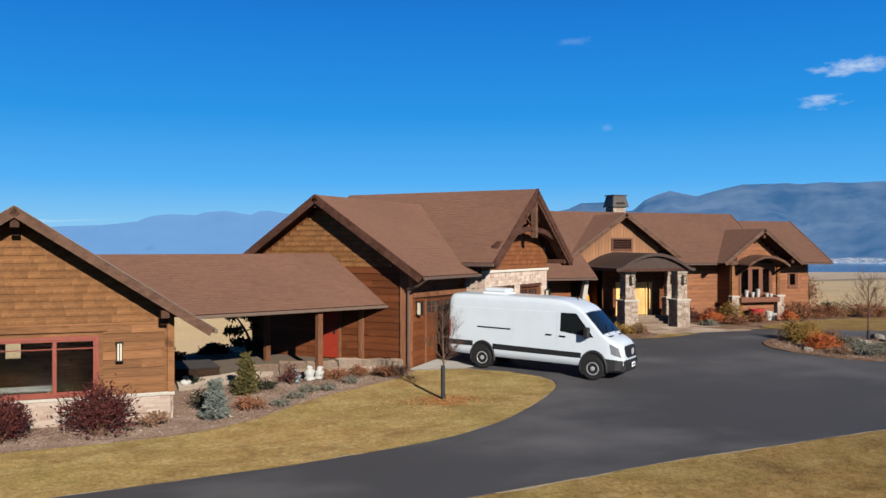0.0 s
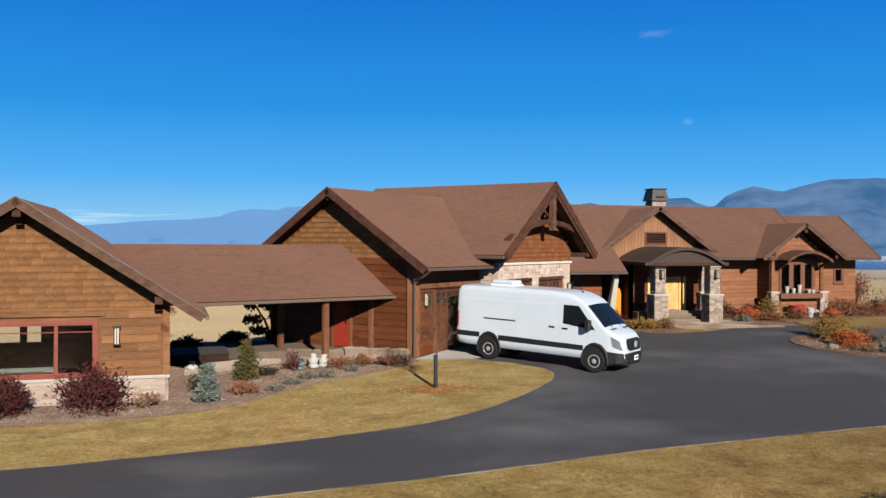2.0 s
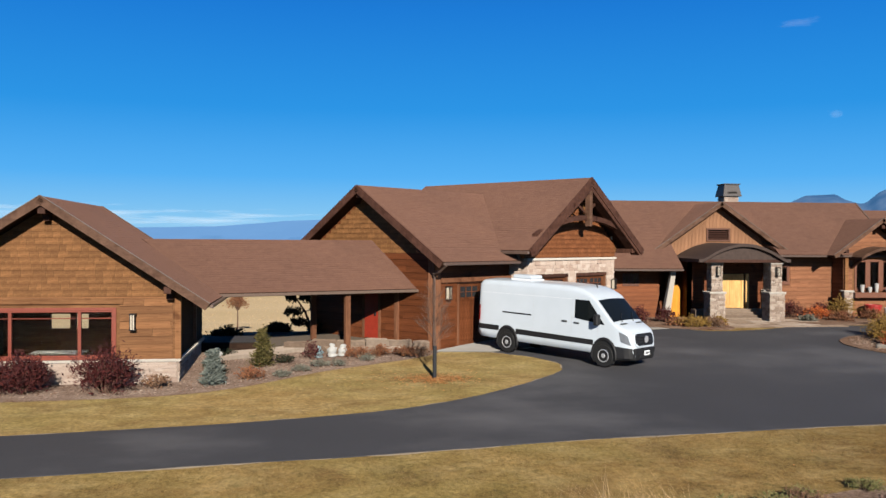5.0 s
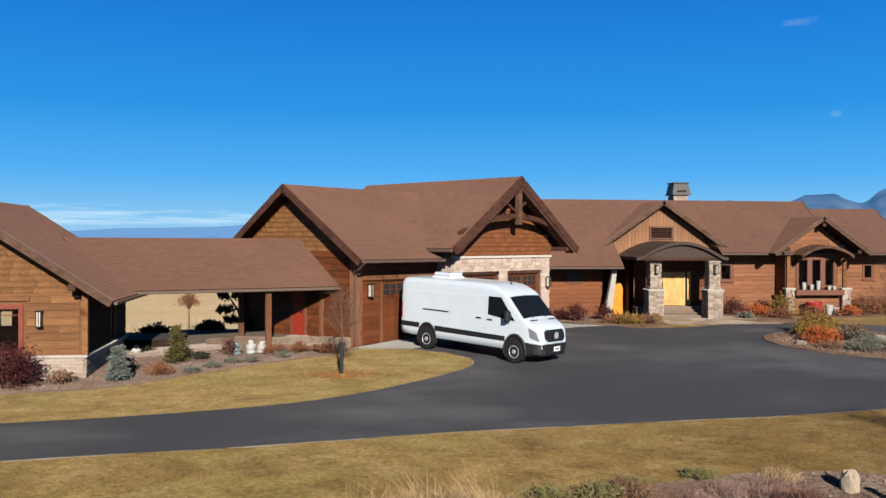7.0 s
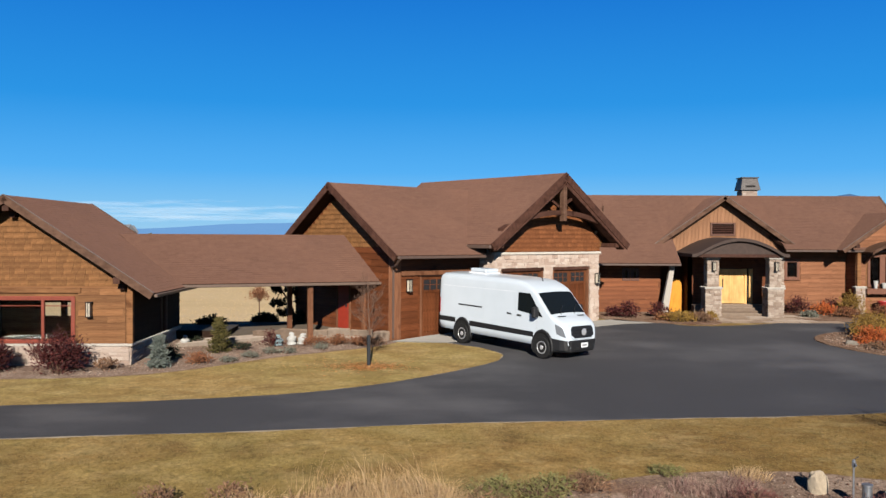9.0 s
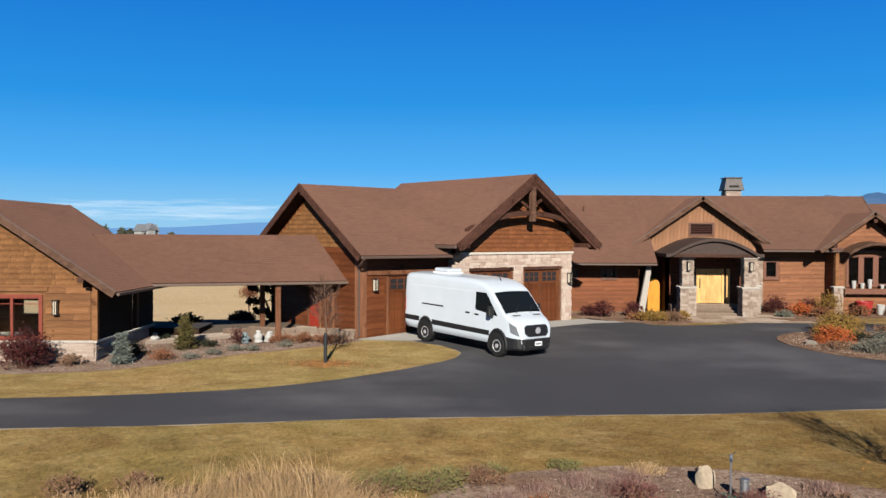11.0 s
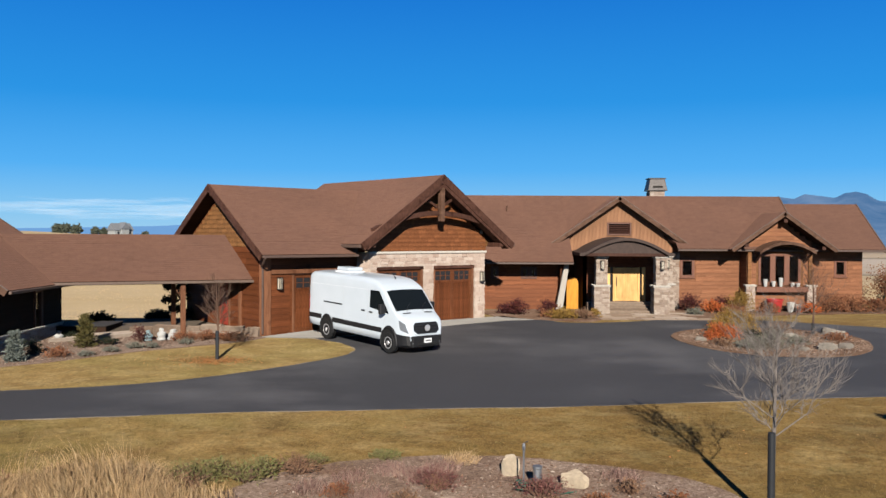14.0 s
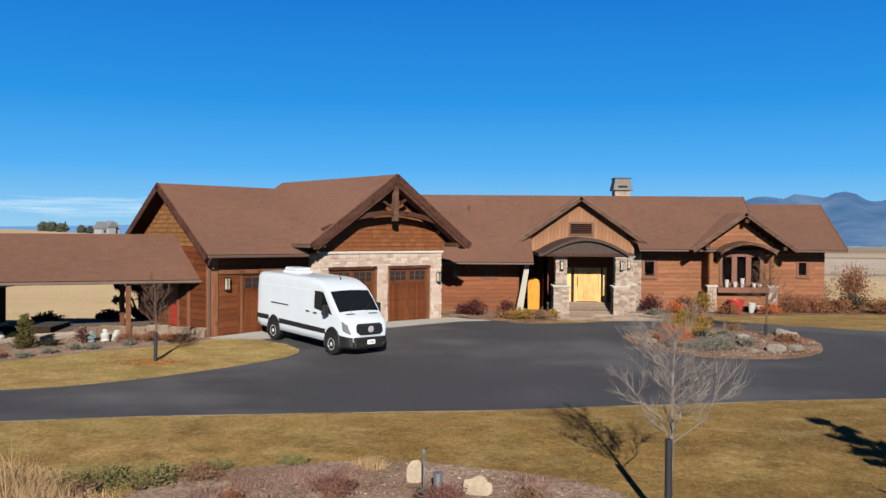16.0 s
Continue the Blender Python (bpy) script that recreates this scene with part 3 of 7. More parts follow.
DRIVE = curve_loop([(-24, 17.2), (-10, 18.1), (-2.4, 18.6), (1.1, 19.15), (3.7, 19.7), (5.6, 20.25), (7.55, 20.95), (9.3, 22.0), (11.05, 23.5), (12.65, 25.15), (13.75, 26.6), (14.1, 28.0), (13.3, 29.5), (12.0, 30.9),
                    (13.0, 33.2), (16.6, 36.4), (21.5, 38.2), (23.2, 36.2), (26.0, 36.6), (29.5, 38.4), (33.0, 37.8), (36.5, 35.6), (40, 34.0), (50, 32.5), (62, 33.0),
                    (62, 23.0), (50, 21.8), (40, 21.3), (30.4, 20.0), (27.5, 19.5), (24, 18.8), (20.85, 18.2), (17.5, 17.82), (14.8, 17.45), (12, 17.15), (9.3, 16.6), (6.8, 16.15), (4.6, 15.87), (2.45, 15.56), (-6, 14.2), (-24, 11.6)], 5)
sheet("lawn", curve_loop([(-29, 8), (-29, 24), (-9, 24.0), (-9, 33), (-6, 40), (4, 43), (12, 46), (20, 54), (40, 54), (50, 46), (61, 44), (61, 2), (40, -9), (10, -12), (-15, -6)], 6),
      0.02, M["lawn"], "short dry autumn lawn, straw gold with faded green", "lawn")
VERGE = []
for i, p in enumerate(DRIVE):
    a, b = Vector(DRIVE[i - 1]), Vector(DRIVE[(i + 1) % len(DRIVE)])
    d = (b - a).normalized()
    w = .015 + .045 * math.sin(i * 1.7) + .04 * math.sin(i * .61)
    VERGE.append((p[0] - d.y * w, p[1] + d.x * w))
sheet("gravel_verge", VERGE, 0.028, M["verge"], "thin pale gravel edge along the driveway", "gravel", wob=0.02)
sheet("driveway", DRIVE, 0.035, M["asphalt"], "dark asphalt driveway with worn dusty swathes", "driveway", wob=0.025)
ISLAND = [(30.95 + 3.9 * math.cos(a) * (1 + .04 * math.sin(3 * a)), 30.6 + 3.75 * math.sin(a)) for a in [i * math.pi / 24 for i in range(48)]]
sheet("planted_island", ISLAND, 0.07, M["bark_bed"], "gravel planting island ringed by the driveway", "flower bed", wob=0.03)
sheet("front_bed", curve_loop([(-7.5, 22.9), (-2.4, 23.0), (1.2, 23.5), (3.2, 24.5), (5.7, 27.0), (8.4, 28.9), (9.9, 30.3), (9.7, 31.3), (7.0, 31.4), (4.6, 33.6), (.8, 33.4), (.8, 27), (.6, 25.9), (-7.5, 25.7)], 5),
      0.032, M["mulch"], "brown gravel and bark mulch bed along the annex", "flower bed", wob=0.03)
sheet("near_bed", curve_loop([(13.2, 10.6), (14.3, 12.35), (15.4, 13.05), (16.7, 13.45), (18.0, 13.55), (19.2, 13.5), (20.4, 13.15), (21.9, 12.6), (22.8, 11.9), (23.3, 11.0), (24.0, 8.5), (23.5, 5), (20, 3), (16, 3.2), (13, 6.6)], 5),
      0.032, M["mulch"], "reddish bark mulch and gravel bed on the near lawn", "flower bed", wob=0.03)
sheet("house_bed", curve_loop([(20.0, 39.0), (22.2, 37.3), (24.4, 36.6), (25.4, 38.6), (25.2, 42.9), (19.8, 42.9)], 5), 0.06, M["bark_bed"], "bark bed between garage and entry", "flower bed", wob=0.03)
sheet("window_bed", curve_loop([(29.8, 39.2), (32.5, 38.7), (34.5, 40.5), (41.5, 42.2), (45.5, 41.8), (46, 44.6), (30, 44.6)], 5), 0.06, M["bark_bed"], "bark bed below the bay window", "flower bed", wob=0.03)
sheet("apron", [(9.9, 30.75), (12.05, 30.55), (13.9, 31.4), (15.2, 33.0), (17.3, 34.3), (20.3, 36.8), (21.8, 37.3), (20.4, 39.0), (19.3, 38.3), (14.0, 33.9), (13.2, 34.3)], 0.06, M["concrete"], "pale concrete apron before the garage doors", "pavement")
# patio split where shade falls: dark sheet behind, pale kerb strip in front
sheet("patio", [(2.0, 31.2), (4.4, 32.0), (6.6, 31.6), (9.2, 32.0), (7.2, 34.6), (4.4, 37.6), (1.0, 36.4)], 0.12, M["shaded_patio_stone"], "patio under the breezeway, shade put into its dark stone", "patio")
sheet("patio_edge", [(1.75, 29.1), (3.5, 29.9), (4.9, 31.0), (5.9, 31.4), (5.2, 31.75), (4.3, 31.6), (3.2, 30.9), (1.75, 30.3)], 0.17, M["flag"], "pale flagstone kerb and the patio's sunlit front strip", "patio", edge=.25)

# lake and mountains
k = Mat("lake_water", 0.18, 0, 0.4)
k.color(k.ramp(k.noise(0.01, 3), [(0.3, (0.020, 0.075, 0.19)), (0.7, (0.035, 0.11, 0.26))]))
bm = bm_new()
ring = [[bm.verts.new((15 + r * math.sin(radians(a)), -5 + r * math.cos(radians(a)), -44)) for a in range(28, 80, 2)] for r in (700, 3400)]
for i in range(len(ring[0]) - 1):
    bm.faces.new((ring[0][i], ring[0][i + 1], ring[1][i + 1], ring[1][i]))
me = bpy.data.meshes.new("lake")
bm.to_mesh(me)
bm.free()
me.materials.append(k.m)
tagged(new("lake", me), "blue lake lying below the far fields", "lake", kind="structure")


# distance haze is put into bluish base colours and an even glow
def range_mat(name, lo, hi, haze_glow, shore=False):
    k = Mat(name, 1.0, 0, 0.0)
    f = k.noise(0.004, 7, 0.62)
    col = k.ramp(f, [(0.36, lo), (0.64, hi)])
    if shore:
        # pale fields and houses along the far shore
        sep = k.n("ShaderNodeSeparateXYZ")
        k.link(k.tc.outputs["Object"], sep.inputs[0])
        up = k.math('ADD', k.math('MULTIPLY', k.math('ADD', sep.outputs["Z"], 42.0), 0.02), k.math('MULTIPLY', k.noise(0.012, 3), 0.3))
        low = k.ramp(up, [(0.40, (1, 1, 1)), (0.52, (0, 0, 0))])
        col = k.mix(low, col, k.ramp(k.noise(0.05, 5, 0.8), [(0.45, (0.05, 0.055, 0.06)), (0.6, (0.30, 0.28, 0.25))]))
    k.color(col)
    k.p.inputs["Emission Color"].default_value = (*haze_glow, 1)
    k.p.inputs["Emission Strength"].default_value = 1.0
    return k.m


def mountains(name, dist, table, base, depth, material, label, rough):
    """A range: ridges and spurs rising from base to a crest whose height above the eye is given by bearing."""
    az = [table[0][0] + (table[-1][0] - table[0][0]) * i / 360 for i in range(361)]
    vs, fs, rows = [], [], 14
    for j in range(rows):
        t = j / (rows - 1)
        for a in az:
            top = interp(a, table)
            top += rough * noise.fractal(Vector((a * .35, dist * .01, 1)), 1.0, 2.0, 5)
            crest = 4.7 + dist * math.tan(radians(top))
            z = base + (crest - base) * t ** 1.25
            spur = 1 + .035 * math.sin(math.pi * t) * noise.fractal(Vector((a * .22, t * 3.2, 7)), 1.0, 2.0, 5)
            r = (dist - depth * (1 - t)) * spur
            z += (crest - base) * .10 * math.sin(math.pi * t) * noise.fractal(Vector((a * .35 + t, t * 3.5, 2)), 1.0, 2.0, 5)
            vs.append((15 + r * math.sin(radians(a)), -5 + r * math.cos(radians(a)), z))
    n = len(az)
    for j in range(rows - 1):
        for i in range(n - 1):
            fs.append((j * n + i, j * n + i + 1, (j + 1) * n + i + 1, (j + 1) * n + i))
    me = bpy.data.meshes.new(name)
    me.from_pydata(vs, [], fs)
    me.polygons.foreach_set("use_smooth", [True] * len(me.polygons))
    me.materials.append(material)
    return tagged(new(name, me), label, "mountains", kind="structure")


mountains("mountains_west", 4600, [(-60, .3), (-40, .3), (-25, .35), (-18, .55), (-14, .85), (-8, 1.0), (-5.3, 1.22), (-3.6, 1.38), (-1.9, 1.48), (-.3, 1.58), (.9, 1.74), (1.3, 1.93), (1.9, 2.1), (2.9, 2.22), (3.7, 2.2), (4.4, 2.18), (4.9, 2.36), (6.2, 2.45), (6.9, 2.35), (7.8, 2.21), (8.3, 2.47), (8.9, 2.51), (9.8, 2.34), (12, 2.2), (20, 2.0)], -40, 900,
          range_mat("haze_blue_range_west", (0.03, 0.05, 0.09), (0.033, 0.055, 0.097), (0.046, 0.128, 0.252)), "mountain range across the lake, haze put into its blue", .03)
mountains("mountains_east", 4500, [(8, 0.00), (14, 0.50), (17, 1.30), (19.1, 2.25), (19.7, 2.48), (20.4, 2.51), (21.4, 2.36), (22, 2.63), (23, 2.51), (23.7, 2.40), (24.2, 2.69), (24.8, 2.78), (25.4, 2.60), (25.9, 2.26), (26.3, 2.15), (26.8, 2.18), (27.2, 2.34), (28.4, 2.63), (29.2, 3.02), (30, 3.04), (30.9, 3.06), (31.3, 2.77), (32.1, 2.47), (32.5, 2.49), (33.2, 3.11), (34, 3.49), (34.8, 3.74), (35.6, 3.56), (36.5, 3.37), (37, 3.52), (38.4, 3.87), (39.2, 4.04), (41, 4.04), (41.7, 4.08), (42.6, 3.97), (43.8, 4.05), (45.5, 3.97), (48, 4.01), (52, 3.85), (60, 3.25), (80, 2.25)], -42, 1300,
          range_mat("haze_blue_range_east", (0.008, 0.014, 0.026), (0.050, 0.060, 0.075), (0.018, 0.066, 0.150), True), "steep forested mountain range, haze put into its blue", .035)


def cloud(name, az0, az1, el0, el1, scale, cut, seed, label, soft=.22, strong=.85, stretch=(1, 1)):
    """A far bank of cloud: a curved sheet whose thickness is broken up by wisps."""
    k = Mat(name + "_vapour", 1.0, 0, 0)
    uv = k.n("ShaderNodeMapping")
    uv.inputs["Scale"].default_value = (stretch[0], stretch[1], 1)
    uv.inputs["Location"].default_value = (seed * 3.7, seed * 1.3, seed)
    k.link(k.tc.outputs["UV"], uv.inputs["Vector"])
    nz = k.n("ShaderNodeTexNoise", Scale=scale, Detail=7.0, Roughness=0.62)
    k.link(uv.outputs[0], nz.inputs["Vector"])
    sep_ = k.n("ShaderNodeSeparateXYZ")
    k.link(k.tc.outputs["UV"], sep_.inputs[0])
    fade = None
    for axis, span in (("X", (az1 - az0)), ("Y", (el1 - el0))):
        t = k.math('DIVIDE', sep_.outputs[axis], span)
        hump = k.math('MULTIPLY', k.math('MULTIPLY', t, k.math('SUBTRACT', 1.0, t)), 4.0)
        fade = hump if fade is None else k.math('MULTIPLY', fade, hump)
    dens = k.math('ADD', nz.outputs["Fac"], k.math('MULTIPLY', k.math('SUBTRACT', fade, 1.0), .45))
    alpha = k.math('MULTIPLY', k.ramp(dens, [(cut, (0, 0, 0)), (cut + soft, (1, 1, 1))]), strong)
    k.color((0.40, 0.43, 0.45))
    k.link(alpha, k.p.inputs["Alpha"])
    # a faint glow is added on top of the vapour's own colour
    k.p.inputs["Emission Color"].default_value = (0.50, 0.58, 0.66, 1)
    k.p.inputs["Emission Strength"].default_value = 0.25
    bm = bm_new()
    lay = bm.loops.layers.uv.new("uv")
    n, r = 24, 4850
    cols = []
    for i in range(n + 1):
        a = az0 + (az1 - az0) * i / n
        cols.append([(bm.verts.new((15 + r * math.sin(radians(a)), -5 + r * math.cos(radians(a)), 4.7 + r * math.tan(radians(e)))), (a - az0, e - el0)) for e in (el0, el1)])
    for c, d in zip(cols, cols[1:]):
        fc = bm.faces.new((c[0][0], d[0][0], d[1][0], c[1][0]))
        for lp, q in zip(fc.loops, (c[0][1], d[0][1], d[1][1], c[1][1])):
            lp[lay].uv = q
    me = bpy.data.meshes.new(name)
    bm.to_mesh(me)
    bm.free()
    me.materials.append(k.m)
    ob = tagged(new(name, me), label, "cloud", kind="structure")
    ob.visible_shadow = False
    return ob


cloud("cloud_bank", -48, 12, .3, 2.9, .62, .40, 3, "low band of white streaked cloud over the far range", .36, .46, (.30, 4.6))
cloud("cloud_streak", -40, 6, .9, 1.75, .9, .38, 21, "long thin streak of white cloud over the far range", .34, .40, (.22, 6.0))
cloud("cloud_white", 42.2, 48.6, 9.95, 11.55, 1.3, .30, 5, "small ragged bright white cloud", .34, .62, (.5, 1.3))
cloud("cloud_small", 41.8, 46.0, 8.15, 9.55, 1.6, .32, 8, "small ragged bright white cloud", .36, .48, (.5, 1.3))
cloud("cloud_wisp", 26.4, 30.6, 12.9, 13.7, 1.2, .30, 11, "thin white wisp of cloud", .5, .13, (.5, 1.6))
cloud("cloud_scrap", 30.2, 31.5, 7.5, 8.2, 2, .28, 13, "thin white scrap of cloud", .5, .13)

# ---- shared pieces ----
RED_SHINGLES = [piece_mesh("shingle", M["red_shingle"], "shingle")]
SHINGLES = [piece_mesh("shingle", M["shingle"], "shingle")]
BOARDS = [piece_mesh("board", M["siding"])]
RED_BOARDS = [piece_mesh("board", M["redwood"])]
SHADE_BOARDS = [piece_mesh("board", M["shade_siding"])]
WING_BOARDS = [piece_mesh("board", M["wing_siding"])]
HOUSE_BOARDS = [piece_mesh("board", M["house_siding"])]
ENTRY_BOARDS = [piece_mesh("board", M["entry_board"])]
PALE_STONES = [piece_mesh("stone", M["pale_stone"], "stone") for _ in range(4)]
STONES = [piece_mesh("stone", M["stone"], "stone") for _ in range(6)]


def gable_wall(parent, face, z0, zeave, zpeak, holes, material, name="wall", label=""):
    w = face.len
    return wall(parent, name, face, [(0, z0), (w, z0), (w, zeave), (w / 2, zpeak), (0, zeave)], [rect(*h) for h in holes], material, 0.2, label)


def bracket(parent, face, s, z, out, size=0.22, name="rafter_end"):
    """A heavy timber end that carries the rake."""
    bm = bm_new()
    face.block(bm, s - size / 2, s + size / 2, z - size, z, 0.0, out)
    part(name, bev(bm, 0.015), M["timber"], parent)


# ---- annex ----
annex = thing("annex", pose(-2.35, 25.4, -.12, 0, 0, 2), "low cedar-shingled annex with a stone base and brown roof", "house")
AW, APK, ASL, AC = 3.65, 5.97, 0.662, -.13
front = Face((-AW, 0), (AW, 0))
win = [(AW - 2.35, AW - 1.35, 1.16, 2.52), (AW - 1.27, AW + .74, 1.16, 2.52), (AW + .83, AW + 1.80, 1.16, 2.52)]
opening = (AW - 2.45, AW + 1.84, 1.04, 2.60)
a_wall = wall(annex, "wall", front, [(0, -.15), (2 * AW, -.15), (2 * AW, APK - ASL * (AW - AC) - .25), (AW + AC, APK - .25), (0, APK - ASL * (AW + AC) - .25)], [rect(*opening)], M["siding"], .2)
REAR = ((-1.75, -1.05), (-.85, -.40))
for f_, n_ in ((Face((AW, 0), (AW, 6.2)), "side"), (Face((AW, 6.2), (-AW, 6.2)), "rear"), (Face((-AW, 6.2), (-AW, 0)), "side")):
    if n_ == "side":
        wall(annex, "wall", f_, rect(0.2, 6.0, -.15, 3.18), [rect(3.6, 4.3, .9, 2.5)] if f_.d.y > 0 else [], M["siding"])
    else:
        gable_wall(annex, f_, -.15, 3.18, APK - .25, [(AW - b_, AW - a_, 1.4, 1.95) for a_, b_ in REAR], M["siding"])
# room surfaces and added linings are near black: indoor darkness in their colour
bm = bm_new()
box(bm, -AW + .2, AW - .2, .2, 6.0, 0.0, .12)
part("floor_slab", bm, M["shade_black"], annex)
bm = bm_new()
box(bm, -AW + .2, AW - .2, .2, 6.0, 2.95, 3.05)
part("room_ceiling", bm, M["shade_black"], annex)
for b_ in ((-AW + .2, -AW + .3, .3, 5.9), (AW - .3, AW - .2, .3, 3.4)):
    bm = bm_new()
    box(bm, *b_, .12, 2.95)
    part("shade_lining", bm, M["shade_black"], annex)
window(annex, front, *[opening[0] + .09, opening[1] - .09, opening[2] + .06, opening[3] - .08], M["red_frame"], (AW - 1.24, AW + .76), (2.28,))
window(annex, Face((AW, 0), (AW, 6.2)), 3.66, 4.24, .96, 2.44, M["brown_frame"], sill=False)
hp = (opening[0] - .1, opening[1] + .1, opening[2] - .1, opening[3] + .1)
clad(a_wall, front, "board", BOARDS, 1.01, 2.95, 0.235, (1.6, 3.4), lambda z: (0.13, 2 * AW - .13), [hp], 0.035, 0.035, rnd=random.Random(3))
clad(a_wall, front, "shingle", SHINGLES, 2.95, 5.58, 0.20, (0.13, 0.36), gable_span(0, 2 * AW, 0, AW + AC, ASL, APK - .26), [], 0.04, 0.03, rnd=random.Random(4))
bm = bm_new()
front.block(bm, 0, 2 * AW, -.15, .93, 0, .03)
part("stone_backing", bm, M["mortar"], annex)
clad(a_wall, front, "stone", STONES, -.12, .93, 0.105, (0.20, 0.62), lambda z: (0, 2 * AW), [], 0.075, 0.05, 0.004, random.Random(5), 0.35)
sidef = Face((AW, 0), (AW, 6.2))
bm = bm_new()
sidef.block(bm, 0, 6.2, -.15, .93, 0, .03)
part("stone_backing", bm, M["mortar"], annex)
clad(a_wall, sidef, "stone", STONES, -.12, .93, 0.12, (0.24, 0.7), lambda z: (-.08, 6.2), [], 0.075, 0.05, 0.005, random.Random(6), 0.3)
# side boards take the near-black copy, so this wall's shade is painted in
clad(a_wall, sidef, "board", SHADE_BOARDS, 1.01, 3.05, 0.235, (2.0, 4.0), lambda z: (0.13, 6.2), [(3.5, 4.4, .8, 2.6)], 0.035, 0.035, rnd=random.Random(7))
for f_, a, b in ((front, -.1, 2 * AW + .1), (sidef, -.1, 6.2)):
    bm = bm_new()
    f_.block(bm, a, b, .93, 1.01, -.02, .12)
    part("stone_ledge", bev(bm, .01), M["cap"], annex)
for x in (-AW, AW):
    bm = bm_new()
    box(bm, x - .09 - (.03 if x < 0 else -.03), x + .09 + (.03 if x > 0 else -.03), -.06, .12, 1.01, 3.12)
    part("corner_board", bev(bm, .006), M["siding"], annex)
bm = bm_new()
front.block(bm, AW - 2.7, AW + 2.05, 2.72, 2.90, 0, .09)
part("window_header", bev(bm, .008), M["siding"], annex)
EX = 4.72
EZ = APK - ASL * (EX - AC)
slope(annex, (-EX + 2 * AC, 6.8, EZ), (-EX + 2 * AC, -.85, EZ), (AC, -.85, APK), (AC, 6.8, APK), rakes=(.24, .26))
slope(annex, (EX, -.85, EZ), (EX, 6.8, EZ), (AC, 6.8, APK), (AC, -.85, APK), rakes=(.26, .24), gut_mat="pale_gutter")
for s in (0.18, AW + AC, 2 * AW - .18):
    zc = (APK - ASL * abs(s - AW - AC)) - .30
    bracket(annex, front, s, zc, .80)
    bracket(annex, front, s, zc - .22, .34, .2)
for m_, lab in ((annex.matrix_basis @ pose(2.35, -.04, 2.17), "dark iron box lantern on the annex siding"),):
    lantern(m_, lab, .52)

# ---- garage ----
garage = thing("garage", pose(6.99, 33.24, 0, 0, 0, 42), "three-bay garage with cedar siding, stone front and timber truss gable", "garage")
GS = 0.652
gl = Face((0.69, 3.63), (0.69, -3.63))
g_wall = gable_wall(garage, gl, .2, 6.86 - GS * 3.63 - .22, 6.86 - .24, [], M["redwood"])
clad(g_wall, gl, "board", RED_BOARDS, .5, 4.12, 0.26, (1.8, 3.6), lambda z: (0, 7.26), [(3.33, 4.33, .4, 2.7)], 0.035, 0.035, rnd=random.Random(11))
clad(g_wall, gl, "shingle", SHINGLES, 4.12, 6.55, 0.20, (0.14, 0.36), gable_span(0, 7.26, 0, 3.63, GS, 6.86 - .24), [], 0.045, 0.03, rnd=random.Random(12))
bm = bm_new()
gl.block(bm, 3.43, 4.23, .62, 2.62, 0.0, .05)
gd = part("side_door", bev(bm, .01), M["red_door"], garage, "red-stained side door under the breezeway")
bm = bm_new()
gl.block(bm, 4.05, 4.12, 1.55, 1.68, .05, .11)
part("handle", bev(bm, .01), M["iron"], gd)
for s in (3.36, 4.30, 5.22, 5.33):
    bm = bm_new()
    gl.block(bm, s - .06, s + .06, .5, 2.72, 0.0, .07)
    part("trim_board", bev(bm, .006), M["post"], garage)
# corner post and the left front wall with its door
bm = bm_new()
box(bm, .60, .98, -3.72, -3.36, .4, 4.1)
part("corner_post", bev(bm, .02), M["post"], garage)
gf = Face((0.69, -3.63), (5.67, -3.63))
DOOR1 = (1.35, 4.25, .45, 2.92)
g_wall2 = wall(garage, "wall", gf, rect(0, 5.2, .2, 4.2), [rect(*DOOR1)], M["redwood"])
clad(g_wall2, gf, "board", RED_BOARDS, .5, 3.9, 0.26, (1.2, 3.0), lambda z: (.3, 5.0), [(DOOR1[0] - .12, DOOR1[1] + .12, .3, DOOR1[3] + .25)], 0.03, 0.03, rnd=random.Random(13))
bm = bm_new()
gf.block(bm, .3, 4.98, 2.98, 3.16, 0, .12)
part("door_header", bev(bm, .012), M["post"], garage)


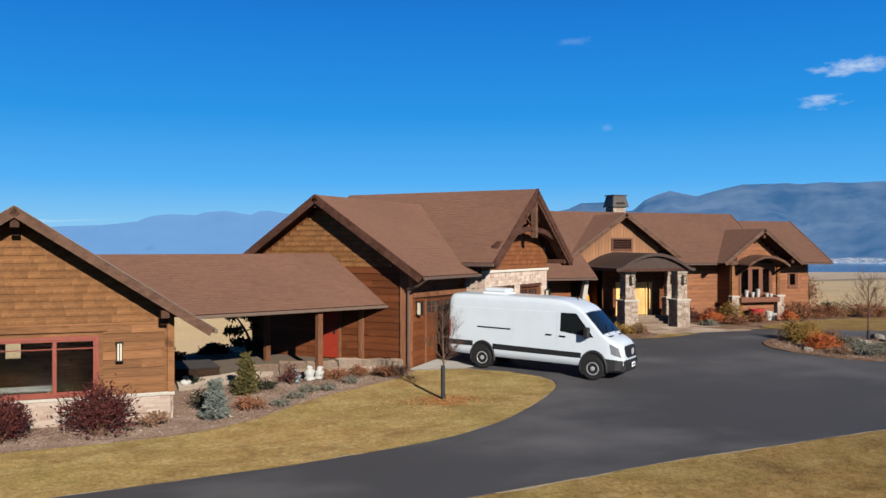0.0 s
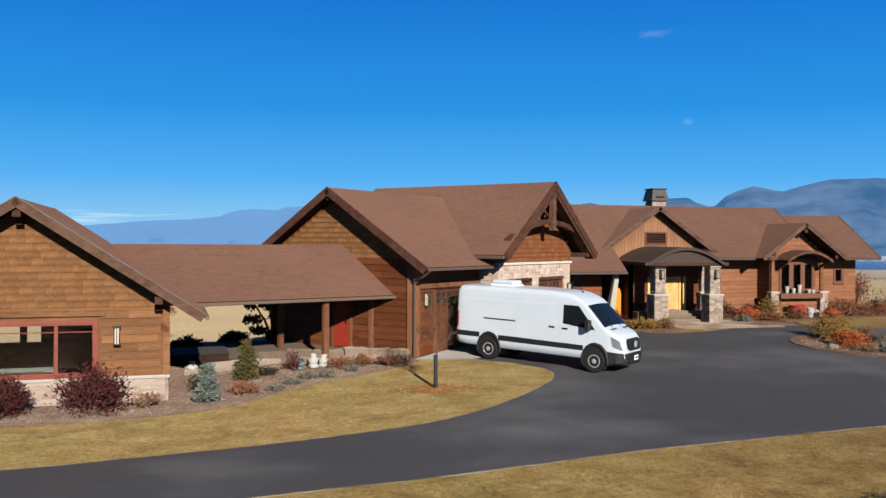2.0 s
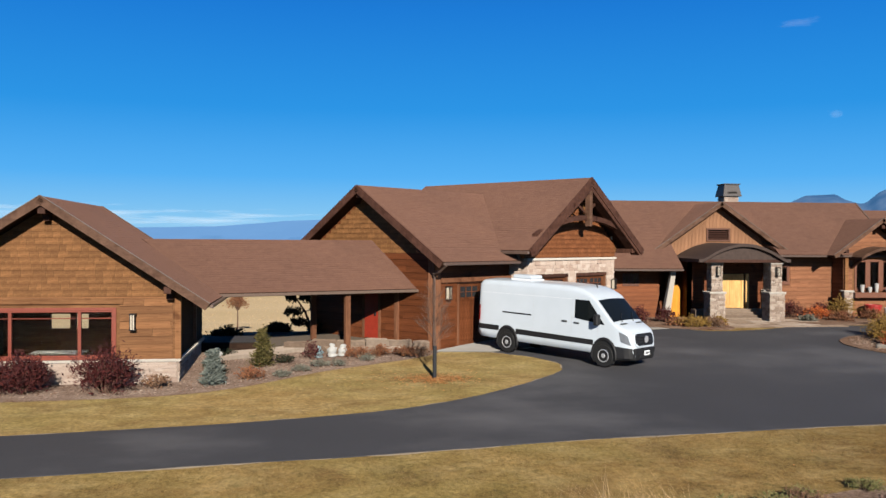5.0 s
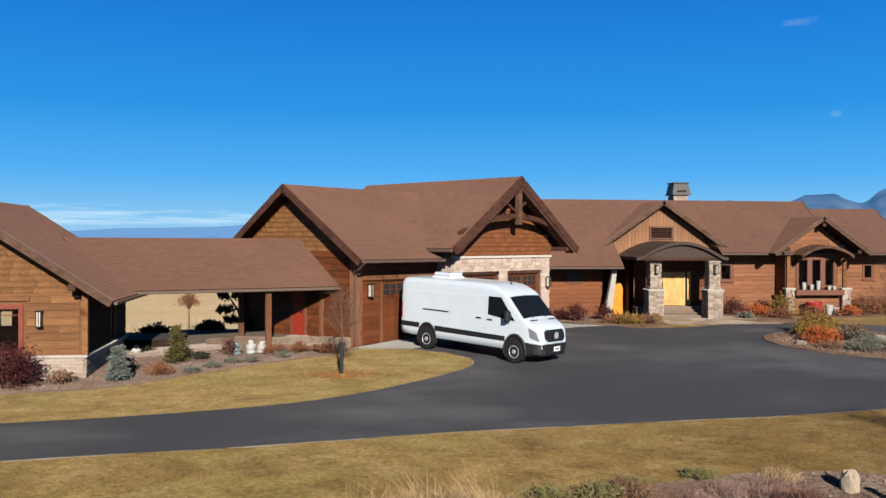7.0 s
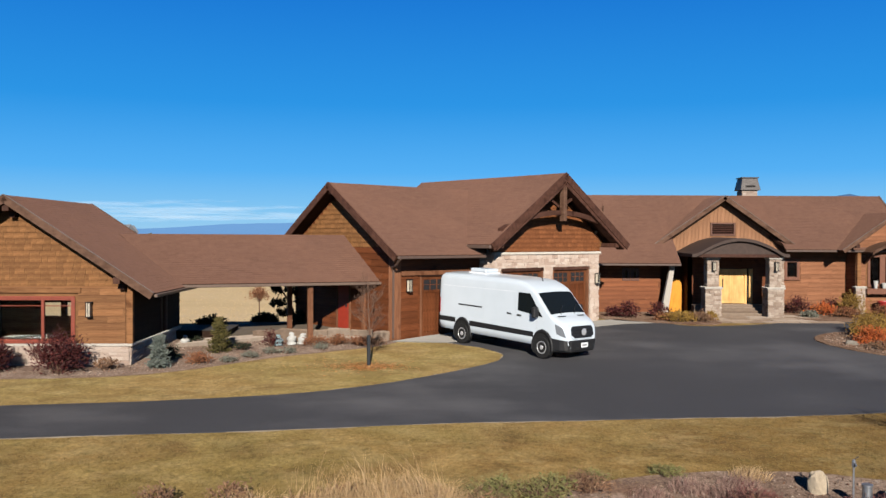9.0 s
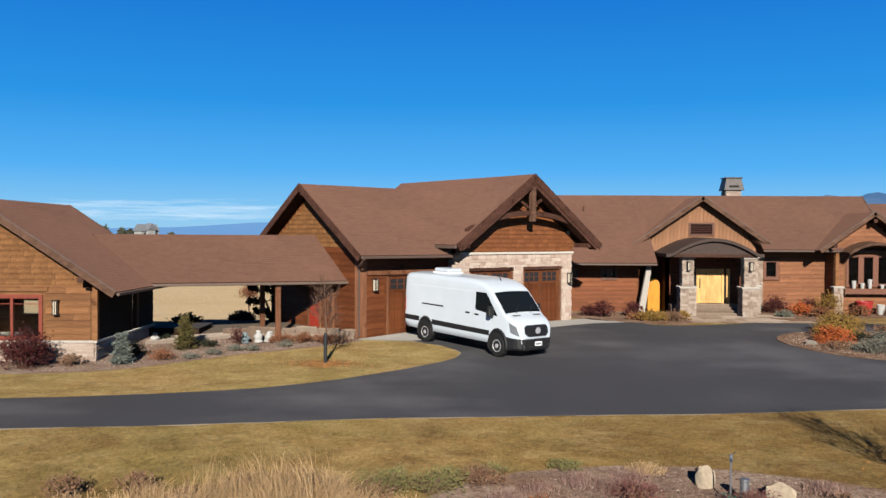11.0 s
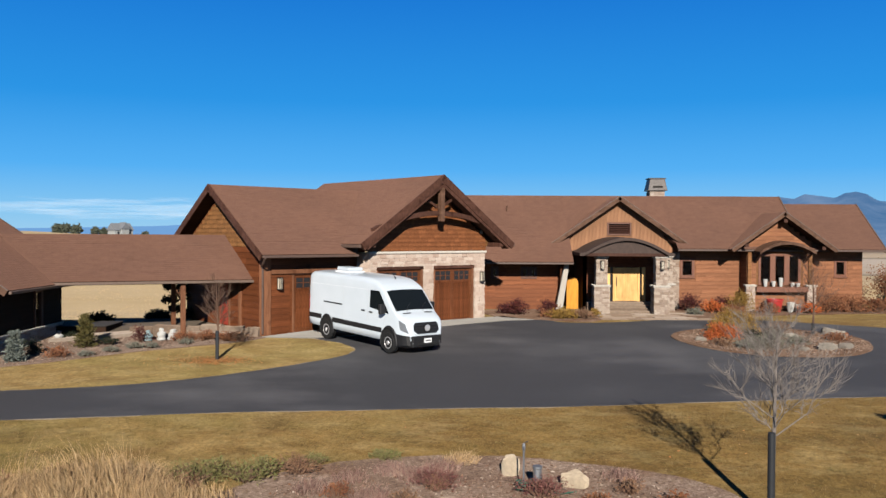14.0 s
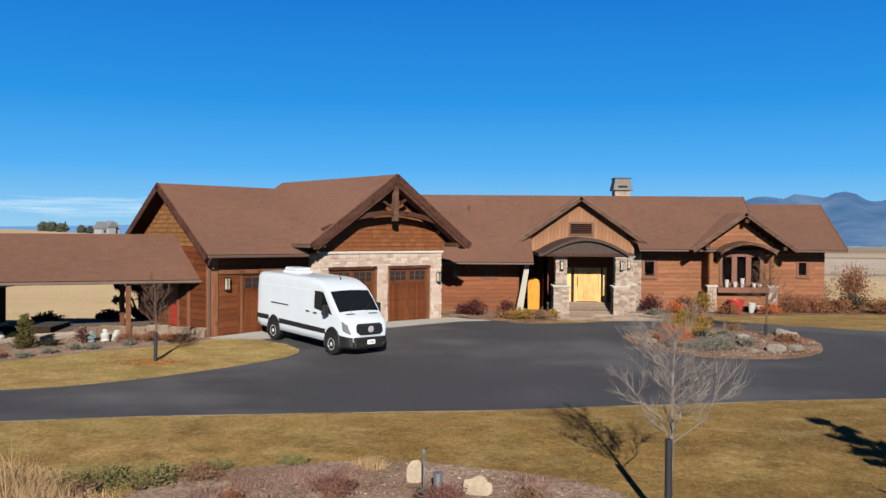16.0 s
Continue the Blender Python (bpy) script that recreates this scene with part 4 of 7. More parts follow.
def garage_door(face, s0, s1, z0, z1, depth):
    """A carriage-style door: planks below, a row of small panes above."""
    w = s1 - s0
    bm = bm_new()
    face.block(bm, s0, s1, z0, z1, -depth - .06, -depth)
    door = part("garage_door", bm, M["door_wood"], garage, "reddish-brown plank garage door with a row of panes")
    leaf = w / 2
    for k_ in range(2):
        a, b = s0 + k_ * leaf, s0 + (k_ + 1) * leaf
        bm = bm_new()
        for r in ((a, a + .11, z0, z1), (b - .11, b, z0, z1), (a + .11, b - .11, z1 - .12, z1), (a + .11, b - .11, z1 - .68, z1 - .58), (a + .11, b - .11, z0, z0 + .16)):
            face.block(bm, *r, -depth, -depth + .03)
        part("leaf_frame", bev(bm, .005), M["door_wood"], door)
        n = 7
        for i in range(n):
            p = a + .11 + (leaf - .22) * i / n
            piece("plank", RED_BOARDS[0], door, face, p + .004, p + (leaf - .22) / n - .004, z0 + .17, z1 - .69, -depth + .014, .014)
        for i in range(3):
            p = a + .11 + (leaf - .22) * i / 3
            bm = bm_new()
            face.block(bm, p + .02, p + (leaf - .22) / 3 - .02, z1 - .56, z1 - .14, -depth, -depth + .012)
            part("pane", bm, M["dark_pane"], door)
            bm = bm_new()
            face.block(bm, p - .018, p + .018, z1 - .58, z1 - .12, -depth, -depth + .026)
            face.block(bm, p + .02, p + (leaf - .22) / 3 - .02, z1 - .36, z1 - .335, -depth, -depth + .024)
            part("muntin", bm, M["door_wood"], door)
    bm = bm_new()
    face.block(bm, s0 - .12, s1 + .12, z1, z1 + .14, -.1, .05)
    part("lintel", bev(bm, .01), M["timber"], garage)
    for a in (s0 - .1, s1):
        bm = bm_new()
        face.block(bm, a, a + .1, z0, z1, -.1, .03)
        part("jamb", bev(bm, .008), M["post"], garage)
    return door


k = Mat("dark_pane", 0.08, 0, 0.5)
k.color((0.02, 0.02, 0.022))
M["dark_pane"] = k.m
garage_door(gf, DOOR1[0] + .1, DOOR1[1] - .1, .45, 2.92, .06)
# stone front
gs_ = Face((5.52, -4.48), (12.58, -4.48))
D2, D3 = (.38, 3.12, .42, 3.06), (3.76, 6.40, .42, 3.06)
s_wall = wall(garage, "wall", gs_, rect(0, 7.06, .2, 3.86), [rect(*D2), rect(*D3)], M["mortar"], .3, "cream and grey stone veneer front wall")
hz = [(d[0] - .02, d[1] + .02, .2, d[3] + .14) for d in (D2, D3)]
clad(s_wall, gs_, "stone", STONES, .36, 3.80, 0.165, (0.13, 0.46), lambda z: (-.02, 7.08), hz, 0.07, 0.06, 0.005, random.Random(14), 0.4)
for f_ in (Face((12.58, -4.48), (12.58, 4.2)), Face((5.52, -3.6), (5.52, -4.48))):
    w_ = wall(garage, "wall", f_, rect(0.01, f_.len, .2, 3.86 if f_.d.y < 0 else 4.9), [], M["mortar"], .2)
    if f_.d.y < 0:
        clad(w_, f_, "stone", STONES, .36, 3.80, 0.19, (0.16, 0.5), lambda z: (0, .98), [], 0.09, 0.10, 0.010, random.Random(19), 0.35)
    if f_.d.y > 0:
        clad(w_, f_, "stone", STONES, .36, 3.80, 0.19, (0.16, 0.5), lambda z: (-.05, 1.3), [], 0.09, 0.10, 0.018, random.Random(15), 0.3)
        clad(w_, f_, "board", RED_BOARDS, .5, 4.6, 0.26, (2, 4), lambda z: (1.35, 8.6), [], 0.035, 0.03, rnd=random.Random(16))
garage_door(gs_, D2[0] + .1, D2[1] - .1, .42, 3.06, .12)
garage_door(gs_, D3[0] + .1, D3[1] - .1, .42, 3.06, .12)
bm = bm_new()
gs_.block(bm, -.12, 7.18, 3.80, 3.90, -.05, .15)
part("stone_ledge", bev(bm, .012), M["cap"], garage)
# gable over the stone, behind the truss
gg = Face((5.15, -4.46), (12.95, -4.46))
t_wall = wall(garage, "wall", gg, [(0.3, 3.9), (7.5, 3.9), (7.9, 4.36), (3.9, 7.15), (-.1, 4.36)], [], M["shingle"], .2)
clad(t_wall, gg, "shingle", RED_SHINGLES, 3.92, 6.1, 0.20, (0.14, 0.38), gable_span(0.2, 7.6, 0, 3.9, .68, 7.46 - .3), [], 0.04, 0.03, rnd=random.Random(17))
GX, FE = 9.06, 4.72
FZ = 7.46 - .68 * FE
slope(garage, (GX - FE, 4.5, FZ), (GX - FE, -5.45, FZ), (GX, -5.45, 7.46), (GX, 4.5, 7.46), rakes=(0, .34), gut=False, rake_mat="timber")
slope(garage, (GX + FE, -5.45, FZ), (GX + FE, 4.5, FZ), (GX, 4.5, 7.46), (GX, -5.45, 7.46), rakes=(.34, 0), rake_mat="timber")
bm = bm_new()
box(bm, GX - FE - .12, GX - FE, -5.5, -4.0, FZ - .16, FZ - .02)
part("gutter", bev(bm, .02), M["gutter"], garage)
slope(garage, (0, -4.66, 3.82), (4.75, -4.66, 3.82), (8.5, 0, 6.86), (0, 0, 6.86), rakes=(.30, 0), rake_mat="timber")
slope(garage, (8.5, 4.66, 3.82), (0, 4.66, 3.82), (0, 0, 6.86), (8.5, 0, 6.86), rakes=(0, .30), rake_mat="timber")
for s in (.25, 3.63, 7.0):
    bracket(garage, gl, s, 6.86 - GS * abs(s - 3.63) - .26, .62, .24)
# truss: arched brace, collar and king post
ARC = [(GX + .39 * i, 5.68 - .056 * (.39 * i) ** 2) for i in range(-10, 11)]
bm = bm_new()
ring = []
for x, z in ARC:
    ring.append([bm.verts.new((x, y, z + o)) for y, o in ((-5.30, -.11), (-5.04, -.11), (-5.04, .11), (-5.30, .11))])
for p_, q_ in zip(ring, ring[1:]):
    for j in range(4):
        bm.faces.new((p_[j], q_[j], q_[(j + 1) % 4], p_[(j + 1) % 4]))
bm.faces.new(ring[0])
bm.faces.new(ring[-1][::-1])
truss = part("arched_brace", bm, M["timber"], garage)
bm = bm_new()
beam(bm, (GX, -5.32, 5.30), (GX, -5.32, 7.15), .22, .26, (0, 1, 0))
part("king_post", bev(bm, .015), M["rake"], garage)
for sx in (-1, 1):
    bm = bm_new()
    beam(bm, (GX + sx * .10, -5.12, 5.95), (GX + sx * .78, -5.12, 6.32), .12, .12, (0, 1, 0))
    part("strut", bev(bm, .01), M["timber"], garage)
    bm = bm_new()
    beam(bm, (GX + sx * (FE - .30), -5.24, 4.10), (GX, -5.24, 7.04), .26, .46, (0, 1, 0))
    part("principal_rafter", bev(bm, .015), M["timber"], garage)
    for (dx, z_) in ((FE - .75, 4.2),):
        bm = bm_new()
        beam(bm, (GX + sx * dx, -5.35, z_), (GX + sx * dx, -4.45, z_), .26, .2)
        part("rafter_end", bev(bm, .015), M["timber"], garage)
for m_, h_, lab in (((.69 + .66, -3.68, 2.58), .52, "dark iron box lantern beside the side garage door"), ((12.32, -4.60, 2.62), .5, "dark iron box lantern on the stone garage front")):
    lantern(garage.matrix_basis @ pose(*m_), lab, h_)
bm = bm_new()
tube(bm, [(.1, -4.75, 3.7), (.25, -4.3, 3.45), (.45, -3.8, 3.35), (.55, -3.75, 3.2), (.55, -3.75, .5)], .045, 8)
part("downspout", bm, M["gutter"], garage)

# ---- breezeway ----
link = thing("breezeway", pose(2.2, 28.7, 0, 0, 0, 22.8), "open covered breezeway with brown posts between annex and garage", "covered walkway")
slope(link, (-.3, -.02, 2.73), (7.95, -.02, 2.73), (7.15, 2.35, 4.62), (-2.2, 2.35, 4.62), gut_mat="pale_gutter")
slope(link, (6.2, 4.72, 2.73), (-2.6, 4.72, 2.73), (-2.2, 2.35, 4.62), (7.15, 2.35, 4.62))


def link_at(x, y):
    return link.matrix_basis.inverted() @ Vector((x, y, 0))


for (x, y), zb in (((6.6, 30.78), .25), ((5.25, 33.75), .3)):
    p = link_at(x, y)
    bm = bm_new()
    box(bm, p.x - .1, p.x + .1, p.y - .1, p.y + .1, zb, 2.62 if p.y < 1 else 3.2)
    part("post", bev(bm, .012), M["post"], link)
bm = bm_new()
box(bm, .2, 7.7, .72, .92, 2.60, 2.84)
part("eave_beam", bev(bm, .012), M["timber"], link)
bm = bm_new()
box(bm, -1.5, 6.6, 4.1, 4.3, 2.36, 2.66)
part("eave_beam", bev(bm, .012), M["timber"], link)

# low wall along the back of the patio; shade is put into its black panel and coping
low = thing("low_wall", pose(2.05, 32.2, .3, 0, 0, 3), "low timber wall behind the patio, shade put into its black", "wall")
bm = bm_new()
box(bm, -1.15, 1.12, -1.1, 1.1, -.2, .42)
part("panel", bev(bm, .015), M["shade_siding"], low)
bm = bm_new()
box(bm, -1.18, 1.15, -1.13, 1.13, .42, .46)
part("coping", bev(bm, .012), M["shade_black"], low)

# ---- main house ----
house = thing("main_house", pose(30, 44, 0), "long cedar and stone ranch house with a brown shingle roof", "house")


def hf(x0, y0, x1, y1):
    return Face((x0 - 30, y0 - 44), (x1 - 30, y1 - 44))


def hp3(x, y, z):
    return (x - 30, y - 44, z)


def lapped(face, z0, z1, holes, meshes, seed, material, ztop=None):
    w_ = wall(house, "wall", face, rect(0, face.len, .3, ztop or z1), [rect(*h) for h in holes], material)
    pad = [(h[0] - .09, h[1] + .09, h[2] - .09, h[3] + .09) for h in holes]
    clad(w_, face, "board", meshes, z0, z1, .235, (1.5, 3.6), lambda z: (0, face.len), pad, .035, .035, rnd=random.Random(seed))
    return w_


SR = .713
def rz(y): return 3.24 + SR * (y - 42)
RY, R2Y = 47.4, 46.75
for x0, x1, y0, yr in ((17.4, 24.4, 42.0, RY), (25.9, 28.5, 45.6, RY), (30.3, 37.4, 43.05, RY), (37.4, 41.75, 43.05, R2Y)):
    last = x1 > 41
    slope(house, hp3(x0, y0, rz(y0)), hp3(x1, y0, rz(y0)), hp3(x1, yr, rz(yr)), hp3(x0, yr, rz(yr)), rakes=(0, .24 if last else (.2 if x1 > 37 else 0)), gut=not 24 < x0 < 30)
    yb = 2 * yr - y0
    slope(house, hp3(x1, yb, rz(y0)), hp3(x0, yb, rz(y0)), hp3(x0, yr, rz(yr)), hp3(x1, yr, rz(yr)), rakes=(.24 if last else 0, 0))
for x0, x1, y0, y1 in ((24.4, 25.9, 43.85, 45.6), (28.5, 30.3, 45.6, 43.5)):
    slope(house, hp3(x0, y0, rz(y0)), hp3(x1, y1, rz(y1)), hp3(x1, RY, rz(RY)), hp3(x0, RY, rz(RY)), gut=False)
    slope(house, hp3(x1, 51, rz(43.8)), hp3(x0, 51, rz(43.8)), hp3(x0, RY, rz(RY)), hp3(x1, RY, rz(RY)), gut=False)
# walls: wing beside the garage, main run, east end, rear
conn = hf(18.6, 43.85, 23.75, 43.85)
lapped(conn, .5, 3.55, [(1.45, 1.75, 2.3, 2.85), (3.15, 3.45, 2.3, 2.85), (3.62, 3.92, 2.3, 2.85)], WING_BOARDS, 21, M["wing_siding"])
for a in (1.45, 3.15, 3.62):
    window(house, conn, a + .02, a + .28, 2.32, 2.83, M["brown_frame"], sill=False)
main1 = hf(30.0, 44.4, 34.2, 44.4)
lapped(main1, .5, 4.3, [(.80, 1.57, 2.34, 3.40)], HOUSE_BOARDS, 22, M["house_siding"], 4.6)
window(house, main1, .87, 1.50, 2.42, 3.32, M["bay_frame"])
main2 = hf(37.75, 44.4, 41.1, 44.4)
lapped(main2, .5, 4.3, [(1.78, 2.42, 2.42, 3.38)], HOUSE_BOARDS, 23, M["house_siding"], 4.6)
window(house, main2, 1.84, 2.36, 2.5, 3.3, M["bay_frame"])
east = hf(41.1, 44.4, 41.1, 49.6)
wall(house, "wall", east, [(0, .3), (5.2, .3), (5.2, 4.6), (2.4, 6.4), (0, 4.6)], [], M["siding"])
rear = hf(41.1, 49.6, 18.6, 51.0)
wall(house, "wall", rear, rect(0, rear.len, .3, 4.2), [], M["siding"])
# entry
EPK, EH, EY = 6.88, 4.15, 43.5


def er(dx, y, z):
    return (27.16 + dx - 30, y - 44, z)


ES = .695
slope(house, er(-EH, 47.2, EPK - ES * EH), er(-EH, EY, EPK - ES * EH), er(0, EY, EPK), er(0, 47.2, EPK), rakes=(0, .24), gut=False)
slope(house, er(EH, EY, EPK - ES * EH), er(EH, 47.2, EPK - ES * EH), er(0, 47.2, EPK), er(0, EY, EPK), rakes=(.24, 0), gut=False)
ef = Face(er(-3.1, 44.15, 0)[:2], er(3.1, 44.15, 0)[:2])
VENT = (2.60, 3.78, 4.80, 5.35)
e_wall = wall(house, "wall", ef, [(0, 3.6), (6.2, 3.6), (6.2, EPK - .2 - ES * 3.1), (3.1, EPK - .2), (0, EPK - .2 - ES * 3.1)], [rect(*VENT)], M["entry_board"], .2, "orange-brown board gable over the entry")
n_ = 30
for i in range(n_):
    s0 = 6.2 * i / n_
    zt = EPK - .20 - ES * max(abs(s0 - 3.1), abs(s0 + 6.2 / n_ - 3.1))
    if zt > 3.75:
        for z0_, z1_ in (((3.62, min(zt, VENT[2] - .09)), (VENT[3] + .09, zt)) if VENT[0] - .2 < s0 < VENT[1] + .05 else ((3.62, zt),)):
            if z1_ - z0_ > .05:
                piece("board", ENTRY_BOARDS[0], e_wall, ef, s0 + .003, s0 + 6.2 / n_ - .003, z0_, z1_, .025, .025)
bm = bm_new()
for a in ((VENT[0] - .09, VENT[0], VENT[2] - .09, VENT[3] + .09), (VENT[1], VENT[1] + .09, VENT[2] - .09, VENT[3] + .09), (VENT[0], VENT[1], VENT[3], VENT[3] + .09), (VENT[0], VENT[1], VENT[2] - .09, VENT[2])):
    ef.block(bm, *a, -.05, .07)
vent = part("gable_vent", bev(bm, .008), M["brown_frame"], house)
for i in range(5):
    bm = bm_new()
    z_ = VENT[2] + .05 + i * .10
    beam(bm, ef.at(VENT[0], z_, -.02), ef.at(VENT[1], z_, -.02), .07, .02, ef.n + Vector((0, 0, 1)))
    part("slat", bm, M["vent_slat"], vent)
bm = bm_new()
ef.block(bm, VENT[0], VENT[1], VENT[2], VENT[3], -.12, -.10)
part("backing", bm, M["shade_black"], vent)
# curved porch roof: a shallow barrel with a thick edge
bm = bm_new()
PX0, PX1, PZ, PR = 24.45, 29.4, 3.78, .80
ring = []
for i in range(25):
    t = i / 24
    x = PX0 + (PX1 - PX0) * t
    z = PZ + PR * max(0, math.sin(math.pi * min(1, max(0, (t - .06) / .88)))) ** .9
    ring.append([bm.verts.new(hp3(x, y, z + dz)) for y, dz in ((40.15, 0), (44.2, .05), (44.2, -.16), (40.15, -.16))])
for a, b in zip(ring, ring[1:]):
    for j in range(4):
        bm.faces.new((a[j], b[j], b[(j + 1) % 4], a[(j + 1) % 4]))
bm.faces.new(ring[0])
bm.faces.new(ring[-1][::-1])
arch = part("porch_roof", bm, M["copper"], house, "curved dark porch roof over the entry")
for y in (40.35, 42.4):
    bm = bm_new()
    box(bm, PX0 - 29.7, PX1 - 30.3, y - 44, y - 43.78, 3.60, 3.76)
    part("porch_beam", bev(bm, .012), M["timber"], house)
bm = bm_new()
prev = None
for i in range(19):
    t = .08 + .84 * i / 18
    x = PX0 + (PX1 - PX0) * t - 30
    z = PZ + PR * math.sin(math.pi * (t - .06) / .88) ** .9 - .16
    if prev:
        solid(bm, [(prev[0], -3.62, 3.7), (x, -3.62, 3.7), (x, -3.54, 3.7), (prev[0], -3.54, 3.7), (prev[0], -3.62, prev[1]), (x, -3.62, z), (x, -3.54, z), (prev[0], -3.54, prev[1])], BOX)
    prev = (x, z)
bmesh.ops.remove_doubles(bm, verts=bm.verts[:], dist=1e-4)
part("tympanum", bm, M["copper"], house)


def column(x, y, zb):
    """A stone column: wide base, ledge, slim shaft and cap, laid stone by stone."""
    for w_, z0_, z1_, seed in ((.82, zb, 1.98, 1), (.60, 2.08, 3.52, 2)):
        bm = bm_new()
        box(bm, x - 30 - w_ / 2 + .05, x - 30 + w_ / 2 - .05, y - 44 - w_ / 2 + .05, y - 44 + w_ / 2 - .05, z0_, z1_)
        core = part("column_core", bm, M["mortar"], house, "stone porch column")
        for dx, dy in ((0, -1), (-1, 0), (1, 0), (0, 1)):
            cx, cy = x + dx * w_ / 2, y + dy * w_ / 2
            ex, ey = -dy, dx
            f_ = hf(cx - ex * w_ / 2, cy - ey * w_ / 2, cx + ex * w_ / 2, cy + ey * w_ / 2)
            clad(core, f_, "stone", PALE_STONES, z0_, z1_, .13, (.14, .38), lambda z: (0, f_.len), [], .0, .07, .008, random.Random(seed + dx * 5 + dy * 9 + 40), .3)
    for z0_, z1_, w_ in ((1.98, 2.08, .92), (3.52, 3.62, .72)):
        bm = bm_new()
        box(bm, x - 30 - w_ / 2, x - 30 + w_ / 2, y - 44 - w_ / 2, y - 44 + w_ / 2, z0_, z1_)
        part("column_cap", bev(bm, .015), M["cap"], house)
    lantern(house.matrix_basis @ pose(x - 30, y - 44 - .32, 3.14), "dark iron box lantern on a stone porch column", .46)


column(25.72, 41.1, .5)
column(28.80, 40.78, .5)
column(29.62, 42.95, .5)
bm = bm_new()
main1.block(bm, -.25, .70, .5, 3.75, 0, .08)
pier = part("pier_core", bm, M["mortar"], house)
clad(pier, Face(main1.at(-.27, 0, .10)[:2], main1.at(.72, 0, .10)[:2]), "stone", PALE_STONES, .5, 3.72, .15, (.16, .42), lambda z: (0, .99), [], .03, .09, .012, random.Random(71), .3)
# recess, door, amber sun patch, side walls
lapped(hf(23.75, 43.85, 23.75, 45.6), .5, 3.6, [], RED_BOARDS, 31, M["redwood"])
dw = hf(25.05, 42.95, 29.4, 42.95)
ENT = (1.05, 3.45, 1.05, 2.98)
wall(house, "wall", dw, rect(0, 4.35, .3, 3.75), [rect(*ENT)], M["redwood"])
wall(house, "wall", hf(23.75, 46.4, 25.1, 46.4), rect(0, 1.35, .3, 4.6), [], M["redwood"])
wall(house, "wall", hf(25.05, 46.4, 25.05, 42.95), rect(0, 3.45, .3, 3.6), [], M["redwood"])
wall(house, "wall", hf(30.0, 43.58, 30.0, 44.38), rect(0, .8, .3, 3.6), [], M["siding"])
bm = bm_new()
dw.block(bm, ENT[0] + .72, ENT[0] + 1.96, 1.08, 2.92, -.08, -.02)
door = part("front_door", bev(bm, .012), M["honey"], house, "honey-coloured wooden front door")
for a, b, c, d in ((.80, 1.20, 1.24, 2.76), (1.30, 1.82, 1.24, 2.76)):
    bm = bm_new()
    dw.block(bm, ENT[0] + a, ENT[0] + b, c, d, -.02, .0)
    part("door_panel", bev(bm, .01), M["honey"], door)
bm = bm_new()
dw.block(bm, ENT[0] + .77, ENT[0] + .81, 1.9, 2.4, -.02, .05)
part("handle", bev(bm, .008), M["iron"], door)
for a, w_ in ((0.02, .42), (.60, .12), (1.96, .12), (2.2, .19)):
    bm = bm_new()
    dw.block(bm, ENT[0] + a, ENT[0] + a + w_, 1.06, 2.94, -.08, .03)
    part("sidelight_frame", bev(bm, .006), M["honey"], house)
bm = bm_new()
dw.block(bm, ENT[0], ENT[1], 1.06, 2.96, -.14, -.12)
part("sidelight", bm, M["dark_pane"], house)
# added panel: sunlight on the recess wall, put into an amber cut-out
bm = bm_new()
edge = [(-.33, .55), (.33, .55)] + [(.33 * math.cos(a), 1.95 + .40 * math.sin(a)) for a in [math.pi * i / 12 for i in range(13)]]
bm.faces.new([bm.verts.new((24.58 - 30 + x, 43.75 - 44, z)) for x, z in edge])
ext = bmesh.ops.extrude_face_region(bm, geom=bm.faces[:])
bmesh.ops.translate(bm, vec=(0, .08, 0), verts=[v for v in ext["geom"] if isinstance(v, bmesh.types.BMVert)])
part("amber_panel", bm, M["amber"], house, "added amber panel standing for the sunlit patch in the recess")
bm = bm_new()
solid(bm, [hp3(23.50, 42.55, .5), hp3(23.86, 42.55, .5), hp3(23.86, 42.95, .5), hp3(23.50, 42.95, .5), hp3(24.08, 42.62, 3.55), hp3(24.30, 42.62, 3.55), hp3(24.30, 42.9, 3.55), hp3(24.08, 42.9, 3.55)], BOX)
part("battered_pier", bev(bm, .02), M["cap"], house, "pale leaning stone pier at the wing's corner")
# bay with its gable and eyebrow
BPK, BH, BX = 6.02, 2.88, 35.9
BS = (BPK - 3.97) / BH
slope(house, hp3(BX - BH, 46.2, 3.97), hp3(BX - BH, 42.3, 3.97), hp3(BX, 42.3, BPK), hp3(BX, 46.2, BPK), rakes=(0, .22), gut=False)
slope(house, hp3(BX + BH, 42.3, 3.97), hp3(BX + BH, 46.2, 3.97), hp3(BX, 46.2, BPK), hp3(BX, 42.3, BPK), rakes=(.22, 0), gut=False)
bay = hf(34.2, 43.25, 37.75, 43.25)
BWIN = (.62, 2.95, 2.02, 3.72)
b_wall = wall(house, "wall", bay, [(0, .3), (3.55, .3), (3.55, 4.15), (1.8, BPK - .28), (0, 4.15)], [rect(*BWIN)], M["siding"])
clad(b_wall, bay, "board", HOUSE_BOARDS, .5, 5.5, .235, (.8, 2.2), gable_span(0, 3.55, 0, 1.8, BS, BPK - .3), [(BWIN[0] - .12, BWIN[1] + .12, BWIN[2] - .12, BWIN[3] + .12)], .035, .035, rnd=random.Random(33))
for f_ in (hf(34.2, 44.4, 34.2, 43.25), hf(37.75, 43.25, 37.75, 44.4)):
    lapped(f_, .5, 4.2, [], HOUSE_BOARDS, 34, M["house_siding"])
window(house, bay, BWIN[0] + .08, BWIN[1] - .08, BWIN[2] + .1, BWIN[3] - .08, M["bay_frame"], (1.40, 2.18), ())
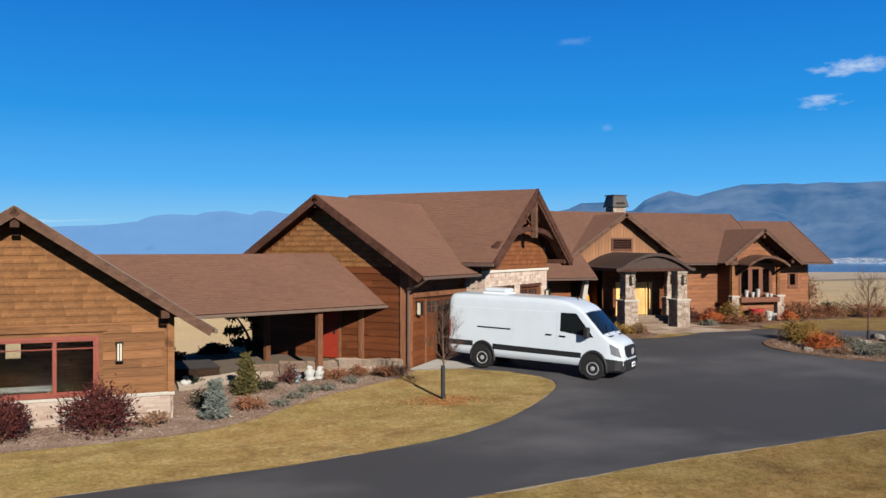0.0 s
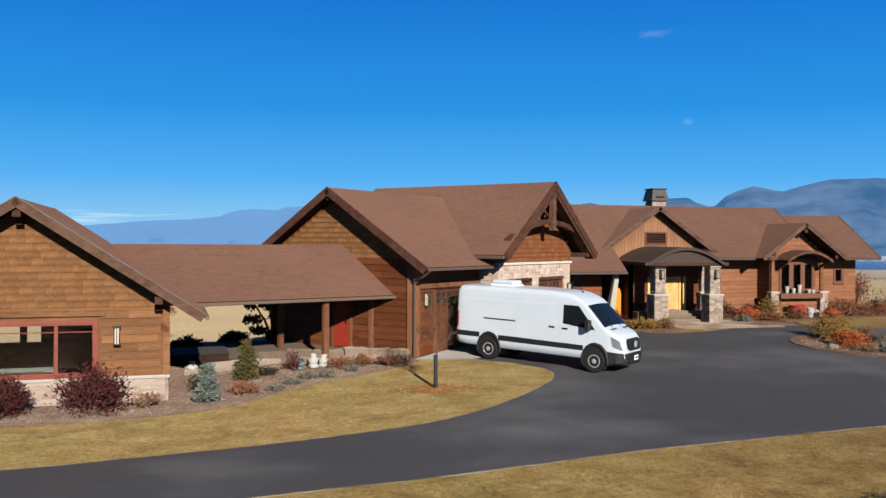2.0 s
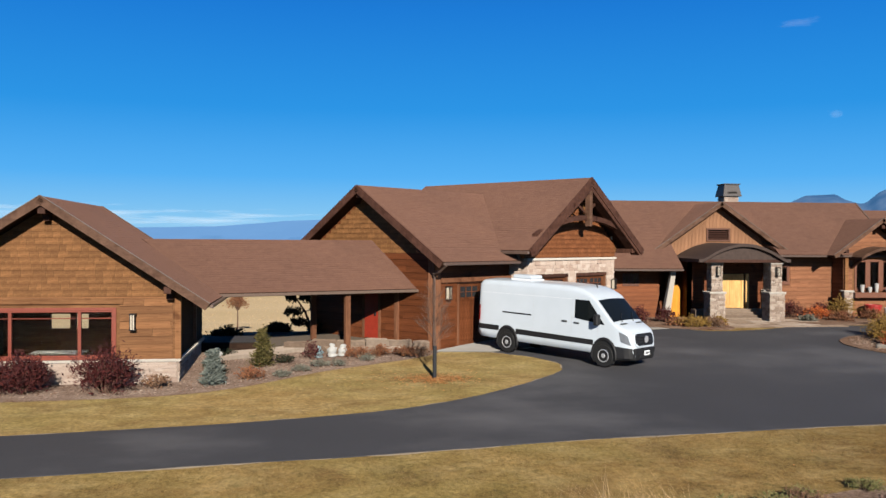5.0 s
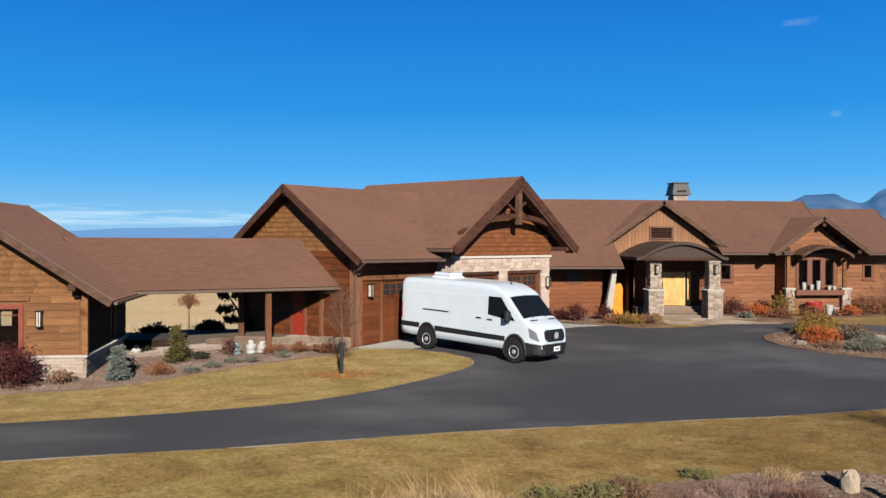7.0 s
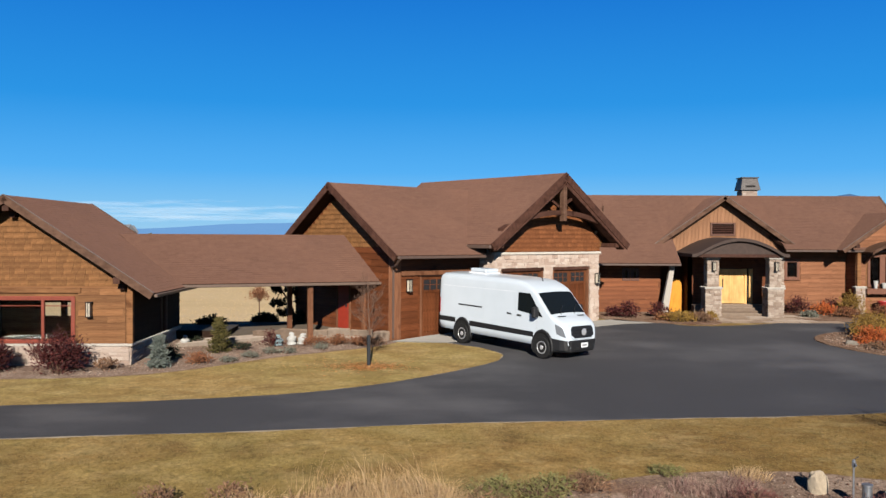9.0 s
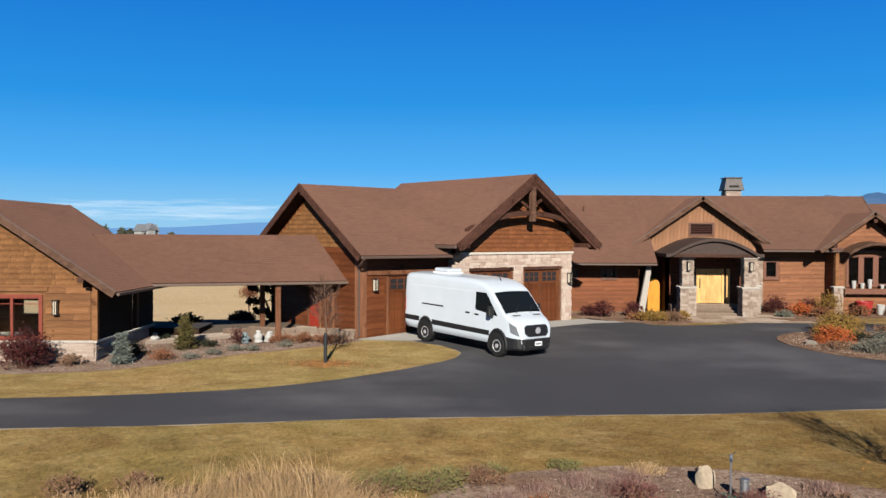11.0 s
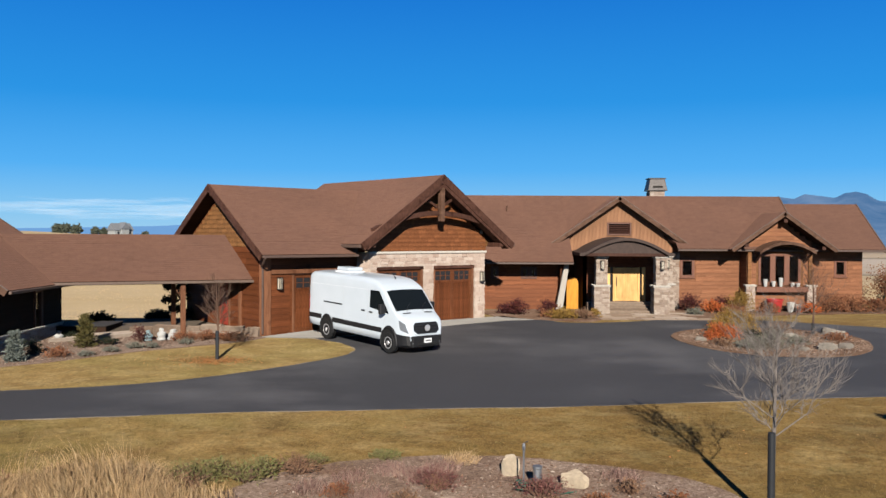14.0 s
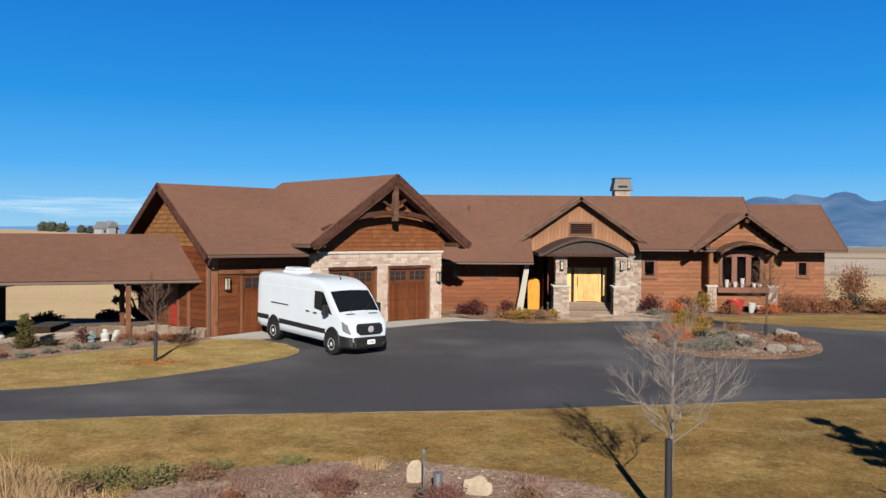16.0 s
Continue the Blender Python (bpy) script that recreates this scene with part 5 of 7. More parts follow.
for s_ in (1.40, 2.18):
    bm = bm_new()
    bay.block(bm, s_ - .15, s_ + .15, BWIN[2] + .1, BWIN[3] - .08, -.03, .06)
    part("mullion", bev(bm, .01), M["bay_frame"], house)
bm = bm_new()
bay.block(bm, .35, 3.2, 1.62, 1.92, 0, .55)
part("window_box", bev(bm, .015), M["bay_frame"], house, "long brown window box below the bay window")
for s in (.1, 3.45):
    bm = bm_new()
    bay.block(bm, s - .1, s + .1, 2.0, 4.0, 0, .14)
    part("bay_post", bev(bm, .01), M["siding"], house)
    bm = bm_new()
    bay.block(bm, s - .22, s + .22, .4, 1.92, 0, .3)
    pier = part("pier_core", bm, M["mortar"], house)
    clad(pier, Face(bay.at(s - .26, 0, .34)[:2], bay.at(s + .26, 0, .34)[:2]), "stone", STONES, .42, 1.92, .2, (.18, .4), lambda z: (0, .52), [], .0, .07, .014, random.Random(50 + int(s)), .3)
    bm = bm_new()
    bay.block(bm, s - .3, s + .3, 1.92, 2.02, -.02, .4)
    part("pier_cap", bev(bm, .012), M["cap"], house)
bm = bm_new()
prev = None
for i in range(17):
    t = i / 16
    x, z = 34.45 + 3.05 * t, 3.86 + .56 * math.sin(math.pi * t) ** .85
    if prev:
        solid(bm, [hp3(prev[0], 41.95, prev[1] - .16), hp3(x, 41.95, z - .16), hp3(x, 43.25, z - .16), hp3(prev[0], 43.25, prev[1] - .16),
                   hp3(prev[0], 41.95, prev[1]), hp3(x, 41.95, z), hp3(x, 43.25, z + .05), hp3(prev[0], 43.25, prev[1] + .05)], BOX)
    prev = (x, z)
bmesh.ops.remove_doubles(bm, verts=bm.verts[:], dist=1e-4)
part("eyebrow_roof", bm, M["rake"], house, "curved eyebrow roof above the bay window")
for x in (34.62, 37.33):
    bm = bm_new()
    beam(bm, hp3(x, 43.25, 3.25), hp3(x, 42.25, 3.78), .12, .14, (1, 0, 0))
    part("knee_brace", bev(bm, .01), M["timber"], house)
for x in (33.9, 38.1, 36.0):
    bm = bm_new()
    z = BPK - BS * abs(x - BX) - .3
    box(bm, x - 30.1, x - 29.9, 42.4 - 44, 43.3 - 44, z - .2, z)
    part("rafter_end", bev(bm, .012), M["timber"], house)
# chimney and roof pipes
cx, cy = 30.78 - 30, 50.5 - 44
bm = bm_new()
box(bm, cx - .46, cx + .46, cy - .46, cy + .46, 4.4, 7.58)
ch = part("chimney_stack", bm, M["mortar"], house, "stone chimney with a dark metal hood")
clad(ch, hf(30.32, 50.04, 31.24, 50.04), "stone", STONES, 6.8, 7.5, .14, (.2, .4), lambda z: (0, .92), [], .03, .05, .012, random.Random(61), .3)
clad(ch, hf(30.32, 50.96, 30.32, 50.04), "stone", STONES, 6.8, 7.5, .14, (.2, .4), lambda z: (0, .92), [], .03, .05, .012, random.Random(62), .3)
bm = bm_new()
solid(bm, [(cx - .62, cy - .62, 7.56), (cx + .62, cy - .62, 7.56), (cx + .62, cy + .62, 7.56), (cx - .62, cy + .62, 7.56), (cx - .47, cy - .47, 8.30), (cx + .47, cy - .47, 8.30), (cx + .47, cy + .47, 8.30), (cx - .47, cy + .47, 8.30)], BOX)
hood = part("chimney_hood", bev(bm, .015), M["hood"], ch)
bm = bm_new()
box(bm, cx - .54, cx + .54, cy - .54, cy + .54, 8.30, 8.37)
part("hood_cap", bev(bm, .01), M["hood"], ch)
# a black block stands for the open slot, its darkness as colour
bm = bm_new()
box(bm, cx - .3, cx + .3, cy - .60, cy - .5, 7.74, 7.86)
part("hood_slot", bm, M["shade_black"], ch)
for x, y in ((21.0, 46.0), (37.3, 45.2)):
    bm = bm_new()
    lathe(bm, [(.04, 0), (.04, .30), (.05, .31), (.05, .36)], 10, at=(x - 30, y - 44, rz(y) - .05))
    part("roof_pipe", bm, M["rake"], house)
# porch floor and steps
for i, (y0, y1, z, x0, x1) in enumerate(((42.3, 43.0, 1.05, 25.2, 29.4), (42.0, 42.4, .92, 26.0, 28.95), (41.6, 42.0, .79, 25.95, 28.6), (41.15, 41.6, .66, 26.1, 28.4))):
    bm = bm_new()
    box(bm, x0 - 30, x1 - 30, y0 - 44, y1 - 44, .4, z)
    part("step", bev(bm, .02), M["flag"], house)
rf = random.Random(90)
for y0 in range(5):
    x = -4.9 + rf.uniform(0, .2)
    while x < .2:
        w_ = rf.uniform(.5, 1.1)
        bm = bm_new()
        box(bm, x + .01, x + w_ - .012, -6.35 + y0 * .78 + .01, -6.35 + y0 * .78 + .765, .45, .562 + rf.uniform(-.01, .012))
        part("flagstone", bev(bm, .014), M["flag"], house)
        x += w_

# ---- van ----
k = Mat("white_paint", 0.28, 0, 0.5)
k.color(k.ramp(k.noise(1.2, 4), [(0.3, (0.405, 0.450, 0.490)), (0.7, (0.435, 0.480, 0.520))]))
k.p.inputs["Coat Weight"].default_value = 0.4
M["white_paint"] = k.m
M["black_plastic"] = plain("black_plastic", (0.011, 0.011, 0.012), 0.55)
M["tyre"] = plain("tyre_rubber", (0.010, 0.010, 0.010), 0.7)
M["rim"] = plain("grey_steel_rim", (0.42, 0.42, 0.43), 0.4, 0.5)
k = Mat("tinted_glass", 0.05, 0, 0.30)
k.color((0.006, 0.008, 0.009))
M["tint"] = k.m
k = Mat("headlamp", 0.08, 0, 0.6)
k.color((0.13, 0.14, 0.155))
M["headlamp"] = k.m
M["tail"] = plain("tail_lamp_red", (0.283, 0.016, 0.012), 0.25)
M["plate"] = plain("number_plate", (0.567, 0.583, 0.599), 0.4)

VK = 1.0
van = thing("van", pose(13.40, 30.99, .375, 0, 1.8, -50), "long white high-roof cargo van with a black side stripe", "van")
TOP = [(-1.48, 2.40), (-1.44, 2.49), (-1.34, 2.535), (0, 2.56), (2.2, 2.57), (2.8, 2.555), (3.2, 2.51), (3.5, 2.41), (3.75, 2.27), (3.95, 2.09), (4.35, 1.68), (4.60, 1.41), (4.72, 1.34), (4.98, 1.24), (5.14, 1.13), (5.24, .98), (5.30, .78), (5.33, .58)]
BOT = [(-1.48, .52), (-1.38, .34), (0, .31), (4.0, .29), (4.75, .30), (5.0, .34), (5.33, .40)]
WID = [(-1.48, .93), (-1.38, .985), (0, .995), (3.6, .995), (4.3, .98), (4.8, .95), (5.08, .88), (5.22, .80), (5.33, .66)]


def van_edge(x):
    """Height and width of the rounded edge between the van's side and its top."""
    return interp(x, [(-1.48, .20), (3.0, .22), (3.6, .17), (3.9, .09), (4.6, .08), (4.8, .14), (5.33, .16)]), interp(x, [(-1.48, .20), (3.0, .22), (3.6, .16), (3.9, .10), (4.6, .10), (4.8, .20), (5.33, .24)])


def van_wall(x, z):
    return interp(x, WID) * (1 - .012 * max(0, .9 - z) - .032 * max(0, z - 1.25) ** 1.2)


def van_side(x, z):
    """Half the van's width at a place along it and a height."""
    t, (eh, ew) = interp(x, TOP), van_edge(x)
    q = min(1, max(0, (z - (t - eh)) / eh))
    return van_wall(x, z) - ew * (1 - math.sqrt(1 - q * q))


def van_top(x, y):
    """The height of the van's upper skin at a place along and across it."""
    t, (eh, ew) = interp(x, TOP), van_edge(x)
    flat = van_wall(x, t) - ew
    if abs(y) <= flat:
        return t + .035 * (1 - (y / flat) ** 2)
    return t - eh + eh * math.sqrt(max(0, 1 - ((abs(y) - flat) / ew) ** 2))


LIFT = .17


def vp(x, y, z):
    """A place on the raised body, in the van's own metres."""
    return (x * VK, y * VK, z * 1.0 + LIFT)


STN = [-1.48, -1.43, -1.3, -1.0, -.5, 0, .5, 1, 1.5, 2, 2.5, 2.9, 3.2, 3.4, 3.6, 3.75, 3.9, 4.05, 4.2, 4.35, 4.5, 4.6, 4.68, 4.75, 4.85, 4.95, 5.05, 5.13, 5.2, 5.26, 5.3, 5.33]
bm = bm_new()
rings = []
for x in STN:
    t, b, (eh, ew) = interp(x, TOP), interp(x, BOT), van_edge(x)
    zs = [b + (t - eh - b) * i / 8 for i in range(9)] + [t - eh + eh * math.sin(math.pi / 2 * i / 6) for i in range(1, 7)]
    right = [(-van_side(x, z), z) for z in zs]
    flat = -right[-1][0]
    right += [(-flat * f_, van_top(x, flat * f_)) for f_ in (.75, .5, .25)]
    ring = right + [(0, van_top(x, 0))] + [(-y, z) for y, z in right[::-1]] + [(0, b)]
    rings.append([bm.verts.new(vp(x, y, z)) for y, z in ring])
for r0, r1 in zip(rings, rings[1:]):
    n = len(r0)
    for j in range(n):
        bm.faces.new((r0[j], r1[j], r1[(j + 1) % n], r0[(j + 1) % n]))
bm.faces.new(rings[0])
bm.faces.new(rings[-1][::-1])
body = part("body", bm, M["white_paint"], van, smooth=True)


def side_patch(name, left, right, material, parent, off=.008, side=-1, rows=6, cols=10, label=""):
    """A skin on the van's side between a left and a right edge, each (x, z) from the bottom up."""
    bm = bm_new()
    grid = []
    for i in range(rows + 1):
        v = i / rows
        row = []
        for j in range(cols + 1):
            u = j / cols
            lx, lz = interp(v, [(k_ / (len(left) - 1), p[0]) for k_, p in enumerate(left)]), interp(v, [(k_ / (len(left) - 1), p[1]) for k_, p in enumerate(left)])
            qx, qz = interp(v, [(k_ / (len(right) - 1), p[0]) for k_, p in enumerate(right)]), interp(v, [(k_ / (len(right) - 1), p[1]) for k_, p in enumerate(right)])
            x, z = lx + (qx - lx) * u, lz + (qz - lz) * u
            row.append(bm.verts.new(vp(x, side * (van_side(x, z) + off), z)))
        grid.append(row)
    for a, b in zip(grid, grid[1:]):
        for j in range(cols):
            bm.faces.new((a[j], a[j + 1], b[j + 1], b[j]))
    ext = bmesh.ops.extrude_face_region(bm, geom=bm.faces[:])
    bmesh.ops.translate(bm, vec=(0, -side * .02, 0), verts=[v for v in ext["geom"] if isinstance(v, bmesh.types.BMVert)])
    return part(name, bm, material, parent, label)


for sd in (-1, 1):
    side_patch("side_window", [(3.06, 1.44), (3.06, 2.10)], [(4.30, 1.30), (3.64, 2.10)], M["tint"], van, side=sd)
    side_patch("side_stripe", [(-1.45, .63), (-1.45, .82)], [(-.42, .63), (-.42, .82)], M["black_plastic"], van, .014, sd, 1, 8)
    side_patch("side_stripe", [(.42, .58), (.42, .78)], [(3.86, .56), (3.86, .74)], M["black_plastic"], van, .014, sd, 1, 16)
    side_patch("door_handle", [(2.52, 1.26), (2.52, 1.31)], [(2.74, 1.26), (2.74, 1.31)], M["black_plastic"], van, .03, sd, 1, 2)
    side_patch("door_handle", [(3.04, 1.24), (3.04, 1.29)], [(3.26, 1.24), (3.26, 1.29)], M["black_plastic"], van, .03, sd, 1, 2)
    for x in (2.92, 4.02):
        side_patch("door_seam", [(x, .86), (x, 1.25 if x > 4 else 2.1)], [(x + .009, .86), (x + .009, 1.25 if x > 4 else 2.1)], M["rim"], van, .002, sd, 8, 1)
    side_patch("door_seam", [(1.2, .86), (1.2, 2.3)], [(1.207, .86), (1.207, 2.3)], M["rim"], van, .001, sd, 8, 1)
    side_patch("body_crease", [(-1.3, 2.05), (-1.3, 2.062)], [(2.9, 2.10), (2.9, 2.112)], M["plate"], van, .002, sd, 1, 20)
    side_patch("tail_lamp", [(-1.465, .95), (-1.465, 1.55)], [(-1.38, .95), (-1.38, 1.55)], M["tail"], van, .008, sd, 4, 2)
    side_patch("headlamp", [(4.93, .78), (4.86, 1.12)], [(5.25, .66), (5.15, 1.0)], M["headlamp"], van, .012, sd, 4, 8)
    side_patch("front_bumper_end", [(4.68, .20), (4.62, .62)], [(5.31, .22), (5.28, .56)], M["black_plastic"], van, .02, sd, 3, 8)
side_patch("sliding_rail", [(-.25, 1.34), (-.25, 1.39)], [(1.12, 1.34), (1.12, 1.39)], M["black_plastic"], van, .01, -1, 1, 8)


def top_patch(name, x0, x1, w0, w1, material, off, parent, nx=10, ny=12):
    """A skin on the van's upper side: windscreen, bonnet grilles."""
    bm = bm_new()
    grid = []
    for i in range(nx + 1):
        x = x0 + (x1 - x0) * i / nx
        row = []
        for j in range(ny + 1):
            y = (w0 + (w1 - w0) * i / nx) * (2 * j / ny - 1) * interp(x, WID)
            row.append(bm.verts.new(vp(x + off * .6, y, van_top(x, y) + off)))
        grid.append(row)
    for a, b in zip(grid, grid[1:]):
        for j in range(ny):
            bm.faces.new((a[j], b[j], b[j + 1], a[j + 1]))
    return part(name, bm, material, parent, smooth=True)


top_patch("windscreen", 3.93, 4.60, .86, .91, M["tint"], .014, van, 14, 14)
for y in (-.5, .5):
    bm = bm_new()
    beam(bm, vp(4.78, y - .17, 1.36), vp(4.78, y + .17, 1.36), .10, .02)
    part("bonnet_grille", bev(bm, .006), M["black_plastic"], van)
for y in (-.42, .30):
    bm = bm_new()
    tube(bm, [vp(4.68, y, 1.42), vp(4.55, y + .1, 1.54), vp(4.42, y + .34, 1.69)], .012, 5)
    part("wiper", bm, M["black_plastic"], van)
# grille, bumper, plate
bm = bm_new()
outer = [(-.48, .60), (.48, .60), (.64, .74), (.63, 1.0), (.52, 1.09), (-.52, 1.09), (-.63, 1.0), (-.64, .74)]
lo = [bm.verts.new(vp(5.10 - .18 * (z - .56), y, z)) for y, z in outer]
hi = [bm.verts.new(vp(5.43 - .24 * (z - .56) - .10 * abs(y), y, z)) for y, z in outer]
bm.faces.new(hi)
bm.faces.new(lo[::-1])
for j in range(8):
    bm.faces.new((lo[j], lo[(j + 1) % 8], hi[(j + 1) % 8], hi[j]))
part("grille_surround", bev(bm, .012), M["white_paint"], van, "white frame round the grille")
bm = bm_new()
inner = [(-.43, .64), (.43, .64), (.58, .75), (.57, .97), (.48, 1.05), (-.48, 1.05), (-.57, .97), (-.58, .75)]
lo = [bm.verts.new(vp(5.15 - .18 * (z - .56), y, z)) for y, z in inner]
hi = [bm.verts.new(vp(5.443 - .24 * (z - .56) - .10 * abs(y), y, z)) for y, z in inner]
bm.faces.new(hi)
bm.faces.new(lo[::-1])
for j in range(8):
    bm.faces.new((lo[j], lo[(j + 1) % 8], hi[(j + 1) % 8], hi[j]))
grille = part("grille", bm, M["black_plastic"], van)
for z in (.74, .84, .94):
    for sd in (-1, 1):
        bm = bm_new()
        beam(bm, vp(5.45 - .24 * (z - .56), sd * .10, z), vp(5.45 - .24 * (z - .56) - .038, sd * .48, z), .03, .02)
        part("grille_bar", bev(bm, .004), M["black_plastic"], grille)
bm = bm_new()
lathe(bm, [(.12 * VK, 0), (.12 * VK, .018), (.095 * VK, .026)], 20, 'x', vp(5.385, 0, .85))
part("badge", bm, M["rim"], grille, "round chrome badge")
bm = bm_new()
solid(bm, [vp(4.75, -.95, .12), vp(4.75, .95, .12), vp(5.34, .62, .14), vp(5.34, -.62, .14), vp(4.75, -.975, .60), vp(4.75, .975, .60), vp(5.40, .66, .56), vp(5.40, -.66, .56)], BOX)
bump_ = part("front_bumper", bev(bm, .04), M["black_plastic"], van)
bm = bm_new()
beam(bm, vp(5.385, -.42, .27), vp(5.385, .42, .27), .03, .10)
part("air_intake", bev(bm, .008), M["tyre"], bump_)
for y in (-.62, .62):
    bm = bm_new()
    lathe(bm, [(.055, 0), (.055, .02)], 12, 'x', vp(5.33, y * .95, .32))
    part("fog_lamp", bm, M["headlamp"], bump_)
bm = bm_new()
box(bm, 5.425, 5.445, -.17, .17, .48, .64)
pl = part("number_plate", bev(bm, .004), M["plate"], van)
bm = bm_new()
for i in range(6):
    y = -.12 + i * .043
    box(bm, 5.445, 5.449, y, y + .026, .525, .595)
part("plate_marks", bm, M["iron"], pl, kind="stuff")
bm = bm_new()
box(bm, -1.3, 4.6, -.55, .55, .36, .62)
part("underbody", bev(bm, .04), M["tyre"], van, "dark chassis under the floor")
# mirrors, roof unit, aerial, rear doors
for sd in (-1, 1):
    bm = bm_new()
    box(bm, 4.02 * VK, 4.20 * VK, sd * 1.06 * VK, sd * 1.30 * VK, 1.28 + LIFT, 1.66 + LIFT)
    mir = part("wing_mirror", bev(bm, .035), M["black_plastic"], van)
    bm = bm_new()
    beam(bm, vp(4.10, sd * .93, 1.38), vp(4.10, sd * 1.1, 1.42), .08, .06)
    part("mirror_arm", bm, M["black_plastic"], mir)
bm = bm_new()
box(bm, -.32, .60, -.36, .36, 2.79, 2.95)
ac = part("roof_unit", bev(bm, .05), M["white_paint"], van, "white roof air-conditioning unit")
bm = bm_new()
box(bm, -.36, .64, -.40, .40, 2.73, 2.80)
part("roof_unit_base", bev(bm, .015), M["plate"], ac)
bm = bm_new()
tube(bm, [vp(3.34, 0, 2.46), vp(3.30, 0, 2.59), vp(3.2, 0, 2.67)], [.03, .018, .008], 6)
part("aerial", bm, M["black_plastic"], van)
bm = bm_new()
box(bm, -1.53, -1.42, -.92, .92, .42 + LIFT, .60 + LIFT)
part("rear_bumper", bev(bm, .02), M["black_plastic"], van)
bm = bm_new()
box(bm, -1.488, -1.475, -.006, .006, .65 + LIFT, 2.3 + LIFT)
part("rear_door_seam", bm, M["black_plastic"], van)


def wheel(x, sd):
    """A wheel: tyre, steel rim and hub, before a black disc for the well."""
    R = .40
    # flat black disc on the body: the hollow well's darkness as colour
    bm = bm_new()
    yb = sd * (van_side(x, .8) * VK - .03)
    vs = [bm.verts.new((x * VK + .47 * math.cos(a), yb, R + .55 * math.sin(a))) for a in [radians(-25 + 230 * i / 24) for i in range(25)]]
    bm.faces.new(vs)
    ext = bmesh.ops.extrude_face_region(bm, geom=bm.faces[:])
    bmesh.ops.translate(bm, vec=(0, sd * .037, 0), verts=[v for v in ext["geom"] if isinstance(v, bmesh.types.BMVert)])
    part("dark_well_disc", bm, M["tyre"], van)
    bm = bm_new()
    ring = []
    for i in range(25):
        a = radians(-12 + 204 * i / 24)
        c, s_ = math.cos(a), math.sin(a)
        ring.append([bm.verts.new((x * VK + p * c, yb + sd * o, R + q * s_)) for p, q, o in ((.455, .535, 0), (.455, .535, .065), (.50, .60, .062), (.53, .645, .03), (.53, .645, 0))])
    for r0, r1 in zip(ring, ring[1:]):
        for j in range(5):
            bm.faces.new((r0[j], r1[j], r1[(j + 1) % 5], r0[(j + 1) % 5]))
    bm.faces.new(ring[0])
    bm.faces.new(ring[-1][::-1])
    part("arch_trim", bm, M["black_plastic"], van, "black plastic wheel arch trim", smooth=True)
    yc = sd * (van_side(x, .5) * VK - .10)
    bm = bm_new()
    lathe(bm, [(.22, -.12), (R - .03, -.125), (R, -.09), (R, .09), (R - .03, .125), (.22, .12)], 32, 'y', (x * VK, yc, R))
    w_ = part("wheel", bm, M["tyre"], van, "black tyre on a grey steel rim", smooth=False)
    bm = bm_new()
    y0 = yc + sd * .125
    lathe(bm, [(.225, -sd * .03), (.225, 0.0), (.20, sd * .005), (.17, -sd * .035), (.09, -sd * .02), (.07, sd * .012), (.02, sd * .014)], 28, 'y', (x * VK, y0, R))
    rim = part("rim", bm, M["rim"], w_)
    for i in range(8):
        a = 2 * math.pi * i / 8
        bm = bm_new()
        lathe(bm, [(.022, 0), (.022, sd * .012)], 8, 'y', (x * VK + .135 * math.cos(a), y0 - sd * .03, R + .135 * math.sin(a)))
        part("rim_hole", bm, M["tyre"], w_)


for sd in (-1, 1):
    wheel(0, sd)
    wheel(4.3, sd)

# ---- trees, shrubs and garden things ----
def bark(name, lo, hi):
    k = Mat(name, 0.9, 0, 0.15)
    k.color(k.ramp(k.noise(9, 5, stretch=(1, 1, .25)), [(0.3, lo), (0.7, hi)]))
    k.bump(k.noise(26, 4), .4, .01)
    return k.m


def leaf(name, cols, rough=0.7):
    k = Mat(name, rough, 0, 0.2)
    n = len(cols)
    col = k.ramp(k.island(), [(i / max(1, n - 1), c) for i, c in enumerate(cols)])
    col = k.mix(1.0, col, k.ramp(k.noise(3, 3), [(0.35, (.8, .8, .8)), (0.65, (1.12, 1.1, 1.08))]), 'MULTIPLY')
    k.color(col)
    k.p.inputs["Subsurface Weight"].default_value = 0.0
    return k.m


M["bark_grey"] = bark("pale_bark", (0.085, 0.070, 0.062), (0.210, 0.184, 0.166))
M["bark_brown"] = bark("brown_bark", (0.058, 0.033, 0.024), (0.128, 0.077, 0.053))
M["guard"] = plain("black_trunk_guard", (0.015, 0.016, 0.018), 0.6)
M["burgundy"] = leaf("burgundy_leaves", [(0.030, 0.008, 0.008), (0.052, 0.011, 0.011), (0.082, 0.018, 0.015), (0.022, 0.007, 0.008)])
M["rust"] = leaf("rust_leaves", [(0.175, 0.062, 0.028), (0.135, 0.049, 0.025), (0.215, 0.098, 0.046), (0.108, 0.050, 0.028)])
M["orange"] = leaf("orange_red_leaves", [(0.354, 0.068, 0.017), (0.422, 0.116, 0.028), (0.272, 0.048, 0.017), (0.306, 0.116, 0.034)])
M["olive"] = leaf("olive_gold_leaves", [(0.170, 0.102, 0.020), (0.224, 0.136, 0.031), (0.136, 0.079, 0.018), (0.258, 0.150, 0.041)])
M["blue_spruce"] = leaf("blue_grey_needles", [(0.088, 0.106, 0.094), (0.136, 0.154, 0.136), (0.060, 0.074, 0.062), (0.180, 0.192, 0.166)])
M["pine"] = leaf("yellow_green_needles", [(0.055, 0.048, 0.012), (0.086, 0.072, 0.022), (0.036, 0.034, 0.010), (0.120, 0.092, 0.034)])
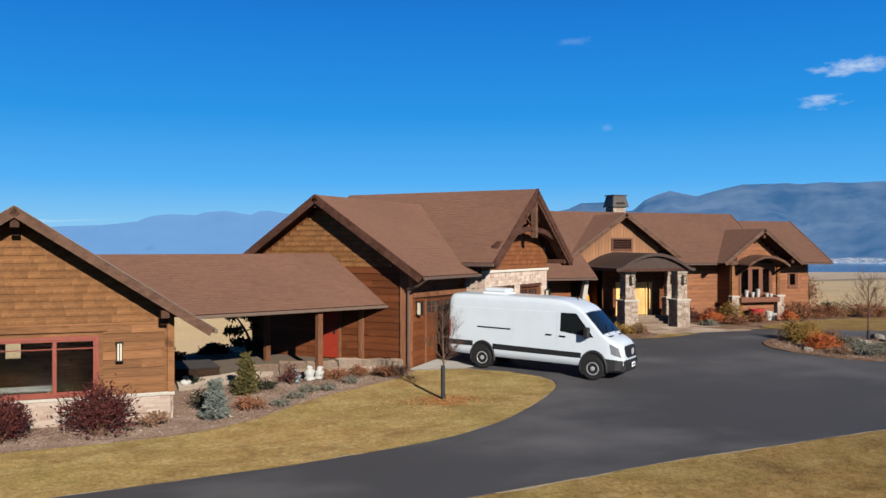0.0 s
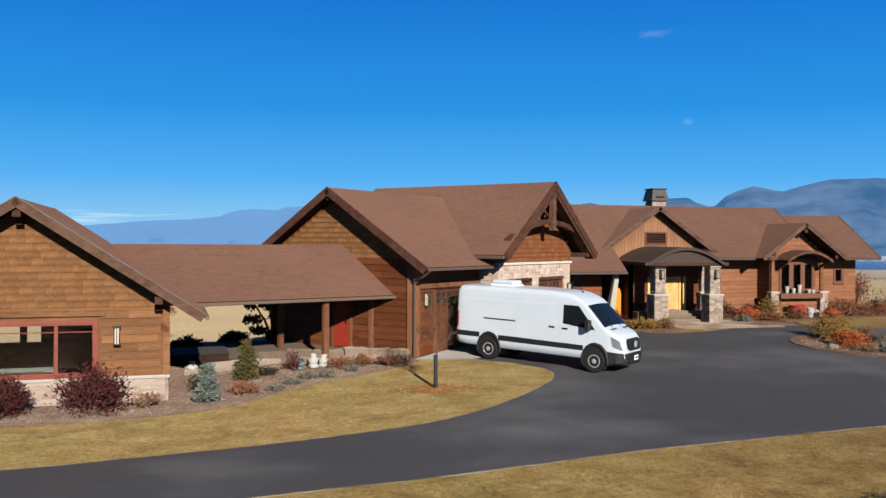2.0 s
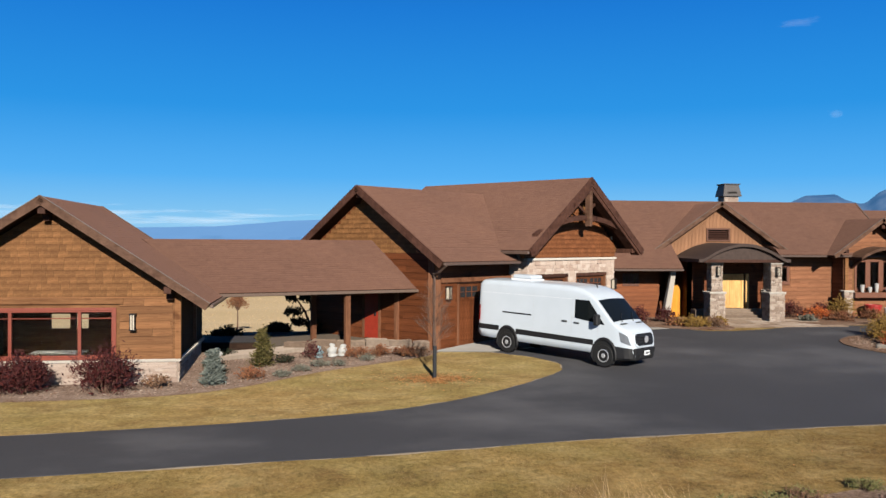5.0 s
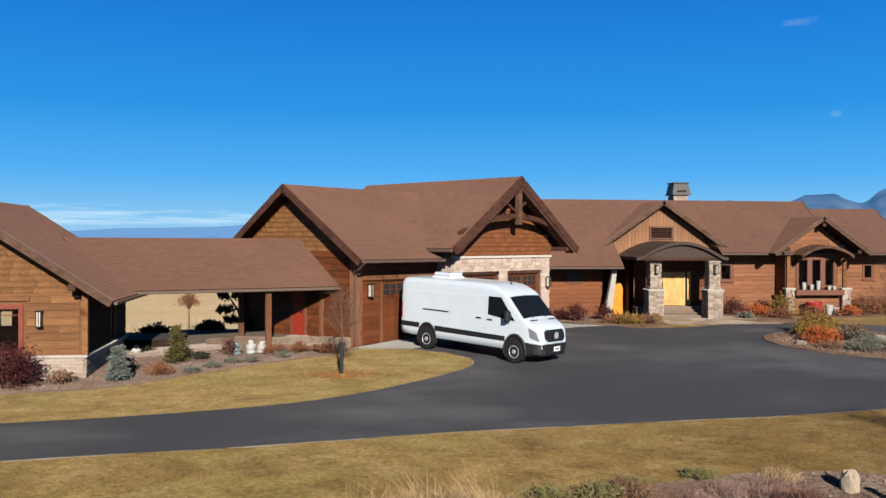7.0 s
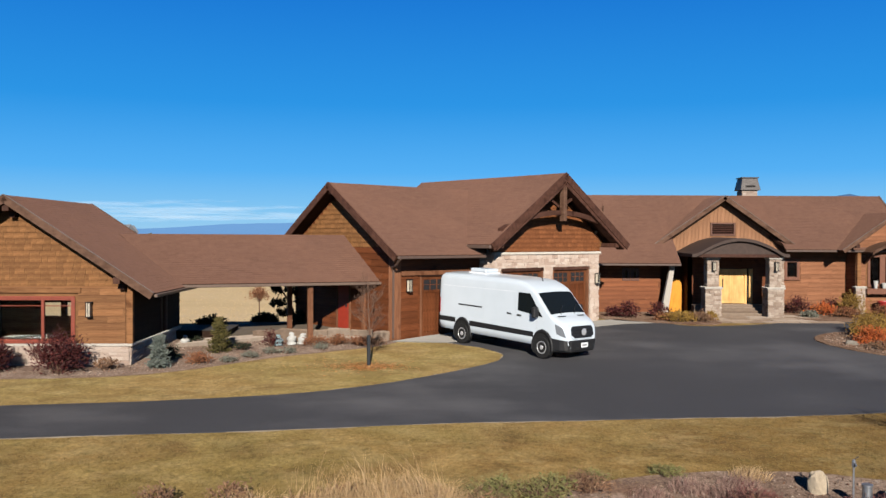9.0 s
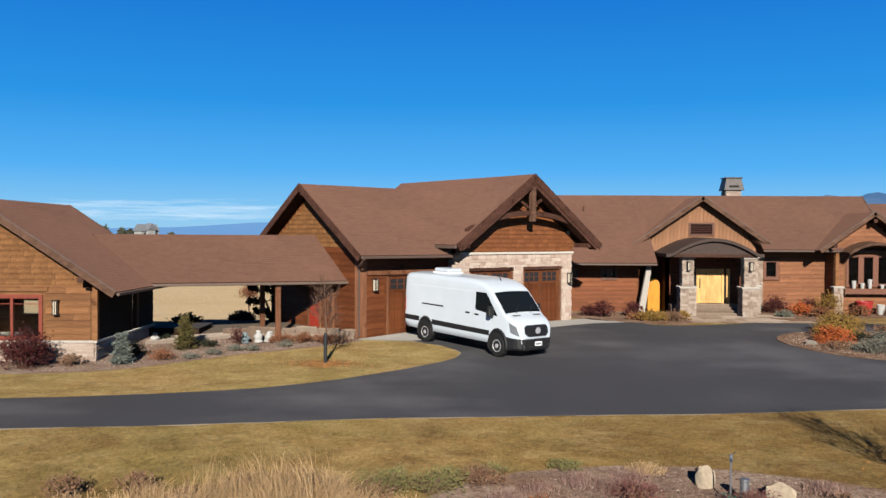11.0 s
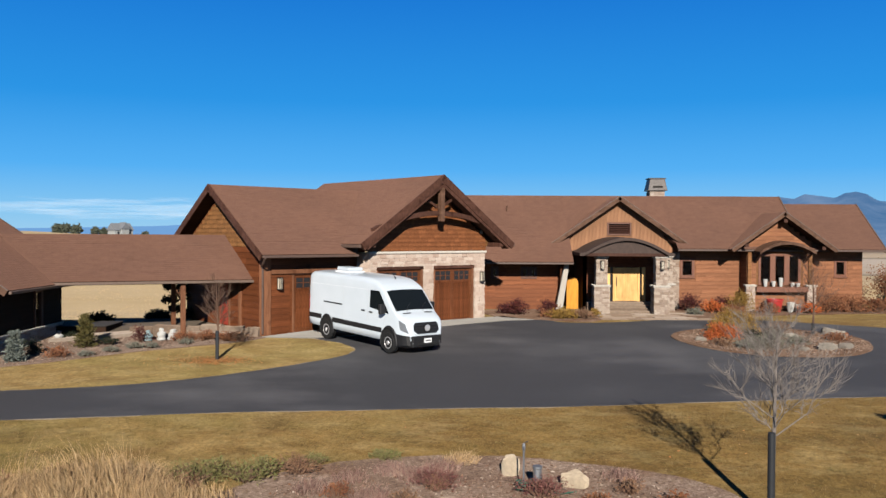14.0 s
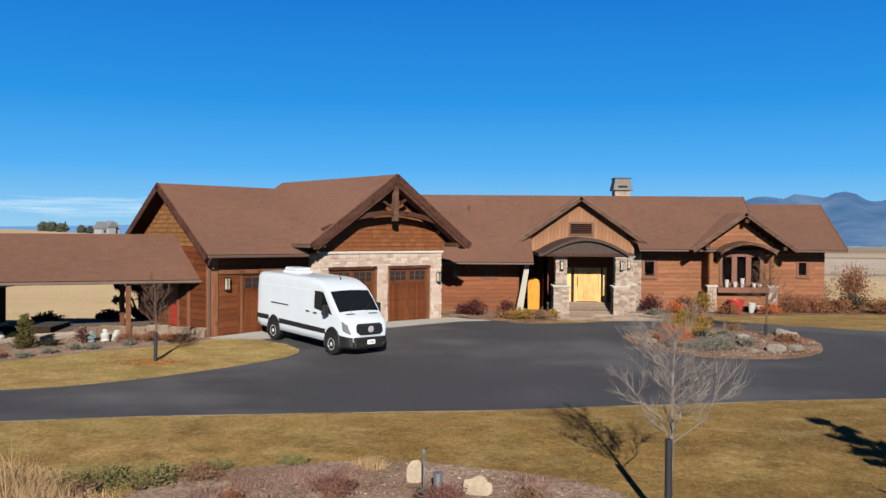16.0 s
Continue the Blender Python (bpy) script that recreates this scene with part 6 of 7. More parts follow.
M["dark_green"] = leaf("dark_green_needles", [(0.011, 0.015, 0.008), (0.018, 0.023, 0.011), (0.008, 0.011, 0.006)])
M["sage"] = leaf("grey_sage_leaves", [(0.100, 0.104, 0.080), (0.145, 0.145, 0.115), (0.072, 0.072, 0.055), (0.180, 0.170, 0.138)])
M["dry_brown"] = leaf("dry_brown_leaves", [(0.150, 0.079, 0.041), (0.204, 0.116, 0.068), (0.102, 0.051, 0.031), (0.245, 0.164, 0.102)])
M["straw"] = leaf("straw_grass", [(0.33, 0.215, 0.105), (0.40, 0.275, 0.145), (0.22, 0.135, 0.062), (0.44, 0.32, 0.185), (0.26, 0.165, 0.085)])
M["purple_grass"] = leaf("purplish_dry_grass", [(0.190, 0.109, 0.088), (0.258, 0.170, 0.136), (0.136, 0.068, 0.058), (0.306, 0.224, 0.177)])
M["grass_tip"] = leaf("lawn_blades", [(0.157, 0.101, 0.038), (0.186, 0.128, 0.052), (0.122, 0.078, 0.027), (0.116, 0.087, 0.029), (0.197, 0.145, 0.067)])
M["far_green"] = leaf("far_green_leaves", [(0.055, 0.065, 0.045), (0.085, 0.090, 0.06), (0.04, 0.05, 0.04)])
M["weed"] = leaf("weed_leaves", [(0.09, 0.095, 0.03), (0.14, 0.135, 0.05), (0.17, 0.13, 0.06)])
M["burgundy_twig"] = leaf("purplish_twigs", [(0.115, 0.042, 0.036), (0.160, 0.070, 0.058), (0.085, 0.032, 0.030)])
M["china"] = plain("white_glazed_stone", (0.326, 0.320, 0.300), 0.5, vary=.15, scale=12)
M["pale_blue"] = plain("pale_blue_glaze", (0.177, 0.245, 0.258), 0.4)


def leaf_mesh(name, pts, size, material, parent, rnd, long=1.0, flat=0.5, cup=True):
    """Many small folded leaves, one at each point."""
    vs, fs = [], []
    for p, d in pts:
        s = size * rnd.uniform(.6, 1.35)
        u = Vector((rnd.gauss(0, 1), rnd.gauss(0, 1), rnd.gauss(0, flat))) + d * 1.2
        u.normalize()
        w = u.cross(Vector((rnd.gauss(0, 1), rnd.gauss(0, 1), rnd.gauss(0, 1)))).normalized()
        up = u.cross(w) * s * .22
        a, b = p - w * s * .42 / long ** .5, p + w * s * .42 / long ** .5
        n = len(vs)
        vs += [p - u * s * .5 * long, a + up, p + u * s * .6 * long, b + up]
        fs += [(n, n + 1, n + 2), (n, n + 2, n + 3)]
    me = bpy.data.meshes.new(name)
    me.from_pydata(vs, [], fs)
    me.materials.append(material)
    ob = new(name, me)
    ob.parent = parent
    return tagged(ob, kind="stuff")


def stems(parent, rnd, n, r, h, rad, material, lean=.6, name="stem"):
    bm = bm_new()
    tips = []
    for i in range(n):
        a = rnd.uniform(0, 2 * math.pi)
        q = rnd.uniform(.15, 1) * r
        z = h * rnd.uniform(.55, 1.0) * (1 - .35 * (q / r) ** 2)
        p0 = Vector((math.cos(a) * q * .15, math.sin(a) * q * .15, -.05))
        p3 = Vector((math.cos(a) * q, math.sin(a) * q, z))
        mid = p0.lerp(p3, .5) + Vector((rnd.uniform(-.1, .1) * r, rnd.uniform(-.1, .1) * r, .12 * h))
        tube(bm, [p0, mid, p3], [rad, rad * .7, rad * .3], 4, False)
        tips.append((p0, mid, p3))
    part(name, bm, material, parent, kind="stuff")
    return tips


def shrub(x, y, r, h, mat, label, seed, leaves=700, size=.07, name="shrub", category="shrub", group="", wood_mat=None, long=1.4, dense=.5, bushy=1.0):
    """A shrub: stems and a broken crown of small leaves clustered along its twigs."""
    rnd = random.Random(seed)
    e = thing(name, pose(x, y, ground_z(x, y) + .05, 0, 0, rnd.uniform(0, 360)), label, category, group)
    tips = stems(e, rnd, max(10, int((14 + 10 * r) * bushy)), r, h, .014, wood_mat or M["bark_brown"])
    clumps = []
    for p0, mid, p3 in tips:
        for t in (.35, .55, .75, 1.0):
            clumps.append((mid.lerp(p3, t) if t > .4 else p0.lerp(mid, .8), p3 - mid))
    for i in range(int(len(clumps) * dense)):
        a, q = rnd.uniform(0, 2 * math.pi), r * math.sqrt(rnd.uniform(0, 1)) * rnd.uniform(.8, 1.05)
        top = h * math.sqrt(max(.05, 1 - (q / r) ** 2)) * rnd.uniform(.75, 1.05)
        clumps.append((Vector((q * math.cos(a), q * math.sin(a), top * rnd.uniform(.3, 1))), Vector((math.cos(a), math.sin(a), .8))))
    pts = []
    for i in range(leaves):
        c, d = rnd.choice(clumps)
        s = .13 * max(r, h)
        p = c + Vector((rnd.gauss(0, s), rnd.gauss(0, s), rnd.gauss(0, s * .8)))
        if p.z < .02:
            p.z = rnd.uniform(.02, .15)
        pts.append((p, d.normalized()))
    leaf_mesh("foliage", pts, size, mat, e, rnd, long)
    return e


def conifer(x, y, r, h, mat, label, seed, leaves=2600, name="conifer", lean=(0, 0), ragged=.3, wood_mat=None, size=.075, power=.9):
    """A small conifer: trunk, whorled limbs and sprays of needles with gaps."""
    rnd = random.Random(seed)
    e = thing(name, pose(x, y, ground_z(x, y) + .04), label, "tree")
    bm = bm_new()
    tip = Vector((lean[0], lean[1], h))
    tube(bm, [(0, 0, -.05), tip * .5 + Vector((.03, .02, 0)), tip], [.05 + h * .012, .03 + h * .006, .008], 7)
    part("trunk", bm, wood_mat or M["bark_brown"], e)
    bm = bm_new()
    pts = []
    z = h * .06
    while z < h * .97:
        f = 1 - z / h
        n = max(4, int(8 * f) + 3)
        for i in range(n):
            a = rnd.uniform(0, 2 * math.pi)
            L = r * (f ** power) * rnd.uniform(1 - ragged, 1 + ragged * .5) + .04
            p0 = tip * (z / h)
            p1 = p0 + Vector((math.cos(a) * L, math.sin(a) * L, L * rnd.uniform(-.1, .35)))
            tube(bm, [p0, p1], [.012, .004], 4, False)
            for j in range(max(4, int(leaves / (h / (h * .075)) / n / 1.1))):
                t = rnd.uniform(.15, 1.05)
                s = .05 + .09 * L
                pts.append((p0.lerp(p1, t) + Vector((rnd.gauss(0, s), rnd.gauss(0, s), rnd.gauss(0, s * .6))), (p1 - p0).normalized() + Vector((0, 0, .3))))
        z += h * .075
    part("limb_whorl", bm, wood_mat or M["bark_brown"], e, kind="stuff")
    leaf_mesh("crown", pts, size, mat, e, rnd, 2.0)
    return e


def near(x, y):
    """A place in the foreground, on ground that falls towards the camera's way."""
    return 16.8 + (x - 16.8) * 1.07, -5.0 + (y + 5.0) * 1.07


def bare_tree(x, y, h, spread, label, seed, mat, guard=None, first=.3, levels=3, fan=5, trunk=.045, lean=(0, 0), name="young_tree", twigs=6):
    """A leafless young tree: tapered trunk, forked limbs and fine twigs."""
    rnd = random.Random(seed)
    e = thing(name, pose(x, y, ground_z(x, y)), label, "tree")
    bm = bm_new()
    top = Vector((lean[0], lean[1], h * .88))
    def line(t): return Vector((top.x * t * t + .03 * math.sin(5 * t), top.y * t * t + .03 * math.sin(4 * t + 1), top.z * t))
    tube(bm, [line(i / 8) - Vector((0, 0, .1 if i == 0 else 0)) for i in range(9)], [trunk * (1 - .85 * i / 8) + .004 for i in range(9)], 8)
    part("trunk", bm, mat, e)

    def branch(bm, p, d, L, r, lev):
        mid = p + d * L * .5 + Vector((rnd.gauss(0, .09), rnd.gauss(0, .09), rnd.gauss(.0, .07))) * L
        end = p + d * L + Vector((0, 0, .14 * L))
        tube(bm, [p, mid, end], [r, r * .72, r * .42], 5 if r > .01 else 3, False)
        if lev <= 0:
            return
        for i in range(twigs):
            t = rnd.uniform(.3, .95)
            q = p.lerp(mid, t * 2) if t < .5 else mid.lerp(end, t * 2 - 1)
            nd = (d + Vector((rnd.gauss(0, .62), rnd.gauss(0, .62), rnd.gauss(.30, .36)))).normalized()
            branch(bm, q, nd, L * rnd.uniform(.36, .7), r * .56, lev - 1)

    n = fan * 4
    for i in range(n):
        t = first + (1 - first) * (i / n) ** 1.15
        a = i * 2.4 + rnd.uniform(-.4, .4)
        up = rnd.uniform(.12, .85) + .8 * t
        d = Vector((math.cos(a), math.sin(a), up)).normalized()
        L = spread * (.95 - .5 * (t - first) / (1 - first)) * rnd.uniform(.6, 1.05)
        bm = bm_new()
        branch(bm, line(t), d, L, trunk * .33 * (1.15 - t * .7), levels - 1)
        part("branch", bm, mat, e)
    if guard:
        bm = bm_new()
        lathe(bm, [(.062, .0), (.066, .02), (.066, guard), (.05, guard + .01)], 12)
        part("trunk_guard", bm, M["guard"], e, "black plastic trunk guard")
    return e


def tuft(x, y, n, h, r, mat, label, seed, width=.012, name="grass_clump", category="ornamental grass", lean=.3):
    """A clump of arching dry blades."""
    rnd = random.Random(seed)
    e = thing(name, pose(x, y, ground_z(x, y) + .02), label, category, "")
    vs, fs = [], []
    sway = Vector((rnd.gauss(0, .25), rnd.gauss(0, .25), 0))
    for i in range(n):
        a, q = rnd.uniform(0, 2 * math.pi), r * .8 * rnd.random() ** .7
        L = h * rnd.uniform(.35, 1.0) * (1.1 - .45 * q / r)
        base = Vector((q * math.cos(a), q * math.sin(a), 0))
        tip = (sway + Vector((rnd.gauss(0, lean), rnd.gauss(0, lean), 0)) + base * .35) * L
        th = rnd.uniform(0, math.pi)
        w = Vector((math.cos(th), math.sin(th), 0)) * width * rnd.uniform(.5, 1.3)
        p = [base, base + tip * .35 + Vector((0, 0, L * .6)), base + tip + Vector((0, 0, L * (1 - .22 * min(1, tip.length / L))))]
        b = len(vs)
        vs += [p[0] - w, p[0] + w, p[1] - w * .7, p[1] + w * .7, p[2]]
        fs += [(b, b + 1, b + 3, b + 2), (b + 2, b + 3, b + 4)]
    me = bpy.data.meshes.new("blade_clump")
    me.from_pydata(vs, [], fs)
    me.materials.append(mat)
    ob = new("blade_clump", me)
    ob.parent = e
    tagged(ob, kind="stuff")
    return e


def boulder(x, y, sx, sy, sz, label, seed, mat=None, rz=0.0, name="boulder", sink=.25):
    rnd = random.Random(seed)
    bm = bm_new()
    bmesh.ops.create_icosphere(bm, subdivisions=3, radius=1)
    off = Vector((seed * 3.1, seed * 1.7, seed))
    for v in bm.verts:
        d = 1 + .36 * noise.fractal(v.co * 1.1 + off, 1.0, 2.0, 5)
        c = v.co * d
        c = Vector((max(-.9, min(.9, c.x)), max(-.88, min(.88, c.y)), max(-.7, min(.84 + .2 * c.x, c.z))))
        v.co = Vector((c.x * sx, c.y * sy, c.z * sz))
    me_ = part(name, bm, mat or M["boulder"], None)
    me_.matrix_basis = pose(x, y, ground_z(x, y) + sz * (.72 - sink), rnd.uniform(-6, 6), rnd.uniform(-6, 6), rz)
    return tagged(me_, label, "boulder", "garden boulders")


# young trees
bare_tree(23.40, 10.0, 3.98, 1.3, "leafless young tree with a black trunk guard on the near lawn", 5, M["bark_grey"], 1.55, .42, 3, 5, .045, (.12, 0), twigs=9)
bare_tree(9.38, 25.75, 3.1, .95, "leafless young tree with upright twigs and a dark trunk guard", 8, M["bark_brown"], 1.05, .40, 3, 6, .04)
bare_tree(33.3, 32.2, 3.4, 1.25, "small leafless tree on the planted island", 11, M["bark_brown"], .55, .36, 3, 5, .05)
# burgundy shrubs along the annex
for i, (x, y, r, h) in enumerate(((-.50, 24.1, .92, 1.24), (-2.75, 24.0, .58, 1.12), (-3.85, 24.05, .62, 1.08), (-5.4, 24.0, .66, 1.02))):
    shrub(x, y, r, h, M["burgundy"], "burgundy-leaved shrub against the annex's stone base", 20 + i, 2900, .062, group="burgundy shrubs", dense=.25, long=2.0, bushy=2.6)
shrub(.85, 24.55, .42, .42, M["dry_brown"], "low dry brown shrub by the annex corner", 30, 380, .06)
conifer(2.45, 25.0, .30, 1.05, M["blue_spruce"], "small blue spruce by the annex", 31, 2600, "spruce")
conifer(3.70, 28.0, .42, 1.25, M["pine"], "yellow-green young pine in the mulch bed", 32, 2600, "pine_tree")
shrub(2.35, 26.5, .45, .55, M["dark_green"], "low dark green shrub", 33, 700, .05)
shrub(2.25, 29.9, .42, .35, M["dark_green"], "low dark green shrub", 34, 500, .05)
shrub(4.4, 28.6, .38, .32, M["dark_green"], "low dark green shrub", 35, 400, .05)
shrub(3.55, 26.0, .55, .34, M["rust"], "low rusty shrub in the gravel bed", 36, 520, .055)
for i, (x, y) in enumerate(((5.05, 27.05), (6.2, 27.95), (7.3, 28.95), (5.6, 27.9), (4.5, 26.2))):
    shrub(x, y, .34, .20, M["sage"], "low grey-green sage mound", 40 + i, 420, .045, group="sage mounds")
for i, (x, y) in enumerate(((6.95, 29.7), (7.75, 29.95), (8.7, 29.75))):
    shrub(x, y, .5, .36, M["rust"], "low rust-red shrub in front of the stone ledge", 50 + i, 760, .05, group="rust shrubs")
shrub(5.35, 29.3, .38, .62, M["burgundy"], "dark twiggy shrub beside the garden figures", 54, 420, .05)
shrub(9.35, 29.7, .45, .4, M["dry_brown"], "dry twiggy shrub by the garage corner", 55, 330, .05)
# behind the breezeway
def windswept(x, y, h, seed, label):
    """A leaning pine: a bent trunk, a few limbs and flat separate pads of needles."""
    rnd = random.Random(seed)
    e = thing("windswept_pine", pose(x, y, ground_z(x, y)), label, "tree")
    bm = bm_new()
    spine = [Vector(p) * h for p in ((.10, 0, -.05), (.12, 0, .2), (.02, .02, .45), (-.14, 0, .70), (-.32, -.02, .95))]
    tube(bm, spine, [.07, .06, .05, .035, .015], 7)
    part("trunk", bm, M["bark_brown"], e)
    for t, dx, dy, dz, r in ((1, -.20, .0, .02, .16), (1, .34, .05, .04, .17), (2, -.22, -.06, -.02, .17), (2, .26, .05, .06, .16), (3, .20, .0, .0, .14), (3, -.12, .05, .02, .11), (4, -.02, 0, .03, .08), (1, .10, -.18, -.04, .15)):
        p0 = spine[t]
        p1 = p0 + Vector((dx, dy, dz)) * h
        bm = bm_new()
        tube(bm, [p0, p1], [.025, .012], 5)
        limb = part("limb", bm, M["bark_brown"], e)
        pts = []
        for i in range(170):
            a, q = rnd.uniform(0, 2 * math.pi), r * h * math.sqrt(rnd.random())
            pts.append((p1 + Vector((q * math.cos(a), q * math.sin(a), rnd.gauss(.03, .05) * h * .8)), Vector((math.cos(a) * .5, math.sin(a) * .5, 1))))
        leaf_mesh("needle_pad", pts, .12, M["dark_green"], limb, rnd, 1.8)
    return e


windswept(4.75, 36.3, 2.25, 60, "dark leaning windswept pine behind the breezeway")
# dark shrubs added to fill a band of shade and a bench's dark shape
for i, (x, y, r, h) in enumerate(((3.6, 36.6, .6, .45), (1.7, 34.2, .6, .55), (5.3, 36.8, .45, .5))):
    shrub(x, y, r, h, M["dark_green"], "dark shrub added in the shade band behind the breezeway", 62 + i, 1100, .10)
e = shrub(.2, 51.2, .62, .9, M["rust"], "small tree with a clipped rust-red crown on a bare stem", 66, 1100, .07, name="lollipop_tree", category="tree")
e.location.z = ground_z(.2, 51.2) + 1.35
bm = bm_new()
tube(bm, [(0, 0, -1.6), (.02, 0, -.6), (0, 0, .3)], [.05, .04, .03], 7)
part("trunk", bm, M["bark_brown"], e)
# stone ledge, figures and pots
def ledge_stone(x, y, w, d, h, rz_, seed):
    """A squared, rough-split stone of the low ledge."""
    bm = bm_new()
    box(bm, -w / 2, w / 2, -d / 2, d / 2, -.1, h)
    bmesh.ops.subdivide_edges(bm, edges=bm.edges[:], cuts=2, use_grid_fill=True)
    for v in bm.verts:
        v.co += Vector((.05, .05, .045)) * 1.4 * noise.noise_vector(v.co * 2.3 + Vector((seed * 3.3, seed, 0)))
    bev(bm, .02)
    ob = part("ledge_stone", bm, M["flag"], None)
    ob.matrix_basis = pose(x, y, ground_z(x, y) + .03, 0, 0, rz_)
    return tagged(ob, "flat-topped split ledge stone beside the breezeway", "stone", "ledge stones")


for i, (x, y, w, h, rz_) in enumerate(((4.75, 31.35, 1.0, .34, -8), (5.75, 31.2, .9, .42, -6), (6.75, 31.1, 1.05, .40, -2), (7.72, 31.1, .85, .46, 4), (8.62, 31.15, .9, .40, 2), (9.42, 31.1, .62, .34, -8), (7.2, 30.72, .75, .22, 6), (8.2, 30.75, .8, .2, -5), (6.1, 30.85, .7, .2, 3))):
    ledge_stone(x, y, w, .5, h, rz_, i)


def garden_figure(x, y, h, seed, label, mat):
    """A small weathered garden ornament, one plain turned form."""
    rnd = random.Random(seed)
    bm = bm_new()
    lathe(bm, [(.16, 0), (.17, .05), (.12, .12), (.15, .3 * h), (.19, .48 * h), (.14, .62 * h), (.07, .72 * h), (.10, .82 * h), (.09, .93 * h), (.03, h)], 12)
    for v in bm.verts:
        v.co += Vector((1, 1, .4)) * .06 * noise.noise(v.co * 7 + Vector((seed, 0, 0)))
    ob = part("garden_figure", bm, mat, None, smooth=True)
    ob.matrix_basis = pose(x, y, ground_z(x, y) + .05, 0, rnd.uniform(-3, 3), rnd.uniform(0, 360))
    return tagged(ob, label, "garden ornament")


garden_figure(6.05, 29.75, .50, 1, "white weathered garden figure among low shrubs", M["china"])
garden_figure(6.42, 29.95, .42, 2, "white weathered garden figure among low shrubs", M["china"])
garden_figure(5.55, 29.6, .42, 3, "pale blue garden ornament among low shrubs", M["pale_blue"])
garden_figure(2.0, 29.5, .4, 4, "white garden ornament by the annex wall", M["china"])
# island planting
shrub(28.95, 30.55, .75, .72, M["orange"], "bright orange-red shrub on the island", 80, 2200, .055, dense=1.4)
shrub(30.3, 33.3, 1.0, .98, M["olive"], "large olive-gold shrub on the island", 81, 3000, .06, dense=1.6)
shrub(29.6, 32.2, .85, .75, M["olive"], "large olive-gold shrub on the island", 82, 2200, .06, dense=1.6)
for i, (x, y, m_) in enumerate(((29.3, 28.6, "sage"), (30.8, 30.2, "sage"), (30.2, 31.2, "dark_green"), (31.4, 31.6, "sage"), (32.4, 33.6, "dry_brown"), (31.6, 29.6, "sage"), (28.6, 29.2, "dry_brown"), (33.6, 30.6, "rust"))):
    shrub(x, y, .55, .36, M[m_], "low mounded plant on the island", 83 + i, 560, .055, group="island mounds")
for i, (x, y, a, b, c) in enumerate(((32.3, 28.5, .42, .3, .24), (33.2, 28.8, .34, .28, .2), (32.0, 31.2, .42, .3, .2), (33.9, 31.2, .45, .3, .3), (28.0, 30.4, .24, .2, .16), (34.0, 32.3, .35, .3, .26), (31.3, 28.2, .25, .2, .16))):
    boulder(x, y, a, b, c, "pale weathered boulder on the island", 95 + i, None, i * 37)
shrub(30.0, 28.9, 1.0, .42, M["sage"], "wide low grey-green mound on the island", 91, 1500, .055, dense=1.6)
# shrubs along the house
for i, (x, y, r, h, m_) in enumerate(((20.6, 40.6, .45, .55, "burgundy"), (21.2, 39.9, .6, .85, "burgundy"), (22.9, 40.5, .55, .75, "burgundy"), (23.3, 38.0, .75, .55, "olive"), (24.4, 38.1, .6, .5, "dry_brown"), (22.7, 38.6, .5, .4, "rust"),
                                        (25.0, 38.9, .4, .45, "olive"), (31.0, 43.0, .7, .95, "burgundy"), (31.9, 42.0, .7, .65, "orange"), (32.8, 43.2, .6, .8, "burgundy"), (33.6, 42.4, .85, 1.15, "olive"), (32.6, 40.8, .7, .5, "rust"),
                                        (34.8, 41.6, .6, .55, "rust"), (37.0, 41.6, .6, .6, "orange"), (38.7, 42.8, 1.05, 1.0, "rust"), (40.0, 42.9, 1.0, .95, "rust"), (41.2, 42.6, .8, .85, "rust"), (42.6, 43.9, 1.05, .95, "dark_green"), (43.3, 42.4, 1.1, .85, "rust"), (44.6, 42.2, .9, .85, "rust"), (30.6, 40.6, .5, .35, "sage"), (42.2, 47.5, .9, 1.6, "dry_brown"))):
    shrub(x, y, r, h, M[m_], {"burgundy": "dark burgundy shrub along the house", "olive": "olive-gold autumn shrub along the house", "rust": "rust-brown autumn shrub along the house", "orange": "orange-red autumn shrub along the house", "dry_brown": "dry brown shrub by the house",
                             "dark_green": "dense dark green shrub at the house's end", "sage": "low grey-green mound along the walk"}[m_], 110 + i, int(900 * (r * 1.4)), .075, dense=.8)
shrub(44.75, 48.6, .85, 2.55, M["rust"], "small rust-leaved tree past the house's end", 140, 1900, .09, bushy=1.6, name="autumn_tree", category="tree")
# near lawn and bed
for i, (x, y, n, h, r) in enumerate(((11.4, 10.3, 900, .95, .8), (10.7, 9.7, 900, .8, .95), (12.2, 9.9, 800, .8, .85), (9.2, 9.8, 700, .6, .9), (10.0, 9.3, 900, .7, .95), (8.0, 9.4, 500, .5, .8), (12.0, 10.7, 500, .55, .7), (12.8, 9.3, 800, .7, .8), (6.8, 8.8, 500, .5, .8), (11.3, 9.1, 900, .8, .9), (9.0, 8.9, 800, .6, .9), (13.5, 9.6, 350, .45, .7), (10.3, 10.3, 350, .5, .6))):
    tuft(*near(x, y), n, h, r, M["straw"], "tall straw-coloured grass clump on the near lawn", 150 + i, .006, lean=.34)
for i, (x, y) in enumerate(((8.7, 10.4), (10.6, 10.5), (7.6, 10.2), (13.3, 10.9), (11.9, 10.2), (12.9, 10.1), (9.9, 9.9), (14.2, 11.0))):
    shrub(*near(x, y), .46, .40, M["dry_brown"] if i not in (3, 7) else M["weed"], "low dry weedy plant among the grass", 165 + i, 420, .05)
